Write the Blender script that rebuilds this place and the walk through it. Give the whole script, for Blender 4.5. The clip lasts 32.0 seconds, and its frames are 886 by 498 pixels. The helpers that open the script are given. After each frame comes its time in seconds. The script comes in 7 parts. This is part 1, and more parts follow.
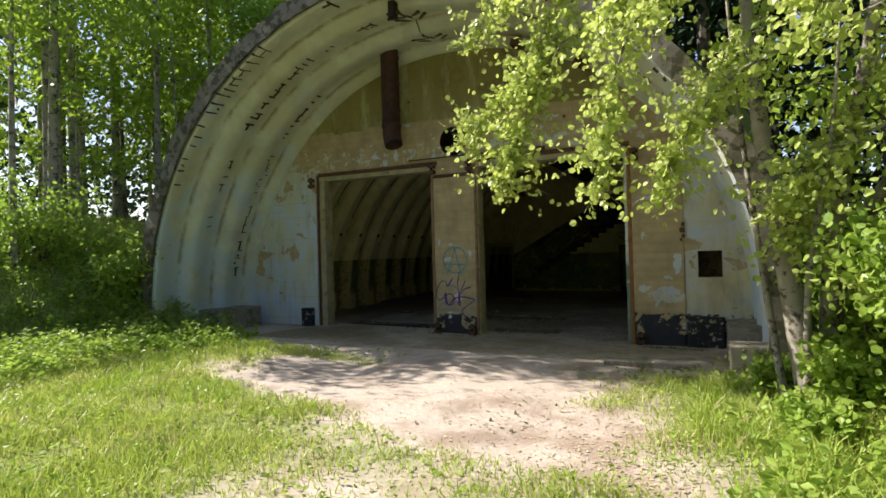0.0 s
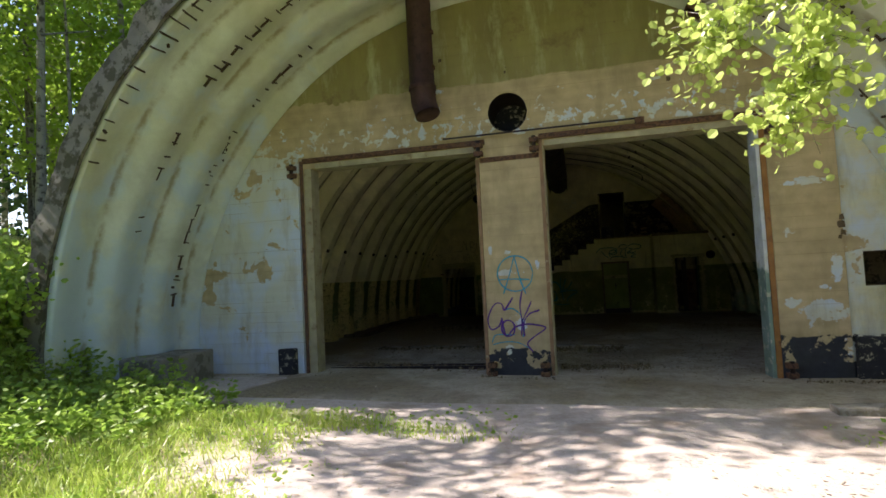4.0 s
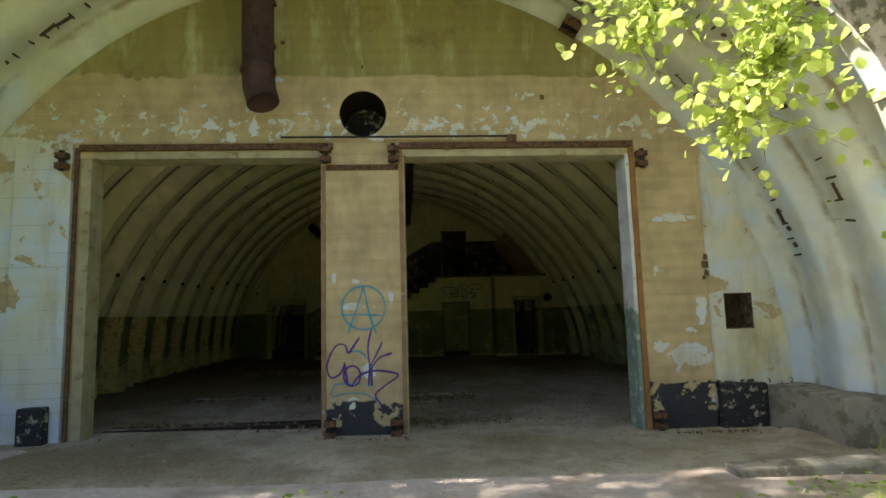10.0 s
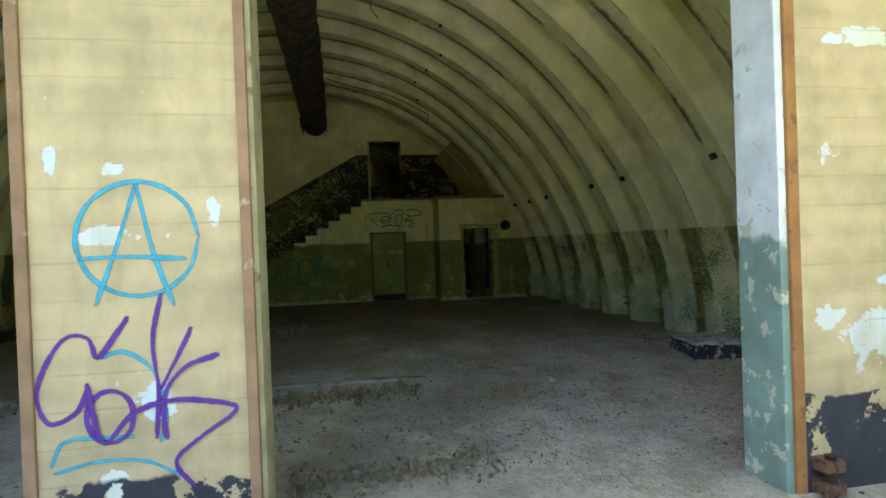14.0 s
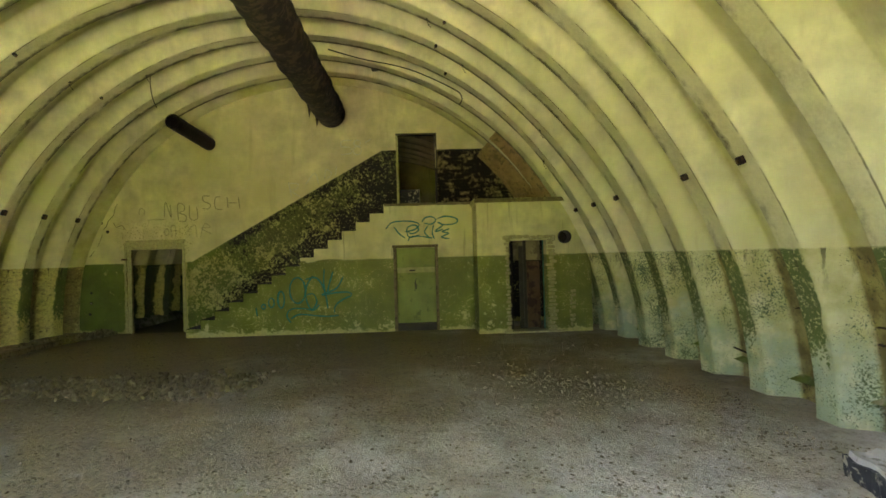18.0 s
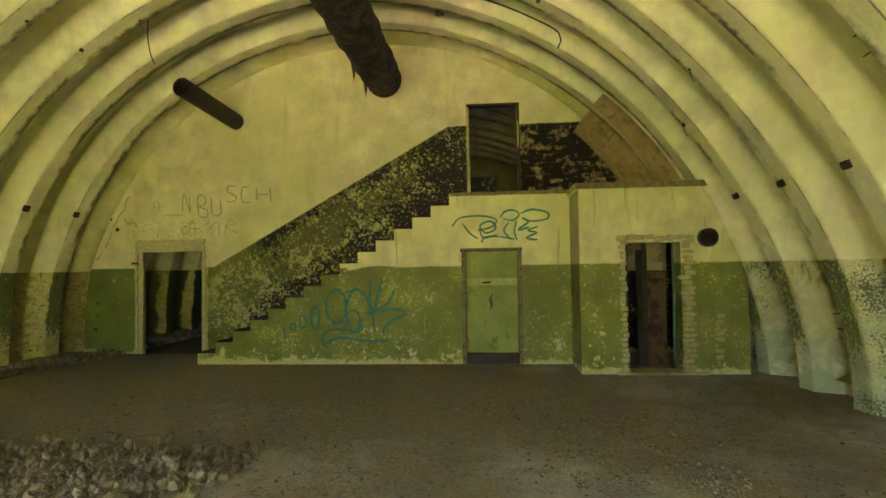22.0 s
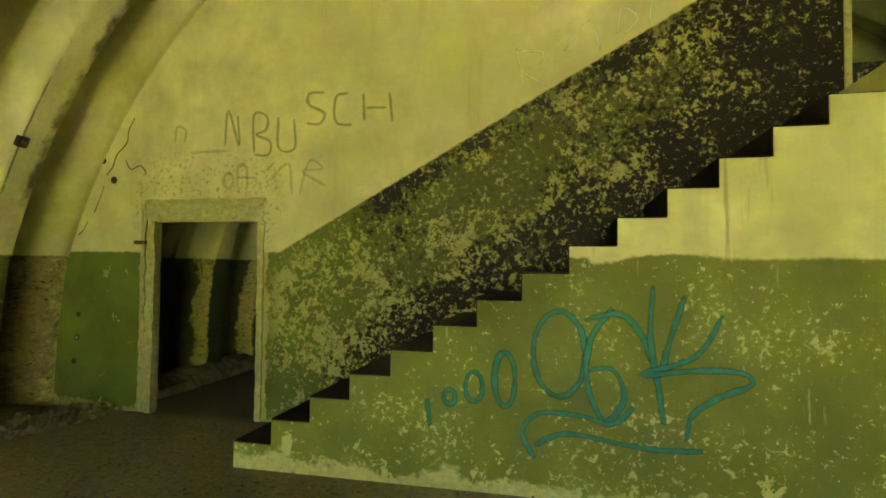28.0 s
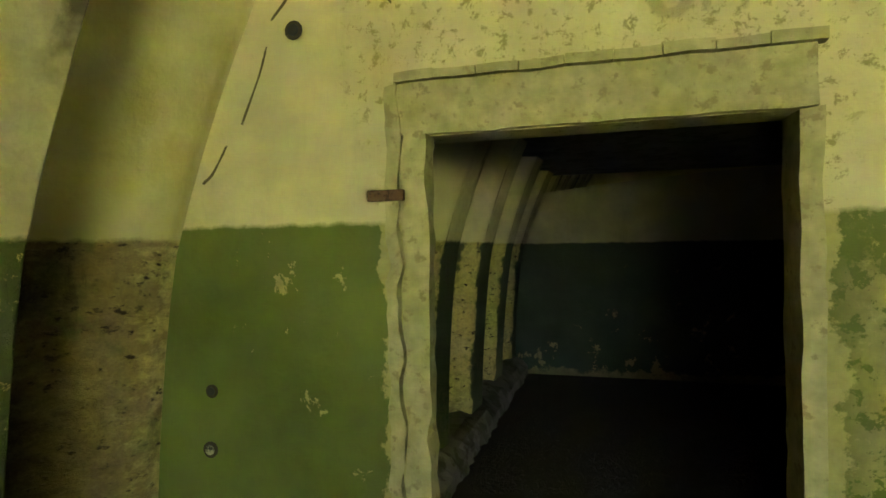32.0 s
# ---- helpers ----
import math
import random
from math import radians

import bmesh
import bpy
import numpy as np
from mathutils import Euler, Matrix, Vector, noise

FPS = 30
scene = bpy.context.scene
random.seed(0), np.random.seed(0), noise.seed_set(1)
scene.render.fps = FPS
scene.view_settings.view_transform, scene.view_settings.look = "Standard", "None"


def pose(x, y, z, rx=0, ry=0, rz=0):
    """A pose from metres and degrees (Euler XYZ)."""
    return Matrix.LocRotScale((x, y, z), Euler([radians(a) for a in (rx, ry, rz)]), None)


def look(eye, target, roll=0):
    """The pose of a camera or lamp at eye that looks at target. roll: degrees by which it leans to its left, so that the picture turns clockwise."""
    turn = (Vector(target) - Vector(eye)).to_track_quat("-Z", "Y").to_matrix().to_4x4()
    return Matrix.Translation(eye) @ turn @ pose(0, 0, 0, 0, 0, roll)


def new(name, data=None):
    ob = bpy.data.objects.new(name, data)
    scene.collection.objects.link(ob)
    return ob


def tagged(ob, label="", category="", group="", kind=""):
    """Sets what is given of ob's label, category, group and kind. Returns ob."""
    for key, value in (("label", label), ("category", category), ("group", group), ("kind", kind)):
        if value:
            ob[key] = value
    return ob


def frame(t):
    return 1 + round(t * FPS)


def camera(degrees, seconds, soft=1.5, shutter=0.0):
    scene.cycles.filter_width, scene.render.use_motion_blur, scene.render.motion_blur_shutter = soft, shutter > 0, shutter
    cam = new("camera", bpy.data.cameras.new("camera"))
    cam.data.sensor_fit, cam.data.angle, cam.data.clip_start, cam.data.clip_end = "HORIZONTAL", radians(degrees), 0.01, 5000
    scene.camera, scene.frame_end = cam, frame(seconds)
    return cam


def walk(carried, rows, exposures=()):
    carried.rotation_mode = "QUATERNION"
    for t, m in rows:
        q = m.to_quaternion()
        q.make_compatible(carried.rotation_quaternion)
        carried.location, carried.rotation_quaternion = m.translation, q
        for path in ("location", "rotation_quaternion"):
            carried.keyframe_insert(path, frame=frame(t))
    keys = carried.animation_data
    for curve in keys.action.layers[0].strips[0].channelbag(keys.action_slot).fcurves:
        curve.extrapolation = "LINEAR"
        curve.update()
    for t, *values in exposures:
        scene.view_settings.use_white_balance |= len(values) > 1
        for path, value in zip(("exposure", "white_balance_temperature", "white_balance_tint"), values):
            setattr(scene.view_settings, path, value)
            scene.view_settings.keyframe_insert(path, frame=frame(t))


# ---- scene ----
import collections

cam = camera(76.5, 32.0, soft=1.6)
PATH = [
    (0, (6.185, -11.577, 1.729), (5.328, -9.770, 1.746), -1.60),
    (0.5, (5.513, -11.386, 1.688), (4.732, -9.545, 1.711), -2.00),
    (1, (4.883, -11.135, 1.663), (4.133, -9.282, 1.709), -1.20),
    (1.5, (4.318, -10.840, 1.641), (3.622, -8.966, 1.689), -2.10),
    (2, (3.835, -10.600, 1.636), (3.182, -8.710, 1.684), -2.30),
    (2.5, (3.437, -10.306, 1.631), (2.823, -8.404, 1.698), -2.10),
    (4.5, (1.773, -9.073, 1.524), (1.327, -7.128, 1.665), -2.90),
    (5, (1.739, -9.040, 1.544), (1.244, -7.112, 1.741), -2.20),
    (5.5, (1.721, -8.976, 1.608), (1.199, -7.061, 1.856), -2.80),
    (6, (1.760, -8.909, 1.656), (1.235, -7.018, 2.040), -2.90),
    (6.5, (1.704, -8.877, 1.674), (1.223, -7.010, 2.207), -2.90),
    (7, (1.728, -8.834, 1.617), (1.329, -6.973, 2.232), -2.80),
    (7.5, (1.731, -8.814, 1.601), (1.466, -6.937, 2.238), -2.70),
    (8, (1.726, -8.827, 1.616), (1.610, -6.930, 2.240), -2.70),
    (8.5, (1.749, -8.789, 1.633), (1.769, -6.882, 2.234), -2.30),
    (9, (1.801, -8.613, 1.641), (1.904, -6.681, 2.148), -1.90),
    (9.5, (1.733, -8.133, 1.539), (1.863, -6.167, 1.881), -1.90),
    (10, (1.563, -7.604, 1.466), (1.696, -5.622, 1.696), -1.60),
    (10.5, (1.480, -7.036, 1.359), (1.646, -5.046, 1.469), -1.90),
    (11, (1.477, -6.470, 1.412), (1.666, -4.480, 1.488), -1.90),
    (11.5, (1.418, -5.905, 1.424), (1.629, -3.916, 1.455), -1.70),
    (12, (1.514, -5.283, 1.420), (1.758, -3.298, 1.394), -2.10),
    (12.5, (1.574, -4.757, 1.474), (1.839, -2.775, 1.444), -2.10),
    (13, (1.687, -4.219, 1.467), (2.006, -2.245, 1.443), -2.00),
    (13.5, (1.865, -3.625, 1.490), (2.216, -1.656, 1.464), -2.20),
    (14, (1.993, -3.083, 1.496), (2.354, -1.116, 1.479), -2.10),
    (14.5, (2.134, -2.482, 1.452), (2.518, -0.519, 1.432), -1.90),
    (16.5, (3.220, -0.566, 1.668), (3.452, 1.420, 1.649), -1.40),
    (17, (3.276, -0.240, 1.662), (3.485, 1.749, 1.655), -1.30),
    (17.5, (3.352, -0.078, 1.625), (3.474, 1.918, 1.646), -1.50),
    (18, (3.442, 0.057, 1.622), (3.520, 2.055, 1.647), -1.60),
    (18.5, (3.329, 0.366, 1.617), (3.374, 2.365, 1.635), -0.90),
    (19, (3.300, 0.634, 1.649), (3.317, 2.634, 1.652), -0.80),
    (19.5, (3.404, 0.957, 1.669), (3.398, 2.957, 1.673), -1.30),
    (20, (3.336, 1.349, 1.650), (3.296, 3.349, 1.663), -1.00),
    (20.5, (3.291, 1.804, 1.655), (3.198, 3.802, 1.690), -0.80),
    (21, (3.319, 2.303, 1.645), (3.191, 4.298, 1.698), -1.10),
    (21.5, (3.253, 2.780, 1.634), (3.094, 4.773, 1.693), -0.80),
    (22, (3.296, 3.227, 1.596), (3.130, 5.219, 1.658), -0.90),
    (22.5, (3.337, 3.786, 1.614), (3.142, 5.776, 1.673), -1.10),
    (23, (3.171, 4.279, 1.639), (2.944, 6.265, 1.709), -0.60),
    (23.5, (3.089, 4.740, 1.613), (2.838, 6.722, 1.698), -0.70),
    (24, (2.914, 5.163, 1.665), (2.645, 7.141, 1.783), -0.70),
    (24.5, (2.611, 5.505, 1.701), (2.329, 7.479, 1.856), -0.50),
    (26.5, (2.007, 7.349, 1.606), (1.609, 9.306, 1.719), -0.10),
    (27, (1.759, 7.734, 1.589), (1.363, 9.693, 1.667), 0.10),
    (27.5, (1.302, 8.179, 1.573), (0.896, 10.136, 1.647), 0.60),
    (28, (0.819, 8.606, 1.525), (0.367, 10.553, 1.589), 0.60),
    (28.5, (0.230, 8.882, 1.525), (-0.319, 10.804, 1.581), 0.60),
    (29, (-0.296, 9.238, 1.483), (-0.949, 11.128, 1.533), 0.70),
    (29.5, (-0.841, 9.556, 1.538), (-1.532, 11.433, 1.565), 0.70),
    (30, (-1.319, 9.871, 1.555), (-2.034, 11.739, 1.595), 0.83),
    (30.5, (-1.738, 10.300, 1.550), (-2.449, 12.169, 1.586), 0.52),
    (31, (-2.135, 10.730, 1.550), (-2.858, 12.594, 1.603), 0.23),
    (31.5, (-2.448, 11.156, 1.550), (-3.145, 13.029, 1.596), 0.03),
    (32, (-2.766, 11.656, 1.550), (-3.329, 13.576, 1.550), -0.79),
]
EXPOSURES = [
    (0.0, 1.0, 6800, 16),
    (2.5, 0.95, 6800, 16),
    (4.5, 2.0, 6300, 24),
    (6.0, 2.5, 6200, 27),
    (7.5, 2.1, 6500, 20),
    (9.0, 1.8, 7300, 18),
    (10.5, 2.3, 6500, 17),
    (12.0, 3.3, 6250, 20),
    (14.5, 3.95, 6000, 16),
    (16.5, 5.35, 6700, 17),
    (20.0, 6.08, 7500, 23),
    (24.5, 6.8, 8100, 18),
    (26.5, 6.7, 8500, 8),
    (28.0, 6.8, 8700, 8),
    (29.0, 6.8, 8700, 9),
    (30.0, 7.15, 8700, 8),
    (31.2, 7.1, 8600, 6),
    (32.0, 7.0, 7000, 23),
]
walk(cam, [(t, look(e, a, r)) for t, e, a, r in PATH], EXPOSURES)

# ---- world and sun ----
TO_SUN = Vector((-0.76, -0.10, 0.72)).normalized()
world = bpy.data.worlds.new("sky")
scene.world = world
world.use_nodes = True
wt = world.node_tree
sky = wt.nodes.new("ShaderNodeTexSky")
sky.sky_type = "NISHITA"
sky.sun_disc = False
sky.sun_elevation = math.asin(TO_SUN.z)
sky.sun_rotation = math.atan2(TO_SUN.x, TO_SUN.y)
wt.links.new(sky.outputs[0], wt.nodes["Background"].inputs[0])
wt.nodes["Background"].inputs[1].default_value = 0.105
sun = new("sun", bpy.data.lights.new("sun", "SUN"))
sun.data.energy = 4.9
sun.data.angle = radians(0.55)
sun.data.color = (1.0, 0.95, 0.86)
sun.rotation_mode = "QUATERNION"
sun.rotation_quaternion = TO_SUN.to_track_quat("Z", "Y")
sun.location = (-20, -6, 25)

# ---- materials ----


class Mat:
    """A node material with short helpers."""

    def __init__(self, name, rough=0.8, metal=0.0):
        self.m = bpy.data.materials.new(name)
        self.m.use_nodes = True
        self.t = self.m.node_tree
        self.b = self.t.nodes["Principled BSDF"]
        self.b.inputs["Roughness"].default_value = rough
        self.b.inputs["Metallic"].default_value = metal
        if rough >= 0.6:
            self.b.inputs["Specular IOR Level"].default_value = 0.25
        self.geo = self.t.nodes.new("ShaderNodeNewGeometry")
        self.pos = self.geo.outputs["Position"]
        self.xyz = None

    def put(self, sock, v):
        if isinstance(v, bpy.types.NodeSocket):
            self.t.links.new(v, sock)
        elif isinstance(v, tuple) and len(v) == 3 and sock.type == "RGBA":
            sock.default_value = (*v, 1.0)
        else:
            sock.default_value = v

    def axis(self, k):
        if self.xyz is None:
            self.xyz = self.t.nodes.new("ShaderNodeSeparateXYZ")
            self.t.links.new(self.pos, self.xyz.inputs[0])
        return self.xyz.outputs[k]

    def stretched(self, sx, sy, sz):
        n = self.t.nodes.new("ShaderNodeVectorMath")
        n.operation = "MULTIPLY"
        self.t.links.new(self.pos, n.inputs[0])
        n.inputs[1].default_value = (sx, sy, sz)
        return n.outputs[0]

    def noise(self, scale, detail=4.0, rough=0.55, vec=None, seed=0.0, dist=0.0):
        n = self.t.nodes.new("ShaderNodeTexNoise")
        n.noise_dimensions = "4D"
        self.t.links.new(vec or self.pos, n.inputs["Vector"])
        n.inputs["W"].default_value = seed
        n.inputs["Scale"].default_value = scale
        n.inputs["Detail"].default_value = detail
        n.inputs["Roughness"].default_value = rough
        n.inputs["Distortion"].default_value = dist
        return n.outputs[0]

    def math(self, op, a, b=0.0):
        n = self.t.nodes.new("ShaderNodeMath")
        n.operation = op
        self.put(n.inputs[0], a)
        self.put(n.inputs[1], b)
        return n.outputs[0]

    def step(self, v, lo, hi):
        """0 below lo, 1 above hi."""
        n = self.t.nodes.new("ShaderNodeMapRange")
        n.clamp = True
        self.put(n.inputs[0], v)
        self.put(n.inputs[1], lo)
        self.put(n.inputs[2], hi)
        return n.outputs[0]

    def mix(self, f, a, b):
        n = self.t.nodes.new("ShaderNodeMix")
        n.data_type = "RGBA"
        self.put(n.inputs[0], f)
        self.put(n.inputs[6], a)
        self.put(n.inputs[7], b)
        return n.outputs[2]

    def tint(self, col, v, lo, hi):
        """col made darker and lighter by v."""
        k = self.step(v, lo, hi)
        a = tuple(c * 0.72 for c in col)
        b = tuple(min(1.0, c * 1.18) for c in col)
        return self.mix(k, a, b)

    def bump(self, h, strength=0.4, dist=0.01):
        n = self.t.nodes.new("ShaderNodeBump")
        n.inputs["Strength"].default_value = strength
        n.inputs["Distance"].default_value = dist
        self.t.links.new(h, n.inputs["Height"])
        self.t.links.new(n.outputs[0], self.b.inputs["Normal"])

    def colour(self, c):
        self.put(self.b.inputs["Base Color"], c)

    def rnd(self):
        return self.t.nodes.new("ShaderNodeObjectInfo").outputs["Random"]

    def island(self):
        return self.geo.outputs["Random Per Island"]


def simple(name, col, rough=0.8, metal=0.0, scale=9.0, bump=0.3, fine=60.0, rust=None, amount=0.5):
    """A surface of one colour with blotches, grain and, if asked, a second colour in patches."""
    m = Mat(name, rough, metal)
    c = m.tint(col, m.noise(scale, 6), 0.3, 0.7)
    if rust:
        c = m.mix(m.step(m.noise(scale * 1.7, 8, 0.65, seed=3), amount, amount + 0.06), c, rust)
    m.colour(c)
    m.bump(m.noise(fine, 5), bump, 0.006)
    return m.m


LINE = 1.6


def hall_paint(name, yellow, green, under, bare, kind="vault"):
    """Old oil paint on plaster: cream yellow above, green below a line, flaking, damp and soot."""
    m = Mat(name, 0.62)
    x, y, z = m.axis(0), m.axis(1), m.axis(2)
    big, mid = m.noise(0.5, 4), m.noise(2.6, 6, 0.6, seed=2)
    fine, chip = m.noise(22, 6, 0.6), m.noise(5.5, 9, 0.68, seed=5, dist=0.3)
    speck, flake = m.noise(30, 5, 0.6, seed=8), m.noise(23, 10, 0.74, seed=45, dist=0.3)
    top = m.tint(yellow, mid, 0.3, 0.72)
    top = m.mix(m.step(big, 0.48, 0.66), top, tuple(c * k for c, k in zip(yellow, (0.88, 0.89, 0.78))))
    streak = m.noise(3.0, 5, 0.6, vec=m.stretched(1.0, 1.0, 0.16), seed=4)
    top = m.mix(m.math("MULTIPLY", m.step(streak, 0.56, 0.72), 0.4), top, bare)
    low = m.tint(green, mid, 0.3, 0.7)
    edge = m.math("ADD", z, m.math("MULTIPLY", m.math("SUBTRACT", m.noise(12, 7, 0.7, seed=9), 0.5), 0.055))
    if kind == "stair":
        ramp = m.math("ADD", m.math("MULTIPLY", m.math("MAXIMUM", m.math("ADD", x, 1.99), 0.0), 0.56), LINE + 0.05)
        line = m.math("MINIMUM", ramp, 4.2)
        by_stairs = m.step(x, -2.15, -1.95)
        lift = m.math("SUBTRACT", m.math("SUBTRACT", z, m.math("MULTIPLY", m.math("ADD", x, 1.67), 0.606)), 0.19)
        under_line = m.math("SUBTRACT", line, z)
        chips = m.step(chip, 0.63, 0.645)
        bare_zone = m.math("ADD", m.noise(1.5, 6, 0.6, seed=52), m.math("MULTIPLY", m.step(x, 0.2, -1.8), 0.04))
        clump = m.math("ADD", m.math("MULTIPLY", m.noise(11, 10, 0.72, seed=47, dist=0.3), 0.5), m.math("MULTIPLY", flake, 0.5))
        fleck = m.math("MULTIPLY", m.step(m.math("ADD", clump, m.math("MULTIPLY", m.math("SUBTRACT", bare_zone, 0.5), 0.5)), 0.525, 0.55), by_stairs)
        edge_band = m.step(m.math("ADD", under_line, m.math("MULTIPLY", mid, 0.25)), 0.22, 0.34)
        fleck = m.math("MULTIPLY", fleck, m.math("ADD", m.math("MULTIPLY", edge_band, 0.75), 0.25))
        chips = m.math("MAXIMUM", chips, fleck)
        low = m.mix(m.math("MULTIPLY", m.math("MULTIPLY", by_stairs, m.step(x, -1.9, -0.2)), 0.6), low, (0.085, 0.072, 0.028))
        low = m.mix(chips, low, m.tint(under, fine, 0.3, 0.7))
        far = m.step(x, 0.6, 2.8)
        near_step = m.math("MULTIPLY", m.step(lift, 0.8, 0.15), m.step(x, -1.5, -0.9))
        mid_band = m.math("MULTIPLY", m.math("MULTIPLY", m.step(lift, 0.35, 0.6), m.step(under_line, 0.15, 0.4)), m.step(x, 2.4, 1.4))
        worn = m.math("ADD", m.math("SUBTRACT", m.math("MULTIPLY", far, 0.03), m.math("MULTIPLY", mid_band, 0.05)), m.math("MULTIPLY", near_step, 0.055))
        sooty = m.math("ADD", m.math("ADD", m.math("MULTIPLY", m.math("SUBTRACT", 1.0, clump), 0.75), m.math("MULTIPLY", m.noise(1.4, 6, 0.6, seed=14), 0.36)), m.math("SUBTRACT", worn, m.math("MULTIPLY", m.step(x, -0.8, -1.6), 0.10)))
        low = m.mix(m.math("MULTIPLY", m.step(sooty, 0.54, 0.58), by_stairs), low, (0.014, 0.010, 0.008))
        low = m.mix(m.math("MULTIPLY", m.math("MULTIPLY", m.step(m.math("ADD", flake, m.math("MULTIPLY", m.math("SUBTRACT", mid, 0.5), 0.35)), 0.575, 0.605), by_stairs), 0.85), low, m.tint(under, fine, 0.3, 0.7))
    else:
        line = LINE
        chips = m.step(m.math("ADD", chip, m.math("MULTIPLY", m.step(z, 0.9, 0.0), 0.10)), 0.655, 0.67)
    if kind == "flat":
        wave = m.math("MULTIPLY", m.math("SUBTRACT", m.noise(1.3, 6, 0.6, seed=71), 0.5), 0.5)
        line = m.math("ADD", LINE, m.math("MINIMUM", m.math("MULTIPLY", wave, m.step(x, 2.3, 0.8)), 0.02))
        chips = m.math("MAXIMUM", chips, m.step(m.math("ADD", flake, m.math("MULTIPLY", m.math("SUBTRACT", mid, 0.5), 0.40)), 0.592, 0.602))
        low = m.mix(m.step(m.noise(1.1, 5, 0.6, seed=73), 0.5, 0.68), low, tuple(c * 0.7 for c in green))
        scratch = m.noise(9, 4, 0.6, vec=m.stretched(2.2, 2.2, 0.25), seed=75)
        low = m.mix(m.math("MULTIPLY", m.step(scratch, 0.66, 0.72), 0.6), low, under)
        top = m.mix(m.math("MULTIPLY", m.step(m.noise(6, 6, 0.6, vec=m.stretched(1.6, 1, 0.12), seed=77), 0.60, 0.70), 0.55), top, (0.20, 0.16, 0.07))
    if kind in ("flat", "plain"):
        low = m.mix(chips, low, under)
        low = m.mix(m.step(speck, 0.68, 0.71), low, under)
    if kind == "vault":
        # each corrugation runs from a stained, shade-darkened hollow over a bare slope to a green crest with a sharp
        # arris
        u = m.math("FRACT", m.math("DIVIDE", m.math("SUBTRACT", m.math("SUBTRACT", y, m.math("MULTIPLY", m.step(y, 13.755, 13.76), 0.31)), 0.94 - 10.9), 1.09))
        wob = m.math("SUBTRACT", m.noise(2.4, 7, 0.65, seed=21), 0.5)
        fwob = m.math("SUBTRACT", m.noise(7, 8, 0.7, seed=24), 0.5)
        uw = m.math("ADD", u, m.math("ADD", m.math("MULTIPLY", wob, 0.22), m.math("MULTIPLY", fwob, 0.10)))
        right = m.step(x, 0.0, 2.0)
        damp = m.step(m.math("ADD", z, m.math("MULTIPLY", wob, 2.2)), 0.95, 0.35)
        coarse = m.noise(3.6, 8, 0.66, seed=25)
        pale = m.mix(m.step(coarse, 0.40, 0.62), (0.45, 0.42, 0.18), (0.62, 0.59, 0.33))
        pale = m.mix(m.math("MULTIPLY", damp, m.step(coarse, 0.60, 0.45)), pale, (0.33, 0.38, 0.22))
        bluish = m.math("MULTIPLY", damp, m.step(m.noise(1.7, 6, 0.62, seed=26), 0.48, 0.60))
        pale = m.mix(m.math("MULTIPLY", bluish, 0.5), pale, (0.42, 0.50, 0.40))
        mossy = m.math("ADD", m.noise(46, 8, 0.72, seed=82), m.math("MULTIPLY", m.noise(1.3, 5, 0.6, seed=27), 0.8))
        pale = m.mix(m.step(m.math("ADD", mossy, m.math("MULTIPLY", m.step(z, 0.9, 1.6), 0.05)), 0.985, 1.005), pale, (0.10, 0.13, 0.06))
        scab = m.noise(7.5, 10, 0.74, vec=m.stretched(1.0, 1.0, 1.9), seed=91, dist=0.2)
        pit = m.step(m.noise(19, 6, 0.62, vec=m.stretched(0.8, 0.8, 1.5), seed=93), 0.57, 0.65)
        worn_off = m.math("ADD", uw, m.math("MULTIPLY", m.math("SUBTRACT", scab, 0.5), 1.1))
        # bare plaster browns, darkened with depth so the groove's shade is in the colour
        brown = m.mix(m.step(worn_off, 0.12, 0.42), (0.11, 0.07, 0.042), m.tint((0.31, 0.24, 0.105), flake, 0.35, 0.65))
        brown = m.mix(m.step(worn_off, 0.50, 0.66), brown, m.tint((0.56, 0.48, 0.20), flake, 0.35, 0.6))
        brown = m.mix(m.math("MULTIPLY", m.step(coarse, 0.56, 0.64), 0.7), brown, (0.15, 0.17, 0.06))
        # dark pit colour carries relief shade that the bump alone doesn't show
        brown = m.mix(m.math("MULTIPLY", pit, m.step(coarse, 0.30, 0.48)), brown, (0.035, 0.022, 0.014))
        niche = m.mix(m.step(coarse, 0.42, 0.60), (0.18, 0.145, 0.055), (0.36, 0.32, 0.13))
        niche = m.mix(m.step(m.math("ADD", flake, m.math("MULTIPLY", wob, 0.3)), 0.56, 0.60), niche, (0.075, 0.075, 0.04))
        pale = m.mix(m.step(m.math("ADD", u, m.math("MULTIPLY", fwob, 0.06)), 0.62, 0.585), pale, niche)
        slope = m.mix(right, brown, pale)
        # real stain and the hollow's shade painted as one dark colour
        stain_shade = m.mix(m.step(flake, 0.44, 0.60), (0.06, 0.042, 0.022), (0.21, 0.17, 0.08))
        slope = m.mix(m.math("MULTIPLY", m.step(m.math("ADD", uw, m.math("MULTIPLY", fwob, 0.25)), 0.30, 0.16), 0.8), slope, stain_shade)
        strip = m.math("ADD", 0.74, m.math("MULTIPLY", right, 0.04))
        green_left = m.math("MULTIPLY", m.step(m.math("SUBTRACT", uw, strip), 0.0, 0.02), m.step(m.math("ADD", flake, m.math("MULTIPLY", m.step(z, 0.75, 0.25), 0.22)), m.math("SUBTRACT", 0.62, m.math("MULTIPLY", right, 0.05)), m.math("SUBTRACT", 0.58, m.math("MULTIPLY", right, 0.05))))
        low = m.mix(green_left, slope, low)
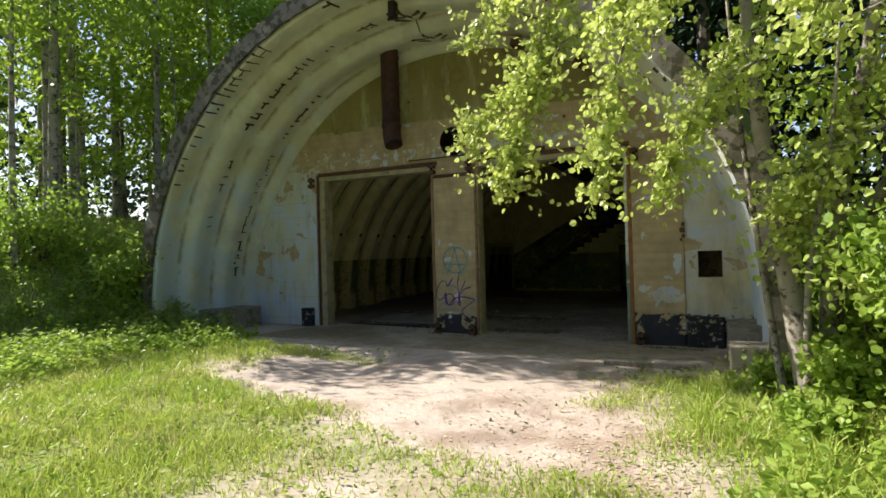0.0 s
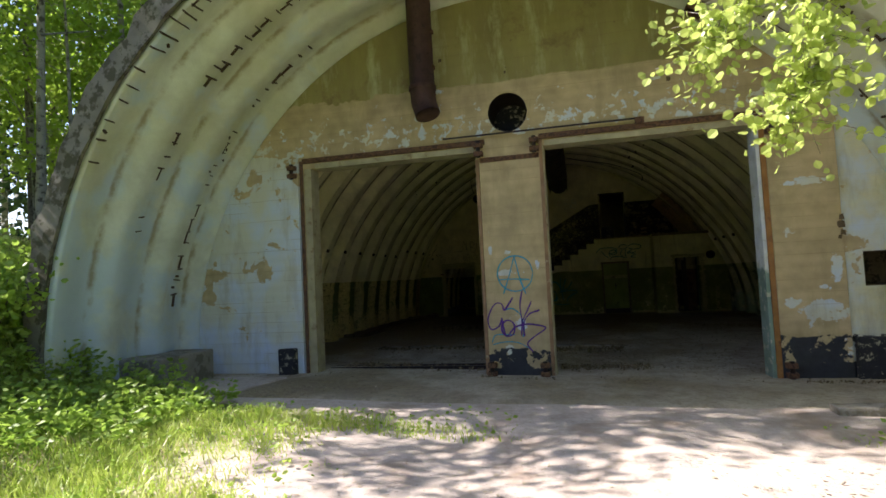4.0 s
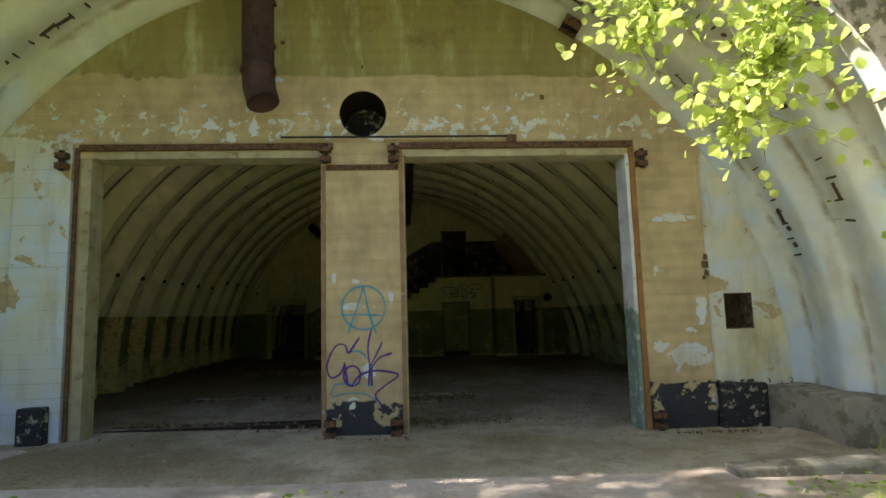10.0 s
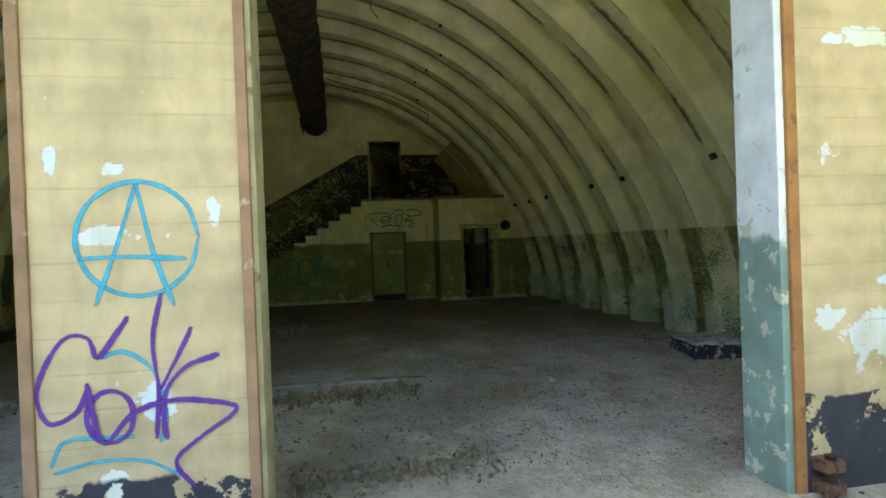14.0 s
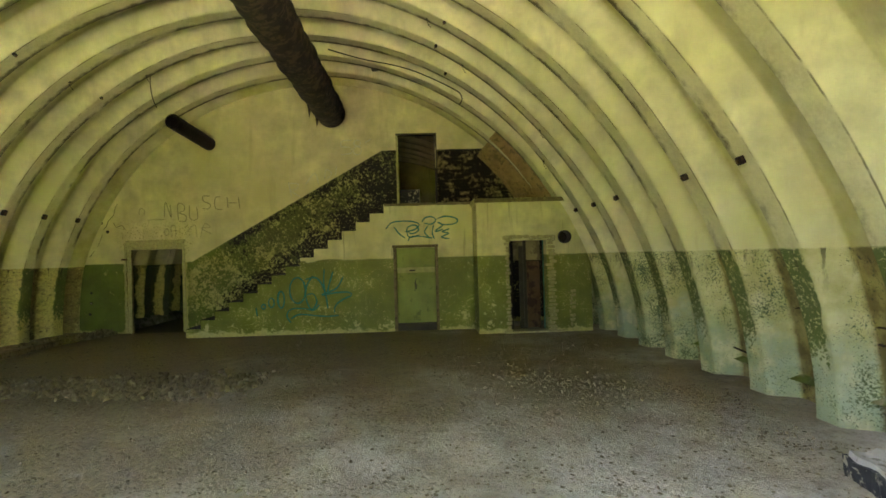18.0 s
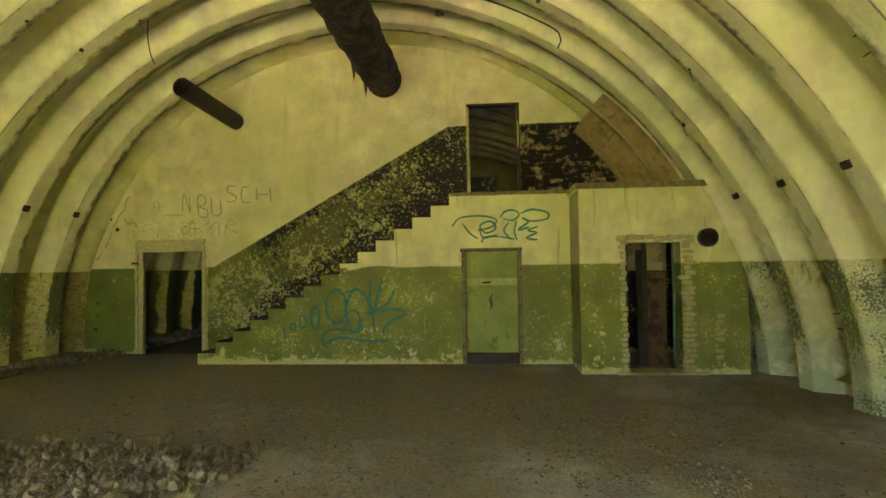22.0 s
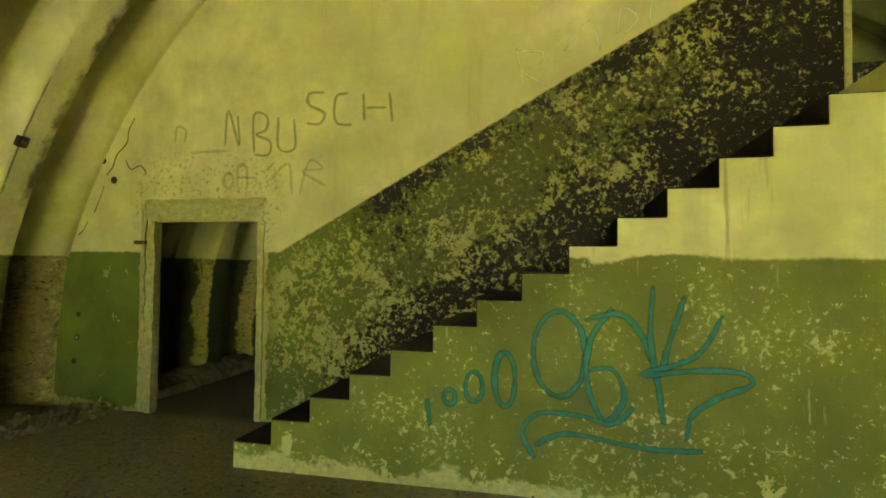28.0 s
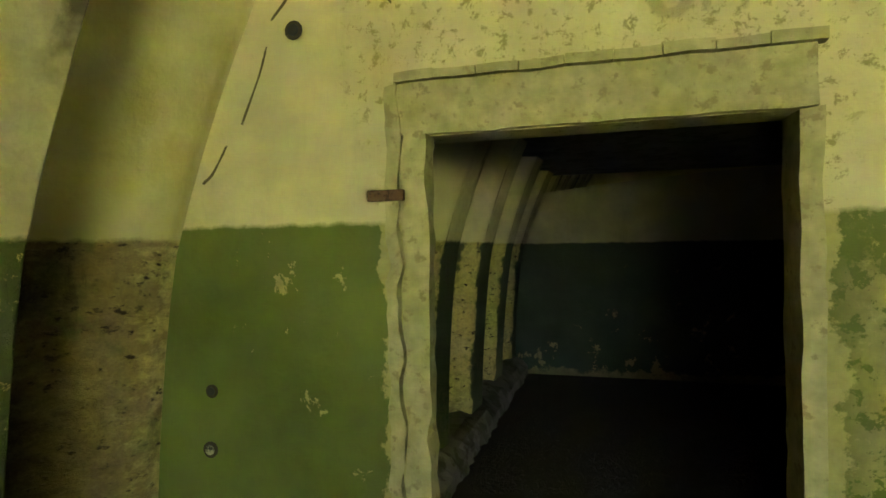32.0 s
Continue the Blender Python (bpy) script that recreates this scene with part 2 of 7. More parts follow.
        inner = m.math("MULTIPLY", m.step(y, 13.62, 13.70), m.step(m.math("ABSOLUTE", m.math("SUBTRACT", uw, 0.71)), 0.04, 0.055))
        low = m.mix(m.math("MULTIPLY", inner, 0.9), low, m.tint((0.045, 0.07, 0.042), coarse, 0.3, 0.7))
        drip = m.math("MULTIPLY", m.step(z, 1.15, 1.6), m.step(m.noise(9, 6, 0.65, vec=m.stretched(1, 1, 0.22), seed=31), 0.56, 0.62))
        low = m.mix(m.math("MULTIPLY", drip, 0.8), low, (0.04, 0.03, 0.02))
        top = m.mix(m.math("MULTIPLY", m.step(m.noise(0.8, 6, 0.7, seed=17), 0.58, 0.75), 0.5), top, (0.46, 0.43, 0.15))
        top = m.mix(m.step(m.noise(3.3, 9, 0.7, seed=40), 0.70, 0.73), top, bare)
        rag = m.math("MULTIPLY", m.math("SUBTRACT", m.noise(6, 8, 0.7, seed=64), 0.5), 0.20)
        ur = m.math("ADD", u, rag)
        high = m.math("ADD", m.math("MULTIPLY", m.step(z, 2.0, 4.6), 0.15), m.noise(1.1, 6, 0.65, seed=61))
        olive = m.math("MULTIPLY", m.step(m.math("ADD", u, m.math("MULTIPLY", rag, 0.5)), 0.64, 0.58), m.step(m.noise(0.9, 6, 0.65, seed=62), 0.36, 0.60))
        top = m.mix(m.math("MULTIPLY", olive, 0.75), top, m.mix(m.step(coarse, 0.40, 0.62), (0.40, 0.36, 0.12), (0.52, 0.50, 0.17)))
        greyed = m.math("MULTIPLY", m.step(m.math("ADD", u, m.math("MULTIPLY", rag, 0.4)), 0.74, 0.80), m.step(m.noise(1.6, 7, 0.68, seed=63), 0.34, 0.56))
        top = m.mix(m.math("MULTIPLY", greyed, 0.35), top, m.mix(m.step(flake, 0.42, 0.60), (0.38, 0.34, 0.20), (0.62, 0.58, 0.38)))
        seam = m.math("ABSOLUTE", m.math("SUBTRACT", m.math("ADD", u, m.math("MULTIPLY", rag, 0.10)), 0.765))
        seam = m.math("MULTIPLY", m.step(seam, 0.012, 0.004), m.step(m.noise(2.1, 6, 0.66, seed=65), 0.46, 0.56))
        top = m.mix(m.math("MULTIPLY", seam, 0.8), top, (0.14, 0.11, 0.06))
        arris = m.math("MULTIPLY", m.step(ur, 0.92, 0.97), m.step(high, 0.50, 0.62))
        # upper hollows: grime plus groove shade put into the paint
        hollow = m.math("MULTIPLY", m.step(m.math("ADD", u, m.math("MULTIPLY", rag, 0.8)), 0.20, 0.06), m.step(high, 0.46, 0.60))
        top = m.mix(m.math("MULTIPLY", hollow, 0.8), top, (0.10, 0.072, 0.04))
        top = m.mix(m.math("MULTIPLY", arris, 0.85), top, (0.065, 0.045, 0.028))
    if kind == "stair":
        beside = m.math("SUBTRACT", m.math("ABSOLUTE", m.math("ADD", x, 2.83)), 0.64)
        beside = m.math("ADD", beside, m.math("MULTIPLY", m.math("SUBTRACT", m.noise(5, 8, 0.7, seed=81), 0.5), 0.28))
        low = m.mix(m.step(beside, 0.10, 0.09), low, m.tint(under, fine, 0.2, 0.8))
        plaster = m.math("MULTIPLY", m.step(m.math("SUBTRACT", beside, m.math("MULTIPLY", m.step(z, 1.9, 2.1), 0.12)), 0.16, 0.08), m.step(z, 2.75, 2.5))
        top = m.mix(m.math("MULTIPLY", plaster, m.step(flake, 0.54, 0.60)), top, bare)
    c = m.mix(m.step(m.math("SUBTRACT", edge, line), -0.01, 0.01), low, top)
    if kind != "vault":
        foot = m.math("SUBTRACT", z, m.math("MULTIPLY", m.math("SUBTRACT", m.noise(3.2, 9, 0.7, seed=11), 0.36), 0.55))
        c = m.mix(m.step(foot, 0.02, -0.02), c, m.tint(under, fine, 0.3, 0.7))
    m.colour(c)
    if kind == "vault":
        rough = m.math("MULTIPLY", m.step(z, LINE, LINE - 0.03), m.math("SUBTRACT", 1.0, right))
        chips = m.math("ADD", chips, m.math("MULTIPLY", rough, m.math("SUBTRACT", m.math("MULTIPLY", pit, 5.0), m.math("MULTIPLY", m.math("ADD", scab, flake), 7.0))))
    h = m.math("ADD", m.math("MULTIPLY", chips, -0.5), m.math("ADD", fine, m.math("MULTIPLY", mid, 2.0)))
    m.bump(h, 0.55, 0.008)
    return m.m


M_VAULT = hall_paint("vault_paint", (0.77, 0.71, 0.46), (0.13, 0.165, 0.055), (0.62, 0.60, 0.36), (0.40, 0.33, 0.20), "vault")
M_BACK = hall_paint("back_wall_paint", (0.70, 0.63, 0.36), (0.135, 0.17, 0.038), (0.42, 0.385, 0.15), (0.36, 0.31, 0.14), "stair")
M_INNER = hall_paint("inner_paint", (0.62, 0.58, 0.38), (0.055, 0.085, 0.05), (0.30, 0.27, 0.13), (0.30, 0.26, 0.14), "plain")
M_FLAT = hall_paint("stair_paint", (0.72, 0.67, 0.32), (0.215, 0.238, 0.05), (0.56, 0.52, 0.22), (0.42, 0.36, 0.18), "flat")


def porch_paint():
    m = Mat("porch_paint", 0.75)
    z = m.axis(2)
    big, mid = m.noise(0.6, 4, seed=2), m.noise(2.3, 6, 0.62)
    c = m.tint((0.60, 0.64, 0.57), mid, 0.25, 0.75)
    yel = m.math("ADD", m.math("MULTIPLY", m.step(z, 0.5, 4.5), 0.22), big)
    c = m.mix(m.math("MULTIPLY", m.step(yel, 0.62, 0.80), 0.45), c, (0.48, 0.46, 0.25))
    blue = m.math("SUBTRACT", m.noise(1.4, 5, seed=6), m.math("MULTIPLY", z, 0.045))
    c = m.mix(m.math("MULTIPLY", m.step(blue, 0.34, 0.48), 0.7), c, (0.46, 0.58, 0.72))
    y = m.axis(1)
    u = m.math("FRACT", m.math("ADD", m.math("DIVIDE", m.math("ADD", y, 0.95), 0.94), m.math("ADD", 10.0, m.math("MULTIPLY", m.math("SUBTRACT", m.noise(6, 7, 0.7, seed=16), 0.5), 0.14))))
    ridge = m.math("MULTIPLY", m.step(u, 0.66, 0.71), m.step(u, 0.80, 0.74))
    ridge = m.math("MULTIPLY", ridge, m.step(m.noise(1.7, 6, 0.65, seed=17), 0.42, 0.55))
    c = m.mix(m.math("MULTIPLY", ridge, 0.75), c, (0.25, 0.19, 0.09))
    rust = m.noise(2.0, 5, 0.6, vec=m.stretched(1, 1, 0.2), seed=12)
    c = m.mix(m.math("MULTIPLY", m.step(rust, 0.62, 0.78), 0.6), c, (0.38, 0.28, 0.10))
    c = m.mix(m.step(m.noise(7, 9, 0.7, seed=15), 0.70, 0.72), c, (0.36, 0.33, 0.27))
    m.colour(c)
    m.bump(m.math("ADD", m.noise(26, 6), m.math("MULTIPLY", mid, 2)), 0.5, 0.008)
    return m.m


def facade_paint():
    m = Mat("facade_paint", 0.78)
    x, z = m.axis(0), m.axis(2)
    mid, chip = m.noise(2.4, 6, 0.6, seed=1), m.noise(1.9, 9, 0.6, seed=7, dist=0.5)
    board = m.math("MULTIPLY", m.math("SINE", m.math("MULTIPLY", z, 37.0)), 0.03)
    c = m.tint((0.51, 0.405, 0.235), m.math("ADD", mid, board), 0.3, 0.72)
    side = m.math("MAXIMUM", m.step(x, 5.75, 5.76), m.math("MULTIPLY", m.step(x, -2.81, -2.82), m.step(m.math("ADD", z, m.math("MULTIPLY", m.noise(3, 6, 0.65, seed=49), 0.5)), 4.22, 4.16)))
    lots = m.math("ADD", chip, m.math("ADD", m.math("MULTIPLY", side, 0.25), m.math("MULTIPLY", m.step(z, 1.5, 0.4), 0.06)))
    pale = m.mix(m.step(m.noise(1.6, 4, seed=19), 0.4, 0.6), (0.58, 0.66, 0.76), (0.62, 0.63, 0.54))
    panel = m.step(x, 5.72, 5.80)
    pale = m.mix(m.math("MULTIPLY", panel, m.step(m.noise(1.3, 7, 0.66, seed=53), 0.62, 0.42)), pale, m.tint((0.64, 0.60, 0.38), mid, 0.3, 0.7))
    for cx, cz, rx, rz in ((5.28, 2.72, 0.36, 0.07), (5.45, 0.82, 0.36, 0.20), (5.02, 0.95, 0.14, 0.10), (5.62, 1.45, 0.10, 0.22), (0.84, 1.60, 0.17, 0.06), (1.36, 1.72, 0.045, 0.09), (0.60, 1.98, 0.04, 0.08), (1.06, 0.74, 0.10, 0.11), (6.2, 0.85, 0.42, 0.3)):
        dx = m.math("POWER", m.math("DIVIDE", m.math("SUBTRACT", x, cx), rx), 2.0)
        dz = m.math("POWER", m.math("DIVIDE", m.math("SUBTRACT", z, cz), rz), 2.0)
        spot = m.math("SUBTRACT", 0.9, m.math("MULTIPLY", m.math("ADD", dx, dz), 0.28))
        lots = m.math("MAXIMUM", lots, m.math("ADD", m.math("MULTIPLY", spot, 0.5), m.math("MULTIPLY", m.noise(9, 8, 0.7, seed=37), 0.62)))
    lots = m.math("MULTIPLY", lots, 0.94)
    over = m.math("MULTIPLY", m.step(z, 3.84, 3.9), m.step(z, 4.75, 4.15))
    small = m.math("ADD", m.noise(5, 8, 0.66, seed=48, dist=0.4), m.math("MULTIPLY", over, 0.135))
    lots = m.math("MAXIMUM", lots, m.math("MULTIPLY", small, 0.93))
    c = m.mix(m.step(lots, 0.625, 0.637), c, pale)
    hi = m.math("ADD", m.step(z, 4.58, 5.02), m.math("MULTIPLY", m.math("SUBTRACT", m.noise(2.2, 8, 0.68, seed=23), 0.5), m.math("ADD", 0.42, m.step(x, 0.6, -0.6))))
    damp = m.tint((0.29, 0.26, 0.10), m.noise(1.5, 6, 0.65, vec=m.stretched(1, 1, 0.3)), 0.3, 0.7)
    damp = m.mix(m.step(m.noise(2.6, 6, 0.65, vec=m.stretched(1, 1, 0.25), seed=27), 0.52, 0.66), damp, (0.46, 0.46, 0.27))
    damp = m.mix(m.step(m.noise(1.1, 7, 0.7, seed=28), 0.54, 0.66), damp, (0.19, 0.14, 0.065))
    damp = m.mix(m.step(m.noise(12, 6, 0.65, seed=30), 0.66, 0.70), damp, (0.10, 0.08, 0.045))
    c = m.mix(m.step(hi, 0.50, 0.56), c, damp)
    c = m.mix(m.step(m.noise(6, 9, 0.7, seed=29), 0.69, 0.71), c, (0.30, 0.24, 0.13))
    c = m.mix(m.step(m.noise(8, 9, 0.72, seed=41), 0.66, 0.68), c, m.mix(0.4, pale, (0.30, 0.24, 0.13)))
    seam = m.math("ABSOLUTE", m.math("SUBTRACT", m.math("FRACT", m.math("ADD", m.math("DIVIDE", z, 0.185), m.math("MULTIPLY", m.noise(1.5, 3, seed=43), 0.12))), 0.5))
    seam = m.math("MULTIPLY", m.step(seam, 0.46, 0.49), m.step(m.noise(2.2, 6, 0.65, vec=m.stretched(0.4, 1, 3), seed=42), 0.46, 0.58))
    c = m.mix(m.math("MULTIPLY", seam, m.math("SUBTRACT", 0.45, m.math("MULTIPLY", panel, 0.35))), c, (0.26, 0.19, 0.09))
    grime = m.noise(2.6, 7, 0.68, vec=m.stretched(1.4, 1, 0.3), seed=46)
    c = m.mix(m.math("MULTIPLY", m.step(grime, 0.50, 0.70), 0.45), c, (0.25, 0.20, 0.10))
    tar_line = m.math("ADD", z, m.math("MULTIPLY", m.math("SUBTRACT", m.noise(3, 4, seed=33), 0.5), 0.25))
    on_pillar = m.math("MULTIPLY", m.step(x, 0.40, 0.45), m.step(x, 1.60, 1.55))
    patch = m.math("SUBTRACT", 0.20, m.math("ABSOLUTE", m.math("SUBTRACT", x, 0.90)))
    cover = m.math("ADD", m.noise(4.5, 8, 0.6, seed=35), m.math("MULTIPLY", on_pillar, m.math("SUBTRACT", 0.065, m.math("MULTIPLY", m.step(patch, -0.03, 0.03), 0.19))))
    cover = m.math("SUBTRACT", cover, m.math("MULTIPLY", m.step(tar_line, 0.10, 0.02), 0.2))
    tar = m.math("MULTIPLY", m.step(m.math("ADD", tar_line, m.math("MULTIPLY", on_pillar, 0.10)), 0.47, 0.45), m.step(cover, 0.525, 0.505))
    tar = m.math("MULTIPLY", tar, m.step(x, 0.2, 0.3))
    c = m.mix(tar, c, m.tint((0.040, 0.043, 0.052), m.noise(7, 6, 0.65, seed=55), 0.3, 0.7))
    m.colour(c)
    m.bump(m.math("ADD", m.math("MULTIPLY", m.step(lots, 0.625, 0.637), -0.8), m.math("ADD", m.noise(30, 6), m.math("MULTIPLY", board, 12))), 0.5, 0.008)
    return m.m


M_PORCH, M_FACADE = porch_paint(), facade_paint()
M_CONC = simple("weathered_concrete", (0.28, 0.262, 0.22), 0.9, scale=3.0, bump=0.8, fine=25, rust=(0.17, 0.155, 0.115), amount=0.5)
M_LIP = simple("mossy_concrete", (0.19, 0.178, 0.15), 0.92, scale=3.2, bump=0.9, fine=11, rust=(0.075, 0.072, 0.048), amount=0.49)
M_RUST = simple("rusty_steel", (0.165, 0.09, 0.052), 0.75, 0.25, scale=14, bump=0.4, rust=(0.07, 0.04, 0.03), amount=0.5)
M_DARKIRON = simple("dark_iron", (0.03, 0.020, 0.018), 0.55, 0.5, scale=8, bump=0.3, rust=(0.09, 0.045, 0.03), amount=0.6)
M_TAR = simple("tar_black", (0.03, 0.031, 0.036), 0.7, scale=7, bump=0.5, rust=(0.40, 0.37, 0.27), amount=0.545)
M_STONE = simple("rubble_stone", (0.30, 0.27, 0.21), 0.9, scale=20, bump=0.5)
M_BRICK = simple("yellow_brick", (0.42, 0.37, 0.16), 0.85, scale=12, bump=0.5, rust=(0.54, 0.50, 0.27), amount=0.54)


def floor_mat():
    m = Mat("concrete_floor", 0.82)
    y = m.axis(1)
    mid = m.noise(1.4, 7, 0.62)
    c = m.tint((0.50, 0.45, 0.35), mid, 0.25, 0.75)
    dirt = m.math("ADD", m.noise(0.55, 7, 0.62, seed=3), m.math("ADD", m.math("MULTIPLY", m.step(y, 1.0, 9.0), 0.27), m.math("MULTIPLY", m.step(y, 0.3, -0.9), 0.10)))
    dirt = m.math("ADD", dirt, m.math("MULTIPLY", m.step(m.axis(0), 4.5, -2.0), 0.12))
    c = m.mix(m.step(dirt, 0.58, 0.78), c, m.tint((0.25, 0.20, 0.11), m.noise(9, 8, 0.7), 0.3, 0.7))
    c = m.mix(m.math("MULTIPLY", m.step(m.noise(4.0, 9, 0.72, seed=5), 0.60, 0.66), 0.5), c, (0.50, 0.47, 0.40))
    c = m.mix(m.step(m.noise(48, 3, 0.5, seed=9), 0.66, 0.72), c, (0.10, 0.08, 0.055))
    c = m.mix(m.step(m.noise(38, 3, 0.5, seed=13), 0.69, 0.72), c, (0.42, 0.38, 0.29))
    c = m.mix(m.math("MULTIPLY", m.step(m.noise(0.9, 8, 0.7, seed=15), 0.50, 0.60), 0.6), c, (0.20, 0.16, 0.105))
    c = m.mix(m.math("MULTIPLY", m.step(m.noise(3.1, 9, 0.74, seed=16), 0.50, 0.62), 0.5), c, (0.17, 0.135, 0.09))
    c = m.mix(m.math("MULTIPLY", m.step(m.noise(17, 7, 0.75, seed=19), 0.52, 0.60), 0.45), c, (0.17, 0.135, 0.085))
    clod = m.noise(21, 7, 0.68, seed=22)
    c = m.mix(m.math("MULTIPLY", m.step(clod, 0.54, 0.64), m.step(dirt, 0.55, 0.80)), c, (0.34, 0.28, 0.165))
    c = m.mix(m.math("MULTIPLY", m.step(clod, 0.44, 0.36), m.step(dirt, 0.50, 0.80)), c, (0.06, 0.045, 0.026))
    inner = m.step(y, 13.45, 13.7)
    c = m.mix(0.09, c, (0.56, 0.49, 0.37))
    # floor past the back wall coloured darker to stand for the inner room's gloom
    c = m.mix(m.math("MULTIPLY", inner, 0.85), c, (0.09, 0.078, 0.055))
    m.colour(c)
    m.bump(m.math("ADD", m.noise(34, 7, 0.65), m.math("ADD", m.math("MULTIPLY", m.noise(7, 6), 1.5), m.math("MULTIPLY", clod, 1.2))), 0.9, 0.022)
    return m.m


def ground_mat():
    m = Mat("earth_and_turf", 0.95)
    x, y, z = m.axis(0), m.axis(1), m.axis(2)
    mid, fine = m.noise(1.2, 7, 0.62), m.noise(14, 7, 0.65, seed=2)
    sand = m.tint((0.50, 0.435, 0.37), fine, 0.25, 0.75)
    sand = m.mix(m.step(m.math("ADD", mid, m.math("MULTIPLY", m.step(x, 2.5, 5.0), 0.08)), 0.50, 0.66), sand, (0.31, 0.245, 0.19))
    sand = m.mix(m.step(m.noise(24, 6, 0.7, seed=14), 0.60, 0.66), sand, (0.24, 0.18, 0.125))
    turf = m.tint((0.19, 0.23, 0.06), fine, 0.25, 0.75)
    turf = m.mix(m.step(m.noise(3.4, 7, 0.65, seed=5), 0.55, 0.66), turf, (0.36, 0.31, 0.19))
    near = m.math("MAXIMUM", m.math("SUBTRACT", -5.3, y), 0.0)
    left = m.math("MINIMUM", m.math("ADD", m.math("MULTIPLY", near, 3.0), -1.2), 2.6)
    right = m.math("ADD", m.math("MULTIPLY", y, -0.25), 4.45)
    off = m.math("MAXIMUM", m.math("SUBTRACT", left, x), m.math("SUBTRACT", x, right))
    off = m.math("MAXIMUM", off, m.math("SUBTRACT", m.math("MULTIPLY", m.step(y, -6.2, -7.0), 2.9), 3.0))
    off = m.math("SUBTRACT", off, m.math("MULTIPLY", m.step(y, -2.7, -2.2), 3.0))
    off = m.math("ADD", off, m.math("MULTIPLY", m.step(z, 0.6, 1.4), 9.0))
    edge = m.math("ADD", off, m.math("MULTIPLY", m.math("SUBTRACT", m.noise(0.9, 6, 0.6, seed=8), 0.5), 2.6))
    c = m.mix(m.step(edge, -0.2, 0.9), sand, turf)
    c = m.mix(m.step(m.noise(60, 2, 0.5, seed=11), 0.72, 0.75), c, (0.40, 0.36, 0.28))
    m.colour(c)
    m.bump(m.math("ADD", fine, m.math("MULTIPLY", m.noise(70, 4), 0.4)), 0.8, 0.02)
    return m.m


M_FLOOR, M_GROUND = floor_mat(), ground_mat()


def leaf_mat(name, cols, gloss=0.45, through_light=0.45, straw=None):
    m = Mat(name, gloss)
    r = m.island()
    c = m.mix(r, cols[0], cols[1])
    c = m.mix(m.step(m.noise(0.7, 3), 0.35, 0.65), c, m.mix(r, cols[1], cols[2]))
    if straw:
        dry = m.math("ADD", r, m.math("MULTIPLY", m.math("SUBTRACT", m.noise(1.3, 5, 0.6, seed=6), 0.5), 1.6))
        c = m.mix(m.step(dry, 0.95, 1.0), c, straw)
    m.colour(c)
    tr = m.t.nodes.new("ShaderNodeBsdfTranslucent")
    m.t.links.new(c, tr.inputs[0])
    mx = m.t.nodes.new("ShaderNodeMixShader")
    mx.inputs[0].default_value = through_light
    m.t.links.new(m.b.outputs[0], mx.inputs[1])
    m.t.links.new(tr.outputs[0], mx.inputs[2])
    m.t.links.new(mx.outputs[0], m.t.nodes["Material Output"].inputs[0])
    return m.m


M_LEAF = leaf_mat("lime_leaf", ((0.40, 0.52, 0.10), (0.55, 0.64, 0.20), (0.47, 0.58, 0.13)), 0.32, 0.5)
M_FOREST = leaf_mat("forest_leaf", ((0.19, 0.32, 0.03), (0.29, 0.43, 0.05), (0.36, 0.49, 0.075)), 0.45, 0.55)
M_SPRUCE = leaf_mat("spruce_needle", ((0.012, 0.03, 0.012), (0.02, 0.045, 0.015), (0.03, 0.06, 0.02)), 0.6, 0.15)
M_GRASS = leaf_mat("grass_blade", ((0.26, 0.40, 0.05), (0.40, 0.52, 0.085), (0.48, 0.50, 0.16)), 0.45, 0.4, (0.50, 0.44, 0.26))
M_WEED = leaf_mat("weed_leaf", ((0.19, 0.33, 0.045), (0.30, 0.45, 0.07), (0.38, 0.50, 0.10)), 0.45, 0.5)
M_BARK = simple("grey_bark", (0.17, 0.15, 0.12), 0.9, scale=6, bump=0.9, fine=18, rust=(0.07, 0.06, 0.045), amount=0.5)
M_BARK_PALE = simple("pale_bark", (0.30, 0.28, 0.23), 0.85, scale=5, bump=0.7, fine=18, rust=(0.08, 0.07, 0.055), amount=0.52)

# ---- mesh helpers ----


def part(name, bm, material, parent=None, label="", smooth=False):
    """Links a bmesh as one mesh object, under a thing or alone."""
    me = bpy.data.meshes.new(name)
    bm.to_mesh(me)
    bm.free()
    if smooth:
        me.polygons.foreach_set("use_smooth", [True] * len(me.polygons))
    me.materials.append(material)
    ob = new(name, me)
    if parent is not None:
        ob.parent = parent
    if label:
        ob["label"] = label
    return ob


def raw(name, verts, faces, material, parent=None, smooth=False):
    me = bpy.data.meshes.new(name)
    me.from_pydata(verts, [], faces)
    if smooth:
        me.polygons.foreach_set("use_smooth", [True] * len(me.polygons))
    me.materials.append(material)
    ob = new(name, me)
    if parent is not None:
        ob.parent = parent
    return ob


def thing(name, label, category, group="", at=(0, 0, 0)):
    e = new(name)
    e.empty_display_size = 0.1
    e.location = at
    return tagged(e, label, category, group)


def box(bm, x0, x1, y0, y1, z0, z1, bevel=0.0, m=None):
    made = bmesh.ops.create_cube(bm, size=1.0)["verts"]
    t = Matrix.Translation(((x0 + x1) / 2, (y0 + y1) / 2, (z0 + z1) / 2)) @ Matrix.Diagonal((x1 - x0, y1 - y0, z1 - z0, 1))
    bmesh.ops.transform(bm, matrix=(m or Matrix()) @ t, verts=made)
    if bevel:
        es = list({e for v in made for e in v.link_edges})
        bmesh.ops.bevel(bm, geom=es, offset=bevel, segments=2, affect="EDGES", profile=0.6)
    return bm


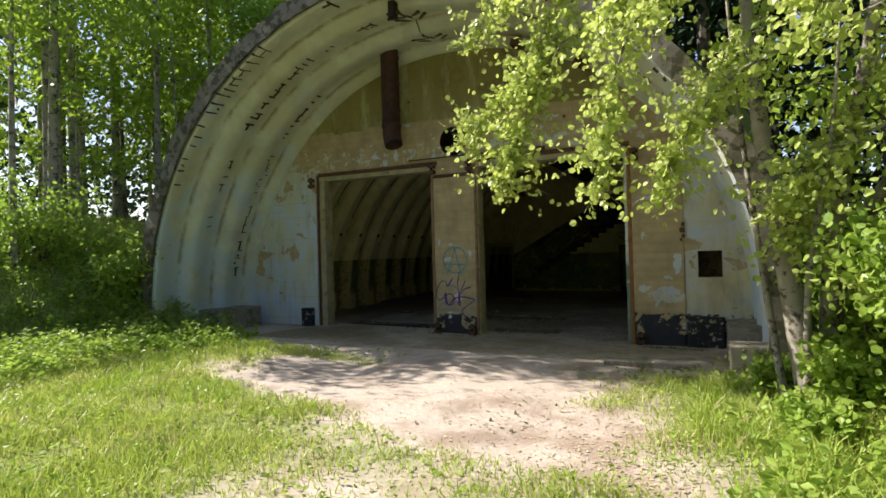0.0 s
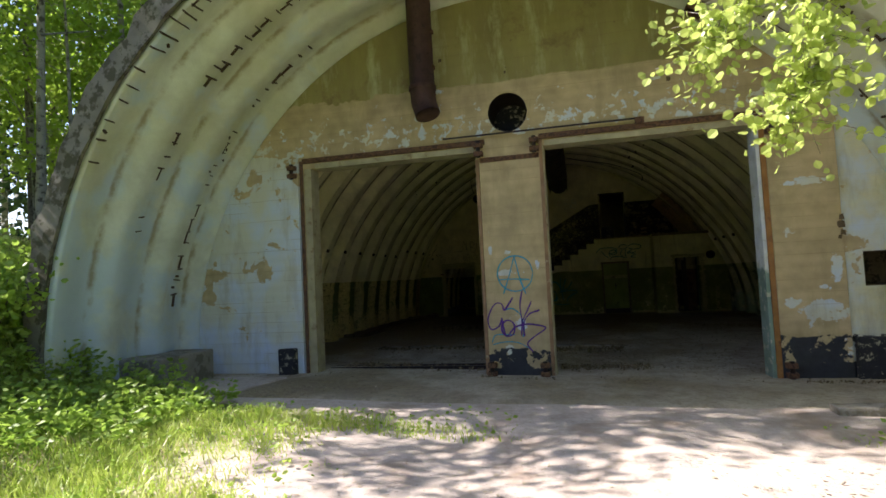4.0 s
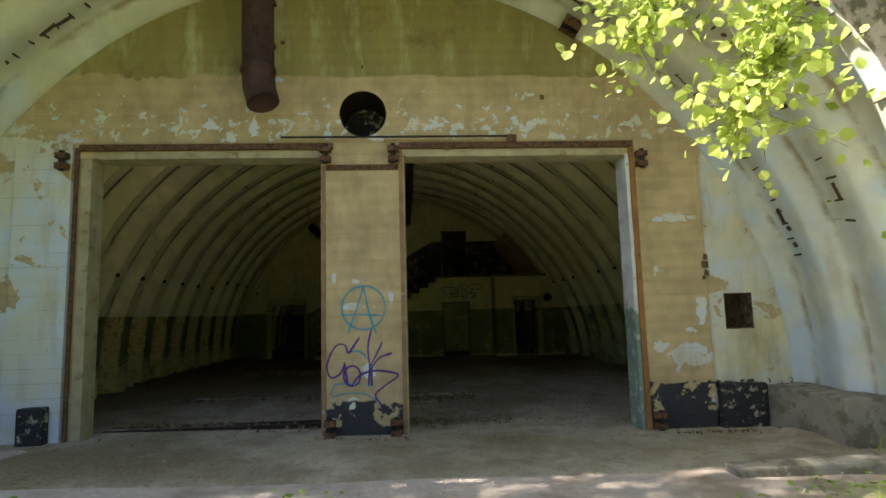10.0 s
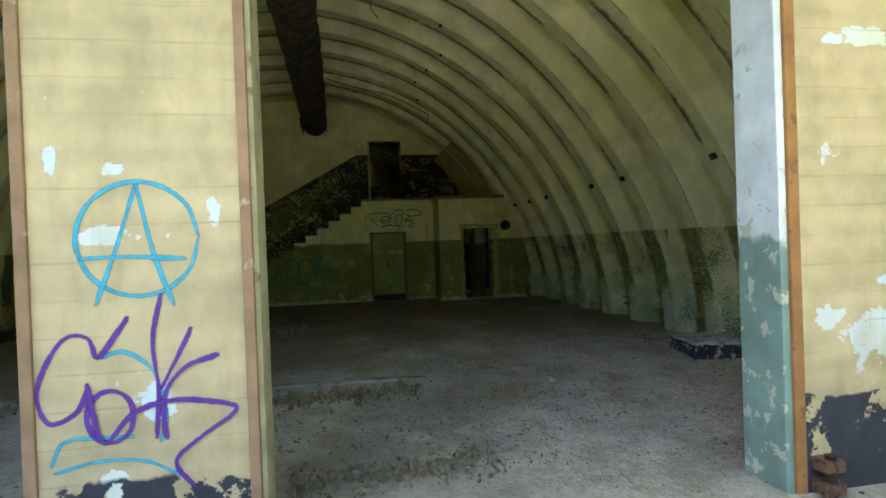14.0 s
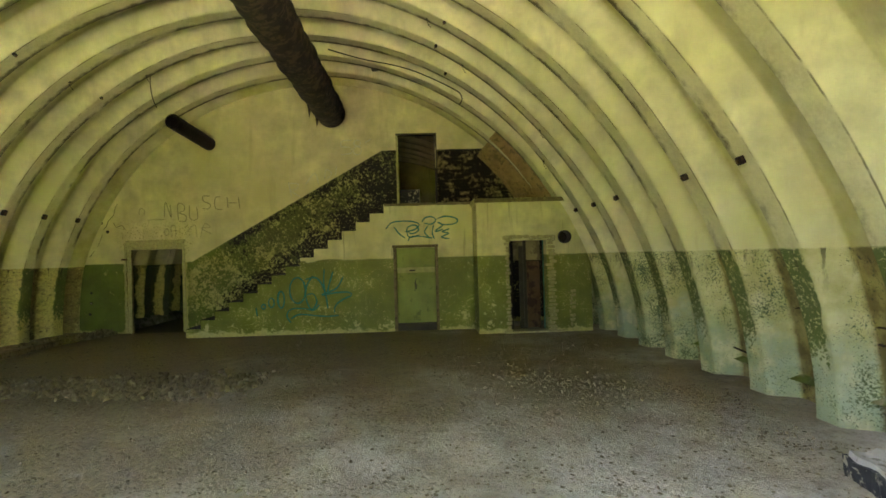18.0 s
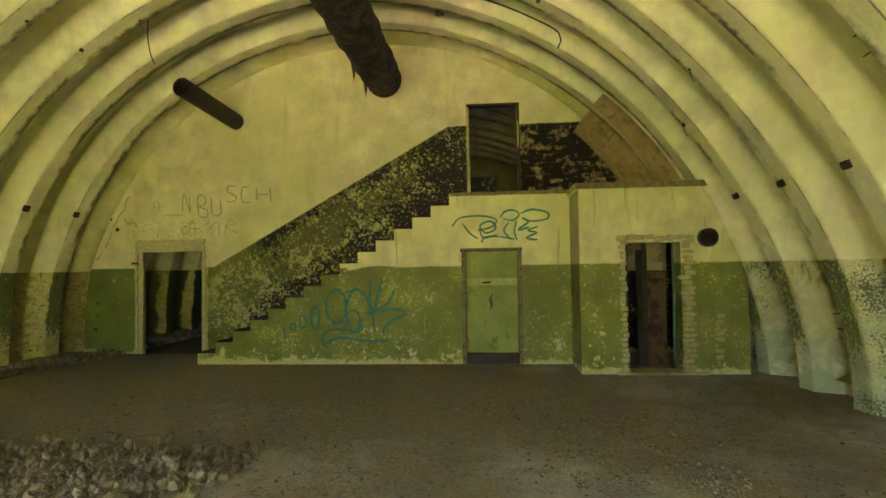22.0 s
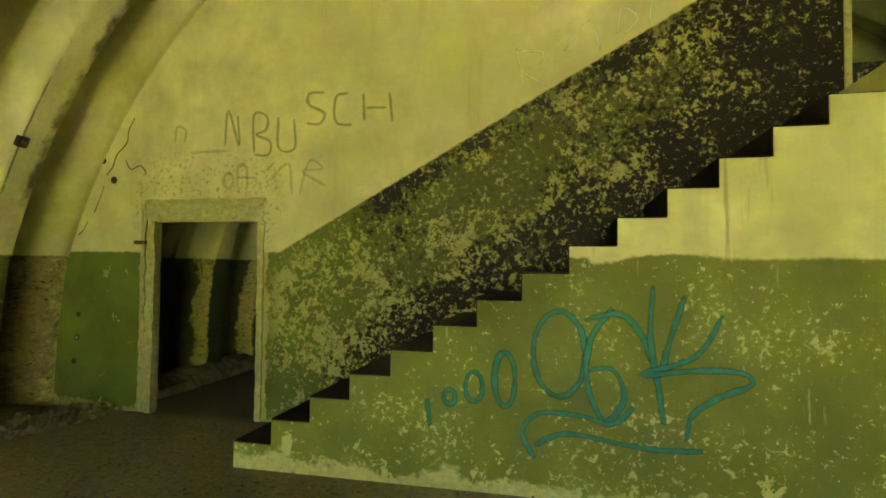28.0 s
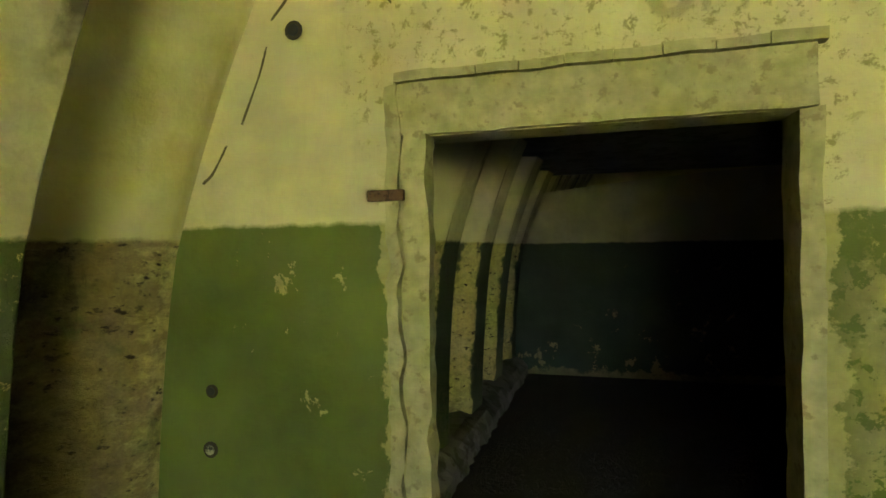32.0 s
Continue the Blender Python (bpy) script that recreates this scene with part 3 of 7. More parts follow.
def one_box(*a, **k):
    return box(bmesh.new(), *a, **k)


def tube(bm, pts, radii, sides=12, cap=True, inner=0.0):
    """A round tube along points; with inner, a hollow pipe of that wall."""
    rings = []
    pts = [Vector(p) for p in pts]
    up = Vector((0.13, 0.31, 0.94))
    for i, p in enumerate(pts):
        d = (pts[min(i + 1, len(pts) - 1)] - pts[max(i - 1, 0)]).normalized()
        a = d.cross(up)
        if a.length < 0.05:
            a = d.cross(Vector((1, 0, 0)))
        a.normalize()
        b = a.cross(d)
        r = radii[i] if isinstance(radii, (list, tuple)) else radii
        rings.append([bm.verts.new(p + (a * math.cos(t) + b * math.sin(t)) * r) for t in (2 * math.pi * k / sides for k in range(sides))])
    for q, s in zip(rings, rings[1:]):
        for k in range(sides):
            bm.faces.new((q[k], q[(k + 1) % sides], s[(k + 1) % sides], s[k]))
    if cap:
        bm.faces.new(rings[0])
        bm.faces.new(rings[-1][::-1])
    return rings


def smooth_line(pts, n=6):
    """Catmull-Rom through points of any dimension."""
    p = [np.array(q, float) for q in pts]
    p = [2 * p[0] - p[1], *p, 2 * p[-1] - p[-2]]
    out = []
    for a, b, c, d in zip(p, p[1:], p[2:], p[3:]):
        for k in range(n):
            t = k / n
            out.append(0.5 * (2 * b + (c - a) * t + (2 * a - 5 * b + 4 * c - d) * t * t + (3 * b - a - 3 * c + d) * t**3))
    return out + [p[-2]]

# ---- the plan: x along the front wall, y into the hall, z up, metres ----
CX = 1.10
R_CREST, R_VALLEY, PITCH = 5.78, 6.10, 1.09
HALL_END, ROOM_END, VAULT_END = 13.6, 18.9, 25.0
PCX, PCZ, PR = 0.92, 0.40, 5.90
LCX, LCZ, LR = 0.76, 0.60, 6.12
LIP_Y = -2.8


def rib(u):
    """0 on the crest of a corrugation, 1 in its hollow; u runs 0 to 1 from one sharp arris to the next."""
    u = u % 1.0
    if u < 0.05:
        return 0.92 * (u / 0.05) ** 0.8
    if u < 0.58:
        return 0.92 + 0.08 * (u - 0.05) / 0.53
    if u < 0.76:
        t = (0.76 - u) / 0.18
        return 0.08 + 0.92 * t * t * (3 - 2 * t)
    return 0.08 * (1.0 - u) / 0.24


def hall_rib(u):
    """The hall's corrugation; the bay against the back wall closes early to meet it."""
    if 11.0 < u < 12.0:
        v = u - 11.0
        if v > 0.20:
            t = max(0.0, (0.52 - v) / 0.32)
            return 0.08 + 0.85 * t * t * (3 - 2 * t) if v < 0.76 else rib(u)
    return rib(u)


STOPS = (0.0, 0.01, 0.025, 0.04, 0.05, 0.14, 0.28, 0.42, 0.54, 0.575, 0.59, 0.61, 0.63, 0.65, 0.67, 0.69, 0.71, 0.73, 0.75, 0.77, 0.84, 0.92, 0.985, 0.995)


def hall_r(y):
    return R_CREST + (R_VALLEY - R_CREST) * hall_rib((y - 0.94) / PITCH)


def soft_rib(u):
    """The rounder corrugation of the portal: a swelling band and a narrow step."""
    u = u % 1.0
    if u < 0.72:
        return 0.5 - 0.5 * math.cos(math.pi * u / 0.72)
    t = (1 - u) / 0.28
    return t * t * (3 - 2 * t)


def vault(name, cx, cz, r0, r1, y0, y1, phase, material, z0=-0.4, sides=88, per=20, pitch=PITCH, shell=7.0, form=rib, drift=None, flare=0.28):
    """A corrugated barrel vault with thickness."""
    verts, faces = [], []
    ny = max(2, int((y1 - y0) / pitch * per))
    rows = [y0 + (y1 - y0) * j / ny for j in range(ny + 1)]
    if form is rib:
        first = int((y0 - phase) / pitch) - 2
        rows = [phase + pitch * (first + k + s) for k in range(int((y1 - y0) / pitch) + 4) for s in STOPS]
        rows = [y0] + [v for v in rows if y0 + 0.004 < v < y1 - 0.004] + [y1]
        ny = len(rows) - 1
    a0 = math.asin(max(-0.9, (z0 - cz) / r1))
    for y in rows:
        r = r0 + (r1 - r0) * (hall_rib if form is rib else form)((y - phase) / pitch)
        dx, dz, dr = (v * (y - y1) / (y0 - y1) for v in drift) if drift else (0, 0, 0)
        for i in range(sides + 1):
            a = a0 + (math.pi - 2 * a0) * i / sides
            k = 1.0 + 0.0025 * math.sin(7 * a + 1.3 * y)
            k = k * (r + dr + flare * max(0.0, math.cos(a)) ** 10)
            px, pz = k * math.cos(a), k * math.sin(a)
            if form is rib and pz < 1.5:
                upright = math.copysign(math.sqrt(k * k - 2.25), px)
                px = upright + (px - upright) * (1.0 if px > 0 else 0.5)
            verts.append((cx + dx + px, y, cz + dz + pz))
    w = sides + 1
    for j in range(ny):
        for i in range(sides):
            q = j * w + i
            faces.append((q, q + w, q + w + 1, q + 1))
    n = len(verts)
    for y in (y0, y1):
        for i in range(w):
            a = a0 + (math.pi - 2 * a0) * i / sides
            verts.append((cx + shell * math.cos(a), y, cz + shell * math.sin(a)))
    for i in range(sides):
        faces.append((n + i, n + i + 1, n + w + i + 1, n + w + i))
        faces.append((i, i + 1, n + i + 1, n + i))
        q = ny * w + i
        faces.append((q + 1, q, n + w + i, n + w + i + 1))
    ob = raw(name, verts, faces, material, smooth=True)
    return ob


def arch_wall(name, material, y0, y1, cx, cz, r, openings, z0=-0.3, step=0.12, xlim=None):
    """A wall under an arch. openings: (x0, x1, low, high), low and high numbers or functions of x."""
    bm = bmesh.new()
    xa, xb = xlim or (cx - r * 0.999, cx + r * 0.999)
    xs = set(np.arange(xa, xb, 0.35).tolist()) | {xa, xb}
    for o in openings:
        xs |= {o[0], o[1]}
        if callable(o[2]):
            xs |= set(np.linspace(o[0], o[1], 19).tolist())
    xs = sorted(v for v in xs if xa - 1e-6 <= v <= xb + 1e-6)
    xs = [v for i, v in enumerate(xs) if i == 0 or v - xs[i - 1] > 1e-4]

    def top(x):
        return cz + math.sqrt(max(0.0, r * r - (x - cx) ** 2))

    def val(f, x):
        return f(x) if callable(f) else f

    def quad(*p):
        bm.faces.new([bm.verts.new(q) for q in p])

    for a, b in zip(xs, xs[1:]):
        mid = (a + b) / 2
        cuts = sorted((o for o in openings if o[0] < mid < o[1]), key=lambda o: val(o[2], mid))
        lo = (z0, z0)
        spans = []
        for o in cuts:
            spans.append((lo, (val(o[2], a), val(o[2], b))))
            lo = (val(o[3], a), val(o[3], b))
            quad((a, y0, val(o[3], a)), (b, y0, val(o[3], b)), (b, y1, val(o[3], b)), (a, y1, val(o[3], a)))
            quad((a, y1, val(o[2], a)), (b, y1, val(o[2], b)), (b, y0, val(o[2], b)), (a, y0, val(o[2], a)))
        spans.append((lo, (top(a), top(b))))
        for (l0, l1), (h0, h1) in spans:
            if h0 - l0 < 1e-4 and h1 - l1 < 1e-4:
                continue
            quad((a, y0, l0), (b, y0, l1), (b, y0, h1), (a, y0, h0))
            quad((b, y1, l1), (a, y1, l0), (a, y1, h0), (b, y1, h1))
        quad((a, y0, top(a)), (b, y0, top(b)), (b, y1, top(b)), (a, y1, top(a)))
    for o in openings:
        if not callable(o[2]):
            quad((o[0], y0, o[2]), (o[0], y0, o[3]), (o[0], y1, o[3]), (o[0], y1, o[2]))
            quad((o[1], y1, o[2]), (o[1], y1, o[3]), (o[1], y0, o[3]), (o[1], y0, o[2]))
    bmesh.ops.remove_doubles(bm, verts=bm.verts, dist=0.0005)
    return part(name, bm, material)


def disc(cx, cz, r):
    f = lambda x: math.sqrt(max(0.0, r * r - (x - cx) ** 2))
    return (cx - r, cx + r, lambda x: cz - f(x), lambda x: cz + f(x))


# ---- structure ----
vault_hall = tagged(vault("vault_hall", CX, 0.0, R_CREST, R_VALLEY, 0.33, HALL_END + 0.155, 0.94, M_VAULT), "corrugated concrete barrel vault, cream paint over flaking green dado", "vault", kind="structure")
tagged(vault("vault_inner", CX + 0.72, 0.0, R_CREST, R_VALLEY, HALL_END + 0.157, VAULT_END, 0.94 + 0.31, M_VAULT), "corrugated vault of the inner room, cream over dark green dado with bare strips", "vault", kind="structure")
vault_porch = tagged(vault("vault_porch", PCX, PCZ, PR, PR + 0.17, LIP_Y, 0.02, -0.95, M_PORCH, pitch=0.94, per=26, form=soft_rib, drift=(LCX - PCX, LCZ - PCZ, LR - PR - 0.05), flare=0.05, shell=6.42), "pale weathered corrugated concrete portal vault", "vault", kind="structure")

LD, RD = (-2.74, 0.45, -0.3, 3.66), (1.54, 4.72, -0.3, 3.66)
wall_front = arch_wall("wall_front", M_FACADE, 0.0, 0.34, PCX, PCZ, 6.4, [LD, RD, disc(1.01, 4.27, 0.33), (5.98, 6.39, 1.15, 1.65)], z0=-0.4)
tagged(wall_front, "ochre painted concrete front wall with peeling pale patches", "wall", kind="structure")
wall_back = arch_wall("wall_back", M_BACK, HALL_END, HALL_END + 0.16, CX, 0.0, 6.3, [(-3.46, -2.20, -0.3, 1.96), (2.95, 3.83, 2.75, 4.56)])
tagged(wall_back, "cream and green painted back wall with sooty band above the stairs", "wall", kind="structure")
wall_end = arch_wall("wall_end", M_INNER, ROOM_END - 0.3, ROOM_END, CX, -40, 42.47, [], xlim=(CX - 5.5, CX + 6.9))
tagged(arch_wall("wall_far", M_FLAT, VAULT_END - 0.3, VAULT_END, CX + 0.72, 0.0, 6.3, []), "plain far wall closing the vault", "wall", kind="structure")
tagged(wall_end, "painted end wall of the dark inner room", "wall", kind="structure")



def floor_z(x, y):
    """The hall floor falls gently to one side of the gates and runs level at the back."""
    t = min(1.0, max(0.0, (6.8 - y) / 6.0))
    return -0.020 * min(7.4, max(0.0, x + 2.7)) * t * t * (3 - 2 * t)


def sloped_floor(x0, x1, y0, y1, nx, ny):
    verts = [(x0 + (x1 - x0) * i / nx, y0 + (y1 - y0) * j / ny) for j in range(ny + 1) for i in range(nx + 1)]
    n, w = len(verts), nx + 1
    top = [(x, y, floor_z(x, y)) for x, y in verts]
    low = [(x, y, -0.45) for x, y in verts]
    faces = []
    for j in range(ny):
        for i in range(nx):
            q = j * w + i
            faces += [(q, q + 1, q + w + 1, q + w), (n + q, n + q + w, n + q + w + 1, n + q + 1)]
    ring = list(range(w)) + [j * w + nx for j in range(1, ny + 1)] + [ny * w + i for i in range(nx - 1, -1, -1)] + [j * w for j in range(ny - 1, 0, -1)]
    for a, b in zip(ring, ring[1:] + ring[:1]):
        faces.append((b, a, n + a, n + b))
    return raw("floor", top + low, faces, M_FLOOR, smooth=False)


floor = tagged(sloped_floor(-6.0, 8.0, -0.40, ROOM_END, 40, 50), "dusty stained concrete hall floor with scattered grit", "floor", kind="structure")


def ground_z(x, y):
    """The trodden way, the banks beside the portal and the rise behind them."""
    base = -0.04 + 0.010 * max(-9.0, min(0.0, y + 0.5)) - 0.016 * max(-5.0, min(7.0, x - 1.0))
    out = max(0.0, -y - 3.2)
    left = max(0.0, -5.0 - out * 0.5 - x)
    right = max(0.0, x - 6.9 - out * 0.22)
    rise = 3.4 * (1 - math.exp(-0.34 * left)) + 2.6 * (1 - math.exp(-0.30 * right))
    n = noise.noise((x * 0.5, y * 0.5, 0.3)) * 0.10 + noise.noise((x * 1.7, y * 1.7, 4.0)) * 0.03
    return base + rise + n * (1.0 if (abs(x - 1) > 5.0 or y < -3) else 0.25) * (1 + 0.6 * min(left + right, 3))


def apron_z(x, y):
    k = min(1.0, max(0.0, (-y - 0.4) / 1.5))
    return (1 - k) * floor_z(x, y) + k * (ground_z(x, y) + 0.022) - 0.07 * max(0.0, (-y - 2.0) / 0.3) + 0.008 * noise.noise((x * 0.8, y * 0.8, 2.0)) * k


apron = bmesh.new()
bmesh.ops.create_grid(apron, x_segments=60, y_segments=16, size=0.5)
bmesh.ops.transform(apron, matrix=Matrix.Translation((1.75, -1.35, 0)) @ Matrix.Diagonal((9.4, 1.9, 1, 1)), verts=apron.verts)
for v in apron.verts:
    front = max(0.0, min(1.0, (-v.co.y - 1.4) / 0.9))
    v.co.y += 0.22 * noise.noise((v.co.x * 1.1, 0, 0)) * front
    v.co.z = apron_z(v.co.x, v.co.y)
tagged(part("floor_apron", apron, M_FLOOR, smooth=True), "worn concrete apron before the gates", "floor", kind="structure")

verts, faces = [], []
xs = np.concatenate([np.linspace(-400, -26, 14), np.linspace(-24, -9, 26), np.linspace(-8.7, 11, 110), np.linspace(11.5, 26, 20), np.linspace(30, 400, 14)])
ys = np.concatenate([np.linspace(-400, -28, 12), np.linspace(-26, -13, 14), np.linspace(-12.6, -0.54, 76), np.linspace(0, 22, 30), np.linspace(26, 400, 14)])
w = len(xs)
for y in ys:
    for x in xs:
        sunk = 0.12 * min(1.0, max(0.0, (y + 1.75) / 0.4)) if -2.8 < x < 6.3 else 0.0
        verts.append((x, y, ground_z(x, y) - sunk))
for j in range(len(ys) - 1):
    for i in range(w - 1):
        q = j * w + i
        if -0.55 < ys[j] < ROOM_END and abs((xs[i] + xs[i + 1]) / 2 - CX) < 6.3:
            continue
        faces.append((q, q + 1, q + w + 1, q + w))
ground = tagged(raw("ground", verts, faces, M_GROUND, smooth=True), "sandy trodden ground with turf and grassy banks", "ground", kind="structure")

verts, faces = [], []
N, J = 60, 40
for j in range(J + 1):
    y = LIP_Y + 0.28 + (ROOM_END + 3 - LIP_Y) * j / J
    for i in range(N + 1):
        a = 0.06 + (math.pi - 0.12) * i / N
        r = 6.60 + 0.14 * noise.noise((i * 0.5, y, 0)) + 0.75 * min(1.0, j / 6)
        verts.append((LCX + r * math.cos(a), y, LCZ - 0.25 + r * math.sin(a)))
for j in range(J):
    for i in range(N):
        q = j * (N + 1) + i
        faces.append((q, q + 1, q + N + 2, q + N + 1))
tagged(raw("ground_mound", verts, faces, M_GROUND, smooth=True), "grassy earth heaped over the vault", "ground", kind="structure")

# the raw concrete edge of the portal
verts, faces = [], []
N = 72
for k, y in enumerate((LIP_Y - 0.10, LIP_Y + 0.55)):
    for i in range(N + 1):
        a = -0.12 + (math.pi + 0.24) * i / N
        for r in (LR + 0.02 * noise.noise((i * 0.9, 3, 0)) + (0.26 if k else 0.0), LR + 0.36 + 0.10 * noise.noise((i * 0.8, k, 0)) + 0.05 * noise.noise((i * 2.1, k, 5))):
            verts.append((LCX + r * math.cos(a), y + 0.05 * noise.noise((i * 0.7, r, 9)), LCZ + r * math.sin(a)))
w = 2 * (N + 1)
for i in range(N):
    a, b = 2 * i, 2 * i + 2
    faces += [(a, b, b + 1, a + 1), (w + b, w + a, w + a + 1, w + b + 1), (a + 1, b + 1, w + b + 1, w + a + 1), (b, a, w + a, w + b)]
tagged(raw("trim_portal_edge", verts, faces, M_LIP), "rough mossy concrete edge of the portal arch", "trim", kind="structure")

# ---- stairs and chamber at the back wall ----
SY = 12.43
M_SOOTSTEP = simple("sooty_plaster", (0.026, 0.019, 0.014), 0.9, scale=9, bump=0.6, rust=(0.075, 0.058, 0.030), amount=0.62)
RISE, TREAD, N_STEP, SX = 0.1855, 0.3084, 15, -1.675
PLAT = N_STEP * RISE
stairs = thing("staircase", "plastered concrete staircase, worn green and cream paint, along the back wall", "staircase", at=(SX, SY, 0))
stairs.location = (0, 0, 0)
for k in range(N_STEP - 1):
    x0, x1, z1 = SX + k * TREAD, SX + (k + 1) * TREAD, (k + 1) * RISE
    step = part("step", one_box(x0, x1, SY, HALL_END, -0.2, z1), M_FLAT, stairs)
    part("tread", one_box(x0 - 0.008, x1 - 0.009, SY + 0.015, HALL_END - 0.002, z1, z1 + 0.010), M_SOOTSTEP, step, "soot-black worn tread")
    part("riser", one_box(x0 - 0.008, x0, SY + 0.015, HALL_END - 0.002, z1 - RISE + 0.011, z1), M_SOOTSTEP, step, "dirty dark riser")
DX0, DX1, DZ = 2.83, 3.80, 1.87
x0 = SX + (N_STEP - 1) * TREAD
part("landing_wall", one_box(x0, DX0, SY, HALL_END, -0.2, PLAT), M_FLAT, stairs)
part("landing_wall", one_box(DX1, 4.590, SY, HALL_END, -0.2, PLAT), M_FLAT, stairs)
part("lintel", one_box(DX0, DX1, SY, HALL_END, DZ, PLAT), M_FLAT, stairs)
part("closet_back", one_box(DX0, DX1, SY + 0.6, HALL_END, -0.2, DZ), M_FLAT, stairs)

BX0, BX1, BY, BZ = 4.60, 6.95, 11.57, 2.69
chamber = arch_wall("wall_chamber", M_FLAT, BY, BY + 0.3, 5.8, -40, 40 + BZ, [(5.25, 6.03, -0.3, 1.90), disc(6.40, 1.95, 0.135)], xlim=(BX0, BX1))
tagged(chamber, "cream and green painted chamber wall with broken doorway", "wall", kind="structure")
tagged(part("wall_chamber_side", one_box(BX0 - 0.003, BX0 + 0.15, BY + 0.004, HALL_END, -0.3, BZ), M_FLAT), "painted side wall of the chamber", "wall", kind="structure")
tagged(part("ceiling_chamber", one_box(BX0 - 0.05, BX1, BY - 0.03, HALL_END, BZ, BZ + 0.09), M_FLAT), "thin concrete slab roof of the chamber", "ceiling", kind="structure")

# ---- front wall: steel, jambs, plinths ----


def jamb_paint():
    m = Mat("jamb_paint", 0.6)
    z = m.axis(2)
    mid = m.noise(3, 6)
    low = m.math("ADD", z, m.math("MULTIPLY", m.noise(3, 6, seed=3), 0.6))
    c = m.mix(m.step(low, 1.75, 1.80), m.tint((0.20, 0.29, 0.25), mid, 0.3, 0.7), m.tint((0.66, 0.69, 0.70), mid, 0.3, 0.7))
    c = m.mix(m.step(m.math("ADD", m.noise(6, 9, 0.65, seed=4), m.math("MULTIPLY", m.step(z, 2.1, 1.2), 0.05)), 0.605, 0.62), c, (0.46, 0.46, 0.38))
    m.colour(c)
    m.bump(m.math("ADD", m.noise(40, 5), m.math("MULTIPLY", m.noise(6, 7, 0.65), 3.0)), 0.6, 0.012)
    return m.m


M_JAMB = jamb_paint()
M_IRON = simple("pale_rust", (0.30, 0.185, 0.11), 0.85, 0.05, scale=5, fine=50, rust=(0.45, 0.37, 0.25), amount=0.60)
M_ORANGE = simple("orange_rust", (0.33, 0.165, 0.06), 0.8, 0.1, scale=5, rust=(0.20, 0.10, 0.055), amount=0.56)
M_TIMBER = simple("grey_timber", (0.40, 0.36, 0.23), 0.8, scale=4, fine=30, rust=(0.24, 0.18, 0.10), amount=0.58)

frame_left = thing("gate_frame", "rusty steel gate frame with pale weathered timber jamb", "gate frame", "gate frames")
part("jamb", one_box(-2.74, -2.60, 0.02, 0.33, -0.25, 3.66, bevel=0.01), M_TIMBER, frame_left, "pale weathered timber jamb")
part("angle_iron", one_box(-2.80, -2.745, -0.035, 0.018, -0.15, 3.80, bevel=0.006), M_RUST, frame_left)
part("angle_iron", one_box(0.43, 0.49, -0.022, 0.028, -0.3, 3.52, bevel=0.006), M_IRON, frame_left)
part("jamb", one_box(0.425, 0.47, 0.03, 0.35, -0.3, 3.66, bevel=0.006), M_TIMBER, frame_left)
part("header_beam", one_box(-2.74, 0.60, -0.05, 0.10, 3.755, 3.84, bevel=0.008), M_RUST, frame_left)
part("header_board", one_box(-2.50, 0.42, -0.02, 0.33, 3.64, 3.735, bevel=0.008), M_TIMBER, frame_left)
frame_right = thing("gate_frame", "rusty steel gate frame with white and green jamb", "gate frame", "gate frames")
part("jamb", one_box(4.69, 4.745, -0.02, 0.36, -0.3, 3.66, bevel=0.01), M_JAMB, frame_right, "white jamb, green below, peeling")
part("angle_iron", one_box(4.747, 4.82, -0.04, 0.04, -0.3, 3.84, bevel=0.006), M_ORANGE, frame_right, "orange rusted angle iron")
part("angle_iron", one_box(1.49, 1.545, -0.022, 0.028, -0.3, 3.80, bevel=0.006), M_IRON, frame_right)
part("jamb", one_box(1.52, 1.57, 0.03, 0.35, -0.3, 3.66, bevel=0.006), M_TIMBER, frame_right)
part("header_beam", one_box(1.50, 4.80, -0.05, 0.10, 3.755, 3.84, bevel=0.008), M_RUST, frame_right)
part("header_board", one_box(1.58, 4.68, -0.02, 0.33, 3.64, 3.735, bevel=0.008), M_TIMBER, frame_right)
part("cross_strap", one_box(0.50, 1.485, -0.018, 0.02, 3.46, 3.54, bevel=0.006), M_RUST, frame_right)


def hinge_block(x, z, group="rusty gate hinges"):
    h = thing("hinge", "rusted gate hinge lugs bolted to the gate frame", "hinge", group, at=(x, -0.05, z))
    for k in (-0.09, 0.05):
        bm = one_box(-0.075, 0.075, -0.10, 0.03, k - 0.035, k + 0.045, bevel=0.015)
        part("lug", bm, M_RUST, h)
    bm = bmesh.new()
    tube(bm, [(0, -0.06, -0.15), (0, -0.06, 0.12)], 0.035, 10)
    part("pin", bm, M_DARKIRON, h)
    return h


for hx, hz in ((-2.92, 3.62), (0.50, 3.68), (1.42, 3.68), (4.90, 3.58), (0.55, 0.05), (1.40, 0.04), (4.92, -0.01)):
    hinge_block(hx, hz)
bar = thing("flat_bar", "thin rusted steel bar fixed along the gate header", "steel bar")
part("rod", one_box(0.0, 3.2, -0.075, -0.055, 3.90, 3.925, m=Matrix.Translation((-0.1, 0, 0))), M_DARKIRON, bar)
part("clip", one_box(3.0, 3.14, -0.09, -0.052, 3.82, 3.93, bevel=0.008), M_RUST, bar)

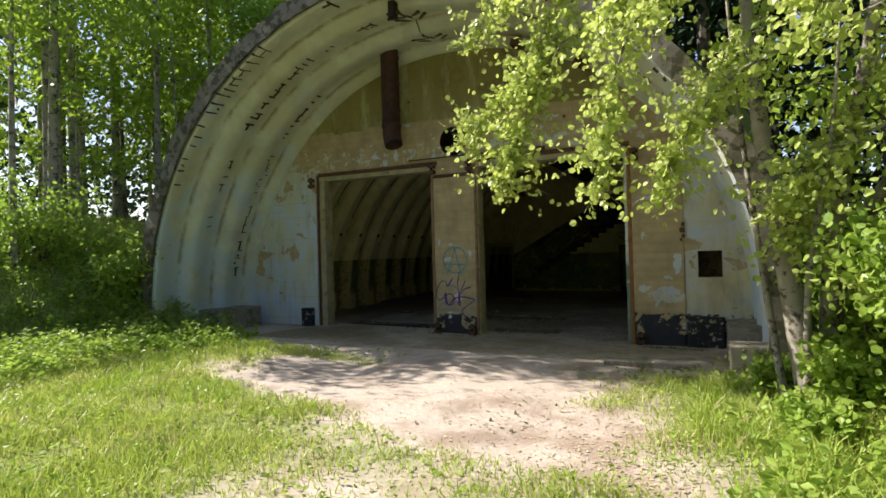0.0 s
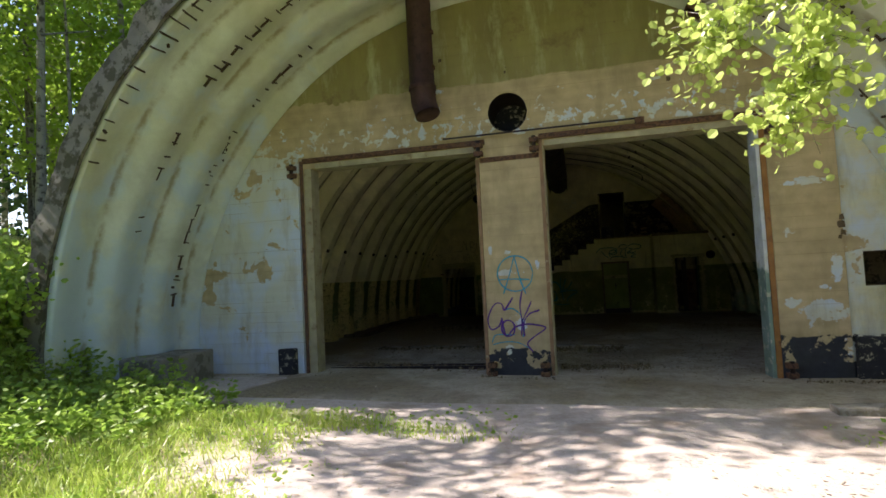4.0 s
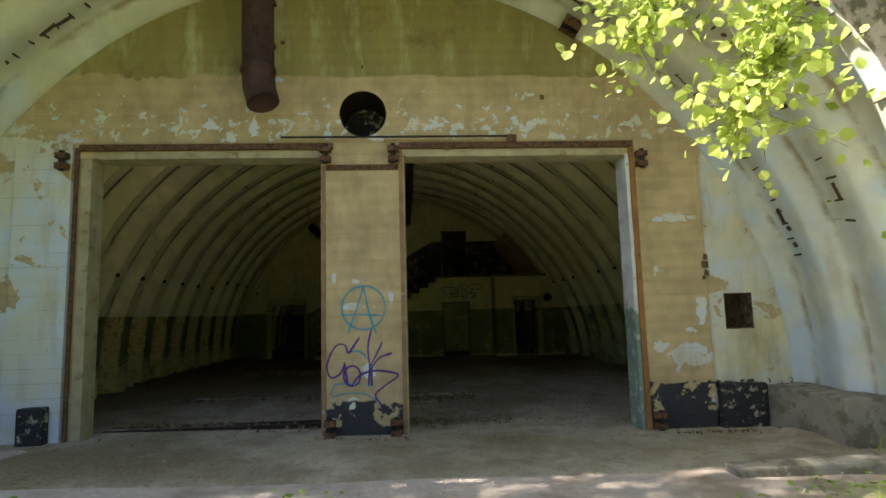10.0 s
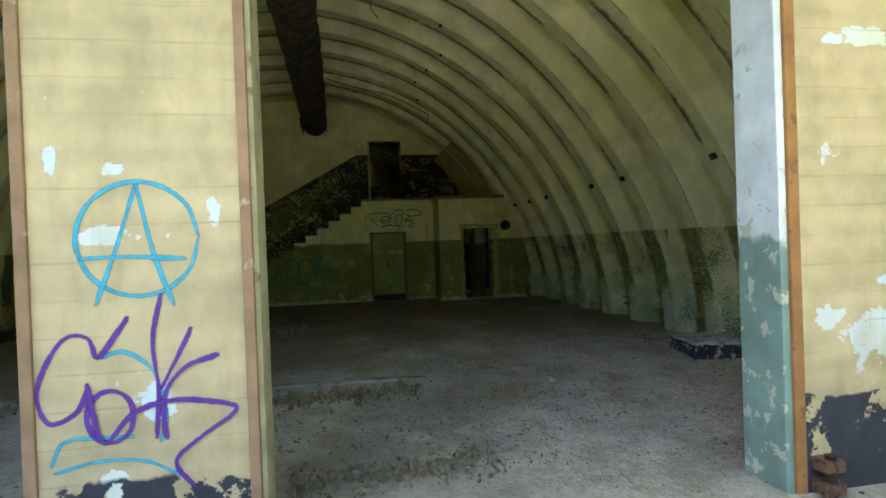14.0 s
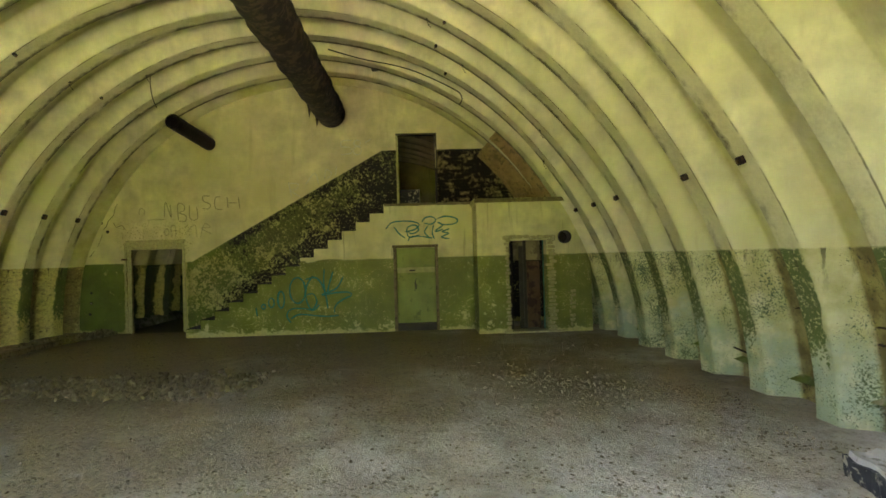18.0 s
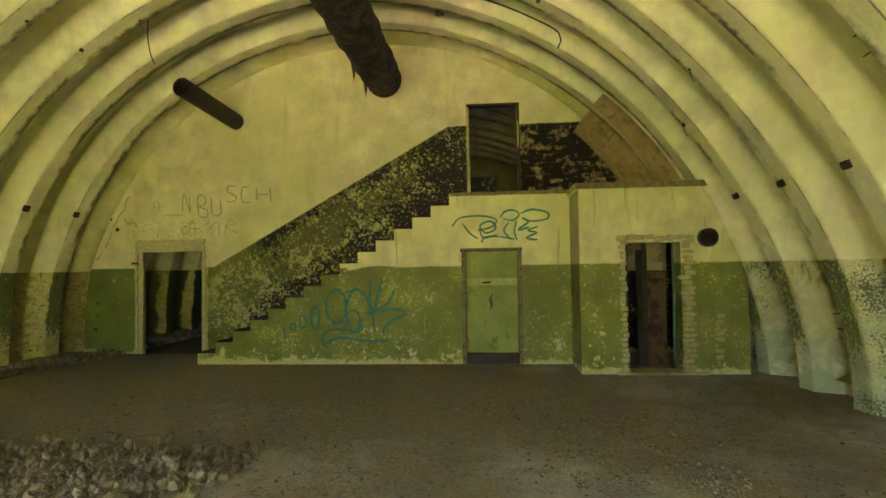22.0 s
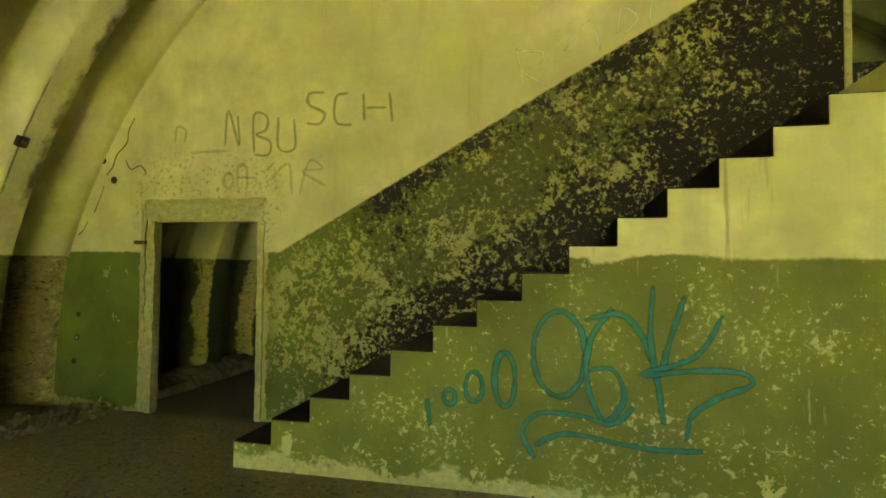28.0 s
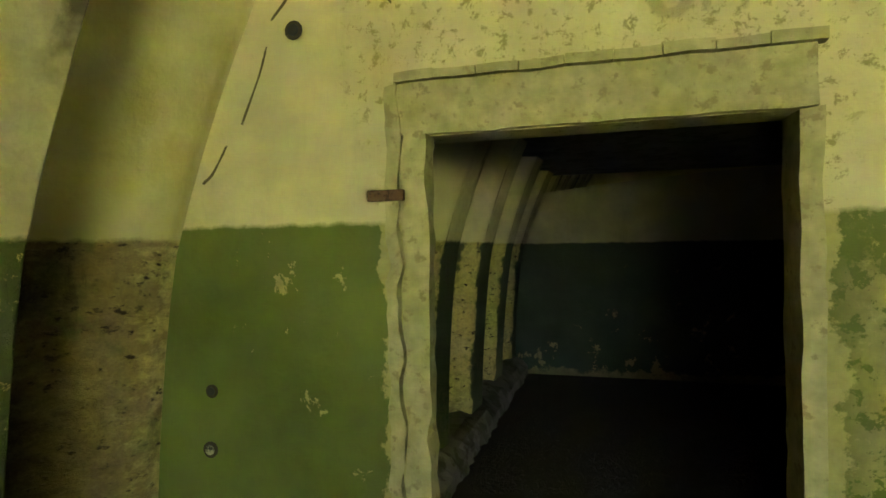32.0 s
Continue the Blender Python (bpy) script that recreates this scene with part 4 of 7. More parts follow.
tagged(part("trim_pilaster_left", one_box(-3.55, -2.825, -0.045, -0.003, -0.1, 3.86, bevel=0.012), M_FACADE), "pale peeling painted pilaster beside the gate", "pilaster", kind="structure")
tagged(part("trim_pilaster_right", one_box(4.824, 5.745, -0.035, -0.003, -0.35, 3.9, bevel=0.012), M_FACADE), "ochre painted board-marked pilaster beside the gate", "pilaster", kind="structure")
# niche back coloured darker than its plaster to stand for the recess's shade
tagged(part("wall_niche_back", one_box(5.9, 6.5, 0.29, 0.37, 1.1, 1.7), simple("niche_shade_plaster", (0.07, 0.052, 0.03), 0.9, scale=6, rust=(0.02, 0.016, 0.01), amount=0.5)), "broken plaster back of a square wall niche, darkened for its shade", "wall", kind="structure")


def ledge(name, x0, x1, y0, y1, z1, mat, label, cuts=0):
    bm = one_box(x0, x1, y0, y1, -0.35, z1, bevel=0.03)
    for k in range(1, cuts):
        bmesh.ops.bisect_plane(bm, geom=bm.verts[:] + bm.edges[:] + bm.faces[:], plane_co=(x0 + (x1 - x0) * k / cuts, 0, 0), plane_no=(1, 0, 0))
    if cuts:
        for v in bm.verts:
            v.co.z += floor_z(v.co.x, v.co.y)
    for v in bm.verts:
        v.co += Vector((noise.noise(v.co * 2), noise.noise(v.co * 2.3 + Vector((5, 0, 0))), noise.noise(v.co * 2.1 + Vector((0, 9, 0))))) * 0.03
    return tagged(part(name, bm, mat), label, "plinth", kind="structure")


ledge("trim_plinth_a", 5.76, 6.40, -0.14, -0.004, 0.44, M_TAR, "tarred black plinth, chipped")
ledge("trim_plinth_b", 6.42, 7.0, -1.5, -0.02, 0.40, M_CONC, "pale concrete ledge along the portal wall")
ledge("trim_apron_kerb", 4.6, 6.2, -2.38, -2.12, -0.03, M_CONC, "pale concrete kerb at the apron's edge")
ledge("trim_plinth_c", -3.25, -2.93, -0.20, -0.05, 0.46, M_TAR, "small tarred black block by the gate")
ledge("trim_plinth_d", -5.75, -4.45, -1.65, -0.35, 0.50, M_CONC, "grey concrete ledge inside the portal")
ledge("trim_plinth_e", 6.40, 6.95, -2.9, -2.25, 0.34, M_CONC, "pale broken concrete block at the portal foot")

# niche lining coloured with the recess's shade, and a blackout sleeve in the round hole
lining = thing("niche_shade_lining", "broken plaster niche lining, its brown darkened to paint the recess's shade", "niche")
M_NICHE_SHADE = simple("niche_shade_lining", (0.16, 0.115, 0.06), 0.9, scale=9, rust=(0.04, 0.03, 0.02), amount=0.48)
part("side", one_box(5.981, 5.995, 0.01, 0.288, 1.152, 1.648), M_NICHE_SHADE, lining)
part("side", one_box(6.375, 6.389, 0.01, 0.288, 1.152, 1.648), M_NICHE_SHADE, lining)
part("head", one_box(5.997, 6.373, 0.01, 0.288, 1.634, 1.648), M_NICHE_SHADE, lining)
part("sill", one_box(5.997, 6.373, 0.01, 0.288, 1.152, 1.166), M_NICHE_SHADE, lining)
# added dark tube and cap hide the lit hall, so the hole reads black
blind = thing("hole_blackout", "dark capped sleeve added to black out the round opening over the pillar", "pipe")
bm = bmesh.new()
tube(bm, [(1.01, 0.004, 4.27), (1.01, 0.75, 4.27)], 0.322, 28, cap=False)
part("sleeve", bm, M_DARKIRON, blind, smooth=True)
bm = bmesh.new()
tube(bm, [(1.01, 0.70, 4.27), (1.01, 0.76, 4.27)], 0.318, 28)
part("blank", bm, M_TAR, blind)

# ---- old pipes ----
M_DUCT = simple("brown_sheet_steel", (0.075, 0.040, 0.034), 0.7, 0.1, scale=6, bump=0.4, rust=(0.045, 0.026, 0.022), amount=0.55)
duct = thing("vent_pipe", "dark brown steel vent pipe hanging down the front wall", "pipe")
bm = bmesh.new()
tube(bm, [(-0.32, -0.45, 6.62), (-0.32, -0.45, 5.6), (-0.31, -0.45, 4.68)], 0.205, 20)
part("shaft", bm, M_DUCT, duct, smooth=True)
bm = bmesh.new()
tube(bm, [(-0.31, -0.45, 4.70), (-0.29, -0.47, 4.45), (-0.22, -0.52, 4.22)], [0.208, 0.207, 0.206], 20)
part("elbow", bm, M_DUCT, duct, smooth=True)
bm = bmesh.new()
tube(bm, [(-0.31, -0.45, 4.72), (-0.31, -0.45, 4.66)], 0.226, 20)
part("collar", bm, M_DUCT, duct)
for k in range(3):
    part("strap", one_box(-0.13, -0.09, -0.5, -0.40, 5.0 + 0.6 * k, 5.05 + 0.6 * k), M_RUST, duct)

M_LAG = simple("bitumen_lagging", (0.040, 0.032, 0.028), 0.75, scale=5, bump=0.9, fine=14, rust=(0.10, 0.075, 0.05), amount=0.50)
flue = thing("flue_pipe", "large black wrapped flue pipe slung under the vault, torn lagging", "pipe")
bm = bmesh.new()
n = 70
FX, FZ, F0, F1 = 1.42, 5.02, 1.6, 13.25
pts = [(FX + 0.05 * math.sin(3 * k / n), F0 + (F1 - F0) * k / n, FZ - 0.04 * math.sin(math.pi * k / n)) for k in range(n + 1)]
tube(bm, pts, [0.325 + 0.016 * math.sin(k * 1.9) + 0.012 * math.sin(k * 0.7) for k in range(n + 1)], 22, cap=False)
part("lagging", bm, M_LAG, flue, smooth=True)
bm = bmesh.new()
tube(bm, [(FX, F1 - 0.2, FZ), (FX, F1 + 0.12, FZ)], [0.30, 0.30], 22, cap=True)
part("pipe_end", bm, M_DARKIRON, flue, smooth=True)
for y, sx in ((13.1, -1), (12.7, 1), (12.2, -1), (10.6, 1)):
    bm = bmesh.new()
    p = Vector((FX, y, FZ))
    for k in range(3):
        q = p + Vector((sx * 0.28, 0.05 * k, -0.05 - 0.03 * k))
        bm.faces.new([bm.verts.new(q + Vector(v)) for v in ((0, -0.05, 0), (sx * 0.07, 0, 0.02), (sx * 0.05, 0.04, -0.12 - 0.05 * k), (sx * 0.01, 0.0, -0.08))])
    part("torn_strip", bm, M_LAG, flue)
for y in (3.2, 5.6, 8.0, 10.4, 12.8):
    bm = bmesh.new()
    tube(bm, [(FX, y, FZ + 0.28), (FX - 0.05, y + 0.05, 5.9)], 0.012, 6)
    part("hanger", bm, M_DARKIRON, flue)
stub = thing("wall_pipe", "black pipe stub jutting from the back wall", "pipe")
bm = bmesh.new()
a, b, r = Vector((-1.615, 11.83, 4.56)), Vector((-1.53, 13.62, 4.44)), 0.155
o = tube(bm, [a, b], r, 20, cap=False)
i = tube(bm, [a, a.lerp(b, 0.35)], r - 0.025, 20, cap=False)
for k in range(20):
    bm.faces.new((o[0][k], i[0][k], i[0][(k + 1) % 20], o[0][(k + 1) % 20]))
bm.faces.new(i[1])
part("pipe", bm, M_DARKIRON, stub, smooth=False)
stub2 = thing("wall_pipe", "black pipe end set in the chamber wall beside the doorway", "pipe")
bm = bmesh.new()
o = tube(bm, [(6.40, BY - 0.10, 1.95), (6.40, BY + 0.28, 1.95)], 0.132, 18, cap=False)
i = tube(bm, [(6.40, BY - 0.10, 1.95), (6.40, BY + 0.20, 1.95)], 0.112, 18, cap=False)
for k in range(18):
    bm.faces.new((o[0][k], i[0][k], i[0][(k + 1) % 18], o[0][(k + 1) % 18]))
bm.faces.new(i[1])
part("pipe", bm, M_DARKIRON, stub2)

# ---- doors of the back wall ----
M_FRAME = simple("cream_frame", (0.47, 0.43, 0.22), 0.75, scale=14, bump=0.8, fine=28, rust=(0.33, 0.28, 0.145), amount=0.56)
M_DARKWOOD = simple("dark_wood", (0.05, 0.042, 0.03), 0.75, scale=8)
M_DOOR = simple("green_door_paint", (0.27, 0.315, 0.075), 0.6, scale=2.2, fine=30, rust=(0.16, 0.185, 0.045), amount=0.56)
d1 = tagged(new("door_1"), "open doorway with worn cream timber frame", "doorway", kind="structure")


def rough_board(x0, x1, y0, y1, z0, z1, amp=0.012, cell=0.07):
    """A plastered board with broken, uneven edges."""
    bm = one_box(x0, x1, y0, y1, z0, z1)
    for axis, a, b in ((0, x0, x1), (2, z0, z1)):
        n = max(1, int((b - a) / cell))
        no = Vector((1, 0, 0)) if axis == 0 else Vector((0, 0, 1))
        for k in range(1, n):
            co = Vector((x0, y0, z0))
            co[axis] = a + (b - a) * k / n
            bmesh.ops.bisect_plane(bm, geom=bm.verts[:] + bm.edges[:] + bm.faces[:], plane_co=co, plane_no=no)
    for v in bm.verts:
        s = v.co * 9
        v.co += Vector((noise.noise(s), 0.5 * noise.noise(s + Vector((9, 0, 0))), noise.noise(s + Vector((0, 7, 0))))) * amp
    return bm


part("lintel_board", rough_board(-3.50, -2.16, HALL_END - 0.032, HALL_END + 0.06, 1.962, 2.15, 0.006), M_FRAME, d1)
part("jamb_board", rough_board(-3.475, -3.385, HALL_END - 0.035, HALL_END + 0.05, 0.0, 1.96, 0.018, 0.045), M_FRAME, d1)
part("jamb_board", rough_board(-2.21, -2.145, HALL_END - 0.025, HALL_END + 0.15, 0.0, 1.96, 0.010), M_FRAME, d1)
part("edge_strip", rough_board(-3.535, -3.485, HALL_END - 0.045, HALL_END - 0.003, 0.02, 2.15, 0.028, 0.04), M_FRAME, d1, "crumbling plaster strip")
for k in range(9):
    x = -3.50 + 0.152 * k
    part("drip_brick", rough_board(x, x + 0.149, HALL_END - 0.052 + random.uniform(-0.006, 0.006), HALL_END - 0.003, 2.153, 2.185 + random.uniform(-0.004, 0.006), 0.006, 0.05), M_FRAME, d1)
part("hinge_plate", one_box(-3.60, -3.46, HALL_END - 0.072, HALL_END - 0.050, 1.725, 1.765, bevel=0.005), M_RUST, d1)
# dark discs laid on the wall stand for the holes' unlit depth
for hx, hz, hr in ((-4.07, 2.62, 0.035), (-3.93, 2.41, 0.038), (-4.34, 0.74, 0.034), (-4.37, 0.48, 0.032), (-4.33, 0.98, 0.028)):
    hole = thing("wall_hole", "small dark bolt hole broken through the wall paint", "hole", "wall holes")
    bm = bmesh.new()
    tube(bm, [(hx, HALL_END - 0.006, hz), (hx, HALL_END + 0.01, hz)], hr, 12)
    part("rim", bm, M_DARKWOOD, hole)
    bm = bmesh.new()
    tube(bm, [(hx, HALL_END - 0.010, hz), (hx, HALL_END - 0.005, hz)], hr * 0.62, 10)
    part("bore", bm, M_TAR, hole)
M_DOORFRAME = simple("brown_frame", (0.20, 0.155, 0.07), 0.8, scale=9, fine=30, rust=(0.09, 0.065, 0.035), amount=0.52)
d2 = tagged(new("door_2"), "closed green painted steel door in dark frame under the landing", "door", kind="structure")
part("leaf", one_box(DX0 + 0.062, DX1 - 0.052, SY + 0.16, SY + 0.20, 0.16, DZ - 0.05, bevel=0.004), M_DOOR, d2)
part("band", rough_board(DX0 + 0.064, DX1 - 0.054, SY + 0.152, SY + 0.159, 1.27, 1.39, 0.004), simple("cream_band", (0.42, 0.40, 0.15), 0.7), d2, "cream painted strip across the door")
part("frame_side", one_box(DX0, DX0 + 0.065, SY - 0.012, SY + 0.42, 0.0, DZ - 0.005, bevel=0.006), M_DOORFRAME, d2)
part("frame_side", one_box(DX1 - 0.05, DX1 + 0.01, SY - 0.012, SY + 0.42, 0.0, DZ - 0.005, bevel=0.006), M_DOORFRAME, d2)
part("frame_top", one_box(DX0 - 0.02, DX1 + 0.02, SY - 0.016, SY + 0.16, DZ - 0.045, DZ + 0.015, bevel=0.006), M_DOORFRAME, d2)
part("threshold", one_box(DX0 + 0.066, DX1 - 0.056, SY + 0.05, SY + 0.21, -0.05, 0.155), M_DARKWOOD, d2)
part("handle", one_box(3.29, 3.31, SY + 0.125, SY + 0.159, 0.98, 1.10, bevel=0.004), M_DARKIRON, d2, "dark scratched door handle")
for pts in ([(3.32, 1.14), (3.29, 1.02), (3.31, 0.92)], [(3.27, 1.05), (3.30, 0.96), (3.28, 0.86)], [(3.33, 1.02), (3.31, 0.90)]):
    bm = bmesh.new()
    tube(bm, [(x, SY + 0.158, z) for x, z in pts], 0.007, 6)
    part("gouge", bm, M_DARKIRON, d2)
part("lock_plate", one_box(3.17, 3.30, SY + 0.146, SY + 0.151, 1.305, 1.335), M_DARKIRON, d2)
d3 = tagged(new("door_3"), "empty upper doorway with thin dark frame above the landing", "doorway", kind="structure")
UX0, UX1, UZ0, UZ1 = 2.90, 3.88, PLAT, 4.60
part("frame_side", one_box(UX0, UX0 + 0.05, HALL_END - 0.02, HALL_END + 0.12, UZ0, UZ1 - 0.05, bevel=0.004), M_FRAME, d3)
part("frame_side", one_box(UX1 - 0.05, UX1, HALL_END - 0.02, HALL_END + 0.12, UZ0, UZ1 - 0.05, bevel=0.004), M_DARKWOOD, d3)
part("frame_top", one_box(UX0, UX1, HALL_END - 0.022, HALL_END + 0.12, UZ1 - 0.048, UZ1, bevel=0.004), M_DARKWOOD, d3)
part("splinter", one_box(UX1 - 0.045, UX1 - 0.02, HALL_END - 0.05, HALL_END - 0.023, 3.75, 4.25, bevel=0.004), M_FRAME, d3)
part("low_panel", one_box(UX0 + 0.05, UX0 + 0.55, HALL_END + 0.40, HALL_END + 0.44, UZ0, 3.30), M_TAR, d3, "black panel across the foot of the doorway")
d4 = tagged(new("door_4"), "broken doorway with bare yellow brick jambs", "doorway", kind="structure")
brick_me = None


def brick(x0, y0, z0, w=0.13, d=0.16, h=0.062):
    """One brick of the torn jamb."""
    global brick_me
    if brick_me is None:
        bm = one_box(-0.5, 0.5, -0.5, 0.5, -0.5, 0.5)
        bmesh.ops.bevel(bm, geom=bm.edges[:], offset=0.14, segments=2, affect="EDGES")
        brick_me = bpy.data.meshes.new("brick")
        bm.to_mesh(brick_me)
        bm.free()
        brick_me.materials.append(M_BRICK)
    ob = new("brick", brick_me)
    ob.parent = d4
    ob.location = (x0 + w / 2, y0 + d / 2, z0 + h / 2)
    ob.scale = (w * random.uniform(0.8, 1.15), d * random.uniform(0.8, 1.05), h * random.uniform(0.85, 1.2))
    ob.rotation_euler = (random.uniform(-0.10, 0.10), random.uniform(-0.10, 0.10), random.uniform(-0.16, 0.16))


for k in range(26):
    z = 0.02 + 0.074 * k
    brick(6.04 + random.uniform(-0.03, 0.02), BY - 0.05 + random.uniform(-0.02, 0.015), z, 0.13 + 0.05 * (k % 2) + random.uniform(0, 0.03), 0.22)
    brick(5.15 + random.uniform(-0.01, 0.02) + 0.03 * (k % 2), BY - 0.035, z, 0.10 - 0.03 * (k % 2) + random.uniform(0, 0.02), 0.20)
for k in range(8):
    brick(5.12 + 0.14 * k, BY - 0.05 + random.uniform(-0.01, 0.01), 1.92 + random.uniform(-0.015, 0.02), 0.135, 0.2, 0.075)
for k in range(9):
    brick(6.46 + 0.05 * random.random(), BY - 0.02, 0.12 + 0.085 * k, 0.13 if k % 3 else 0.05, 0.12, 0.07)
part("sill", one_box(5.10, 6.35, BY - 0.06, BY + 0.30, -0.04, 0.035, bevel=0.01), M_FRAME, d4)
room_door = thing("inner_door", "dark wooden door standing open inside the chamber", "door")
part("leaf", one_box(5.30, 5.36, BY + 0.33, BY + 1.1, 0.02, 1.86), M_DARKWOOD, room_door)
part("stile", one_box(5.55, 5.63, BY + 0.55, BY + 0.62, 0.02, 1.80), M_DARKWOOD, room_door)
cab = thing("partition", "stained brown partition with a beige head inside the chamber", "partition")
part("board", rough_board(5.72, 6.00, BY + 0.62, BY + 0.70, 0.02, 1.46, 0.012), simple("brown_stain", (0.13, 0.075, 0.04), 0.85, scale=3, rust=(0.06, 0.03, 0.02), amount=0.5), cab)
part("head_board", rough_board(5.44, 6.02, BY + 0.64, BY + 0.69, 1.48, 2.60, 0.010), simple("beige_stain", (0.30, 0.25, 0.13), 0.85, scale=3, rust=(0.17, 0.135, 0.07), amount=0.5), cab)
part("frame_post", one_box(5.64, 5.70, BY + 0.55, BY + 0.62, 0.02, 2.0), M_DARKWOOD, cab)
part("edge_post", one_box(6.03, 6.10, BY + 0.35, BY + 0.44, 0.02, 2.60), simple("teal_post", (0.10, 0.28, 0.20), 0.7), cab)
hold = thing("landing_edge", "crumbling stained edge of the landing slab", "slab edge")
M_EDGE = simple("stained_edge", (0.27, 0.22, 0.10), 0.9, scale=10, bump=0.8, fine=24, rust=(0.18, 0.14, 0.07), amount=0.5)
part("nosing", rough_board(2.66, 4.585, SY - 0.022, SY + 0.12, PLAT - 0.035, PLAT + 0.022, 0.010), M_EDGE, hold)
cap = thing("chamber_edge", "crumbling stained edge of the chamber roof slab", "slab edge")
part("nosing", rough_board(BX0 - 0.04, BX1 - 0.05, BY - 0.055, BY - 0.032, BZ + 0.004, BZ + 0.088, 0.008), M_EDGE, cap)

# bare rendered patch of the last corrugation, above the chamber
verts, faces = [], []
for j, y in enumerate((12.55, 12.95, 13.05, 13.2, 13.59)):
    for i in range(15):
        a = radians(26 + 21.0 * i / 14)
        r = 5.50 + 0.26 * (4 - j) / 4 + (0.18 if j in (1, 2) else 0.0) + 0.02 * noise.noise((i * 0.7, j, 0))
        verts.append((CX + r * math.cos(a), y, r * math.sin(a)))
for j in range(4):
    for i in range(14):
        q = j * 15 + i
        faces.append((q, q + 1, q + 16, q + 15))
n = len(verts)
for i in range(15):
    a = radians(26 + 21.0 * i / 14)
    verts.append((CX + 6.05 * math.cos(a), 12.55, 6.05 * math.sin(a)))
for i in range(14):
    faces.append((i, n + i, n + i + 1, i + 1))
tagged(raw("trim_bare_rib", verts, faces, simple("bare_render", (0.36, 0.25, 0.115), 0.85, scale=6, bump=0.7, fine=30, rust=(0.20, 0.155, 0.07), amount=0.54), smooth=True), "bare orange-brown render on the last rib above the chamber", "rib", kind="structure")


def soot_mat(name, gain):
    m = Mat(name, 0.85)
    clear = m.math("ADD", m.noise(9, 10, 0.74), m.math("MULTIPLY", m.math("SUBTRACT", m.noise(1.7, 5, 0.6, seed=4), 0.5), 0.55))
    clear = m.math("ADD", clear, m.math("MULTIPLY", m.math("SUBTRACT", m.rnd(), 0.5), gain))
    c = m.mix(m.step(clear, 0.50, 0.64), (0.016, 0.011, 0.008), (0.33, 0.27, 0.115))
    m.colour(m.mix(m.step(m.noise(30, 6, 0.7, seed=6), 0.60, 0.66), c, (0.03, 0.022, 0.014)))
    m.bump(m.noise(34, 6), 0.7, 0.008)
    return m.m


bm = bmesh.new()
prof = [(3.89, PLAT + 0.005), (5.75, PLAT + 0.005), (5.6, 3.25), (5.05, 4.12), (3.89, 4.16)]
f0 = [bm.verts.new((x, HALL_END - 0.006, z)) for x, z in prof]
f1 = [bm.verts.new((x, HALL_END + 0.004, z)) for x, z in prof]
bm.faces.new(f0)
for k in range(5):
    bm.faces.new((f0[k], f1[k], f1[(k + 1) % 5], f0[(k + 1) % 5]))
sooty = tagged(part("wall_sooty_panel", bm, soot_mat("sooty_joints", 0.0)), "soot-blackened brickwork beside the upper doorway", "wall", kind="structure")
M_SOOTBRICK = soot_mat("sooty_brick", 0.16)
bm = one_box(-0.5, 0.5, -0.5, 0.5, -0.5, 0.5)
bmesh.ops.bevel(bm, geom=bm.edges[:], offset=0.05, segments=1, affect="EDGES")
soot_me = bpy.data.meshes.new("brick")
bm.to_mesh(soot_me)
bm.free()
soot_me.materials.append(M_SOOTBRICK)
for row in range(18):
    z = PLAT + 0.012 + 0.0755 * row
    edge = 5.60 + 0.15 * max(0.0, 3.25 - z) / 0.45 - 0.55 * max(0.0, z + 0.06 - 3.25) / 0.87
    x = 3.90 - 0.125 * (row % 2)
    while x < edge - 0.06:
        x0, x1 = max(x, 3.895), min(x + 0.242, edge)
        ob = new("brick", soot_me)
        ob.parent = sooty
        ob.location = ((x0 + x1) / 2, HALL_END - 0.008, z + 0.033)
        ob.scale = (x1 - x0, 0.016 + random.uniform(0, 0.008), 0.064)
        ob.rotation_euler = (0, random.uniform(-0.012, 0.012), random.uniform(-0.02, 0.02))
        x += 0.253

# inner room: slab overhead, kerb
tagged(part("ceiling_inner", one_box(-4.4, 8.0, HALL_END + 0.162, ROOM_END, 2.46, 2.72), M_CONC), "dark concrete slab over the inner room", "ceiling", kind="structure")
verts, faces = [], []
for j in range(57):
    y = HALL_END + 0.4 + 4.6 * j / 56
    for k in range(9):
        a = math.pi * k / 8
        q = Vector((3.1 * math.cos(a), 2.3 * y, 1.7 * math.sin(a)))
        lump = 1.0 + 0.16 * noise.noise(q) + 0.16 * noise.noise(q * 4.1)
        verts.append((-3.96 - 0.24 * math.cos(a) * lump, y + 0.02 * noise.noise(q * 2.0), -0.03 + 0.24 * math.sin(a) ** 0.7 * lump))
    if j:
        faces += [(9 * j - 9 + k, 9 * j - 8 + k, 9 * j + k + 1, 9 * j + k) for k in range(8)]
tagged(raw("trim_inner_kerb", verts, faces, M_CONC), "rough crumbling concrete kerb along the inner room wall", "kerb", kind="structure")

# ---- writing on the walls ----


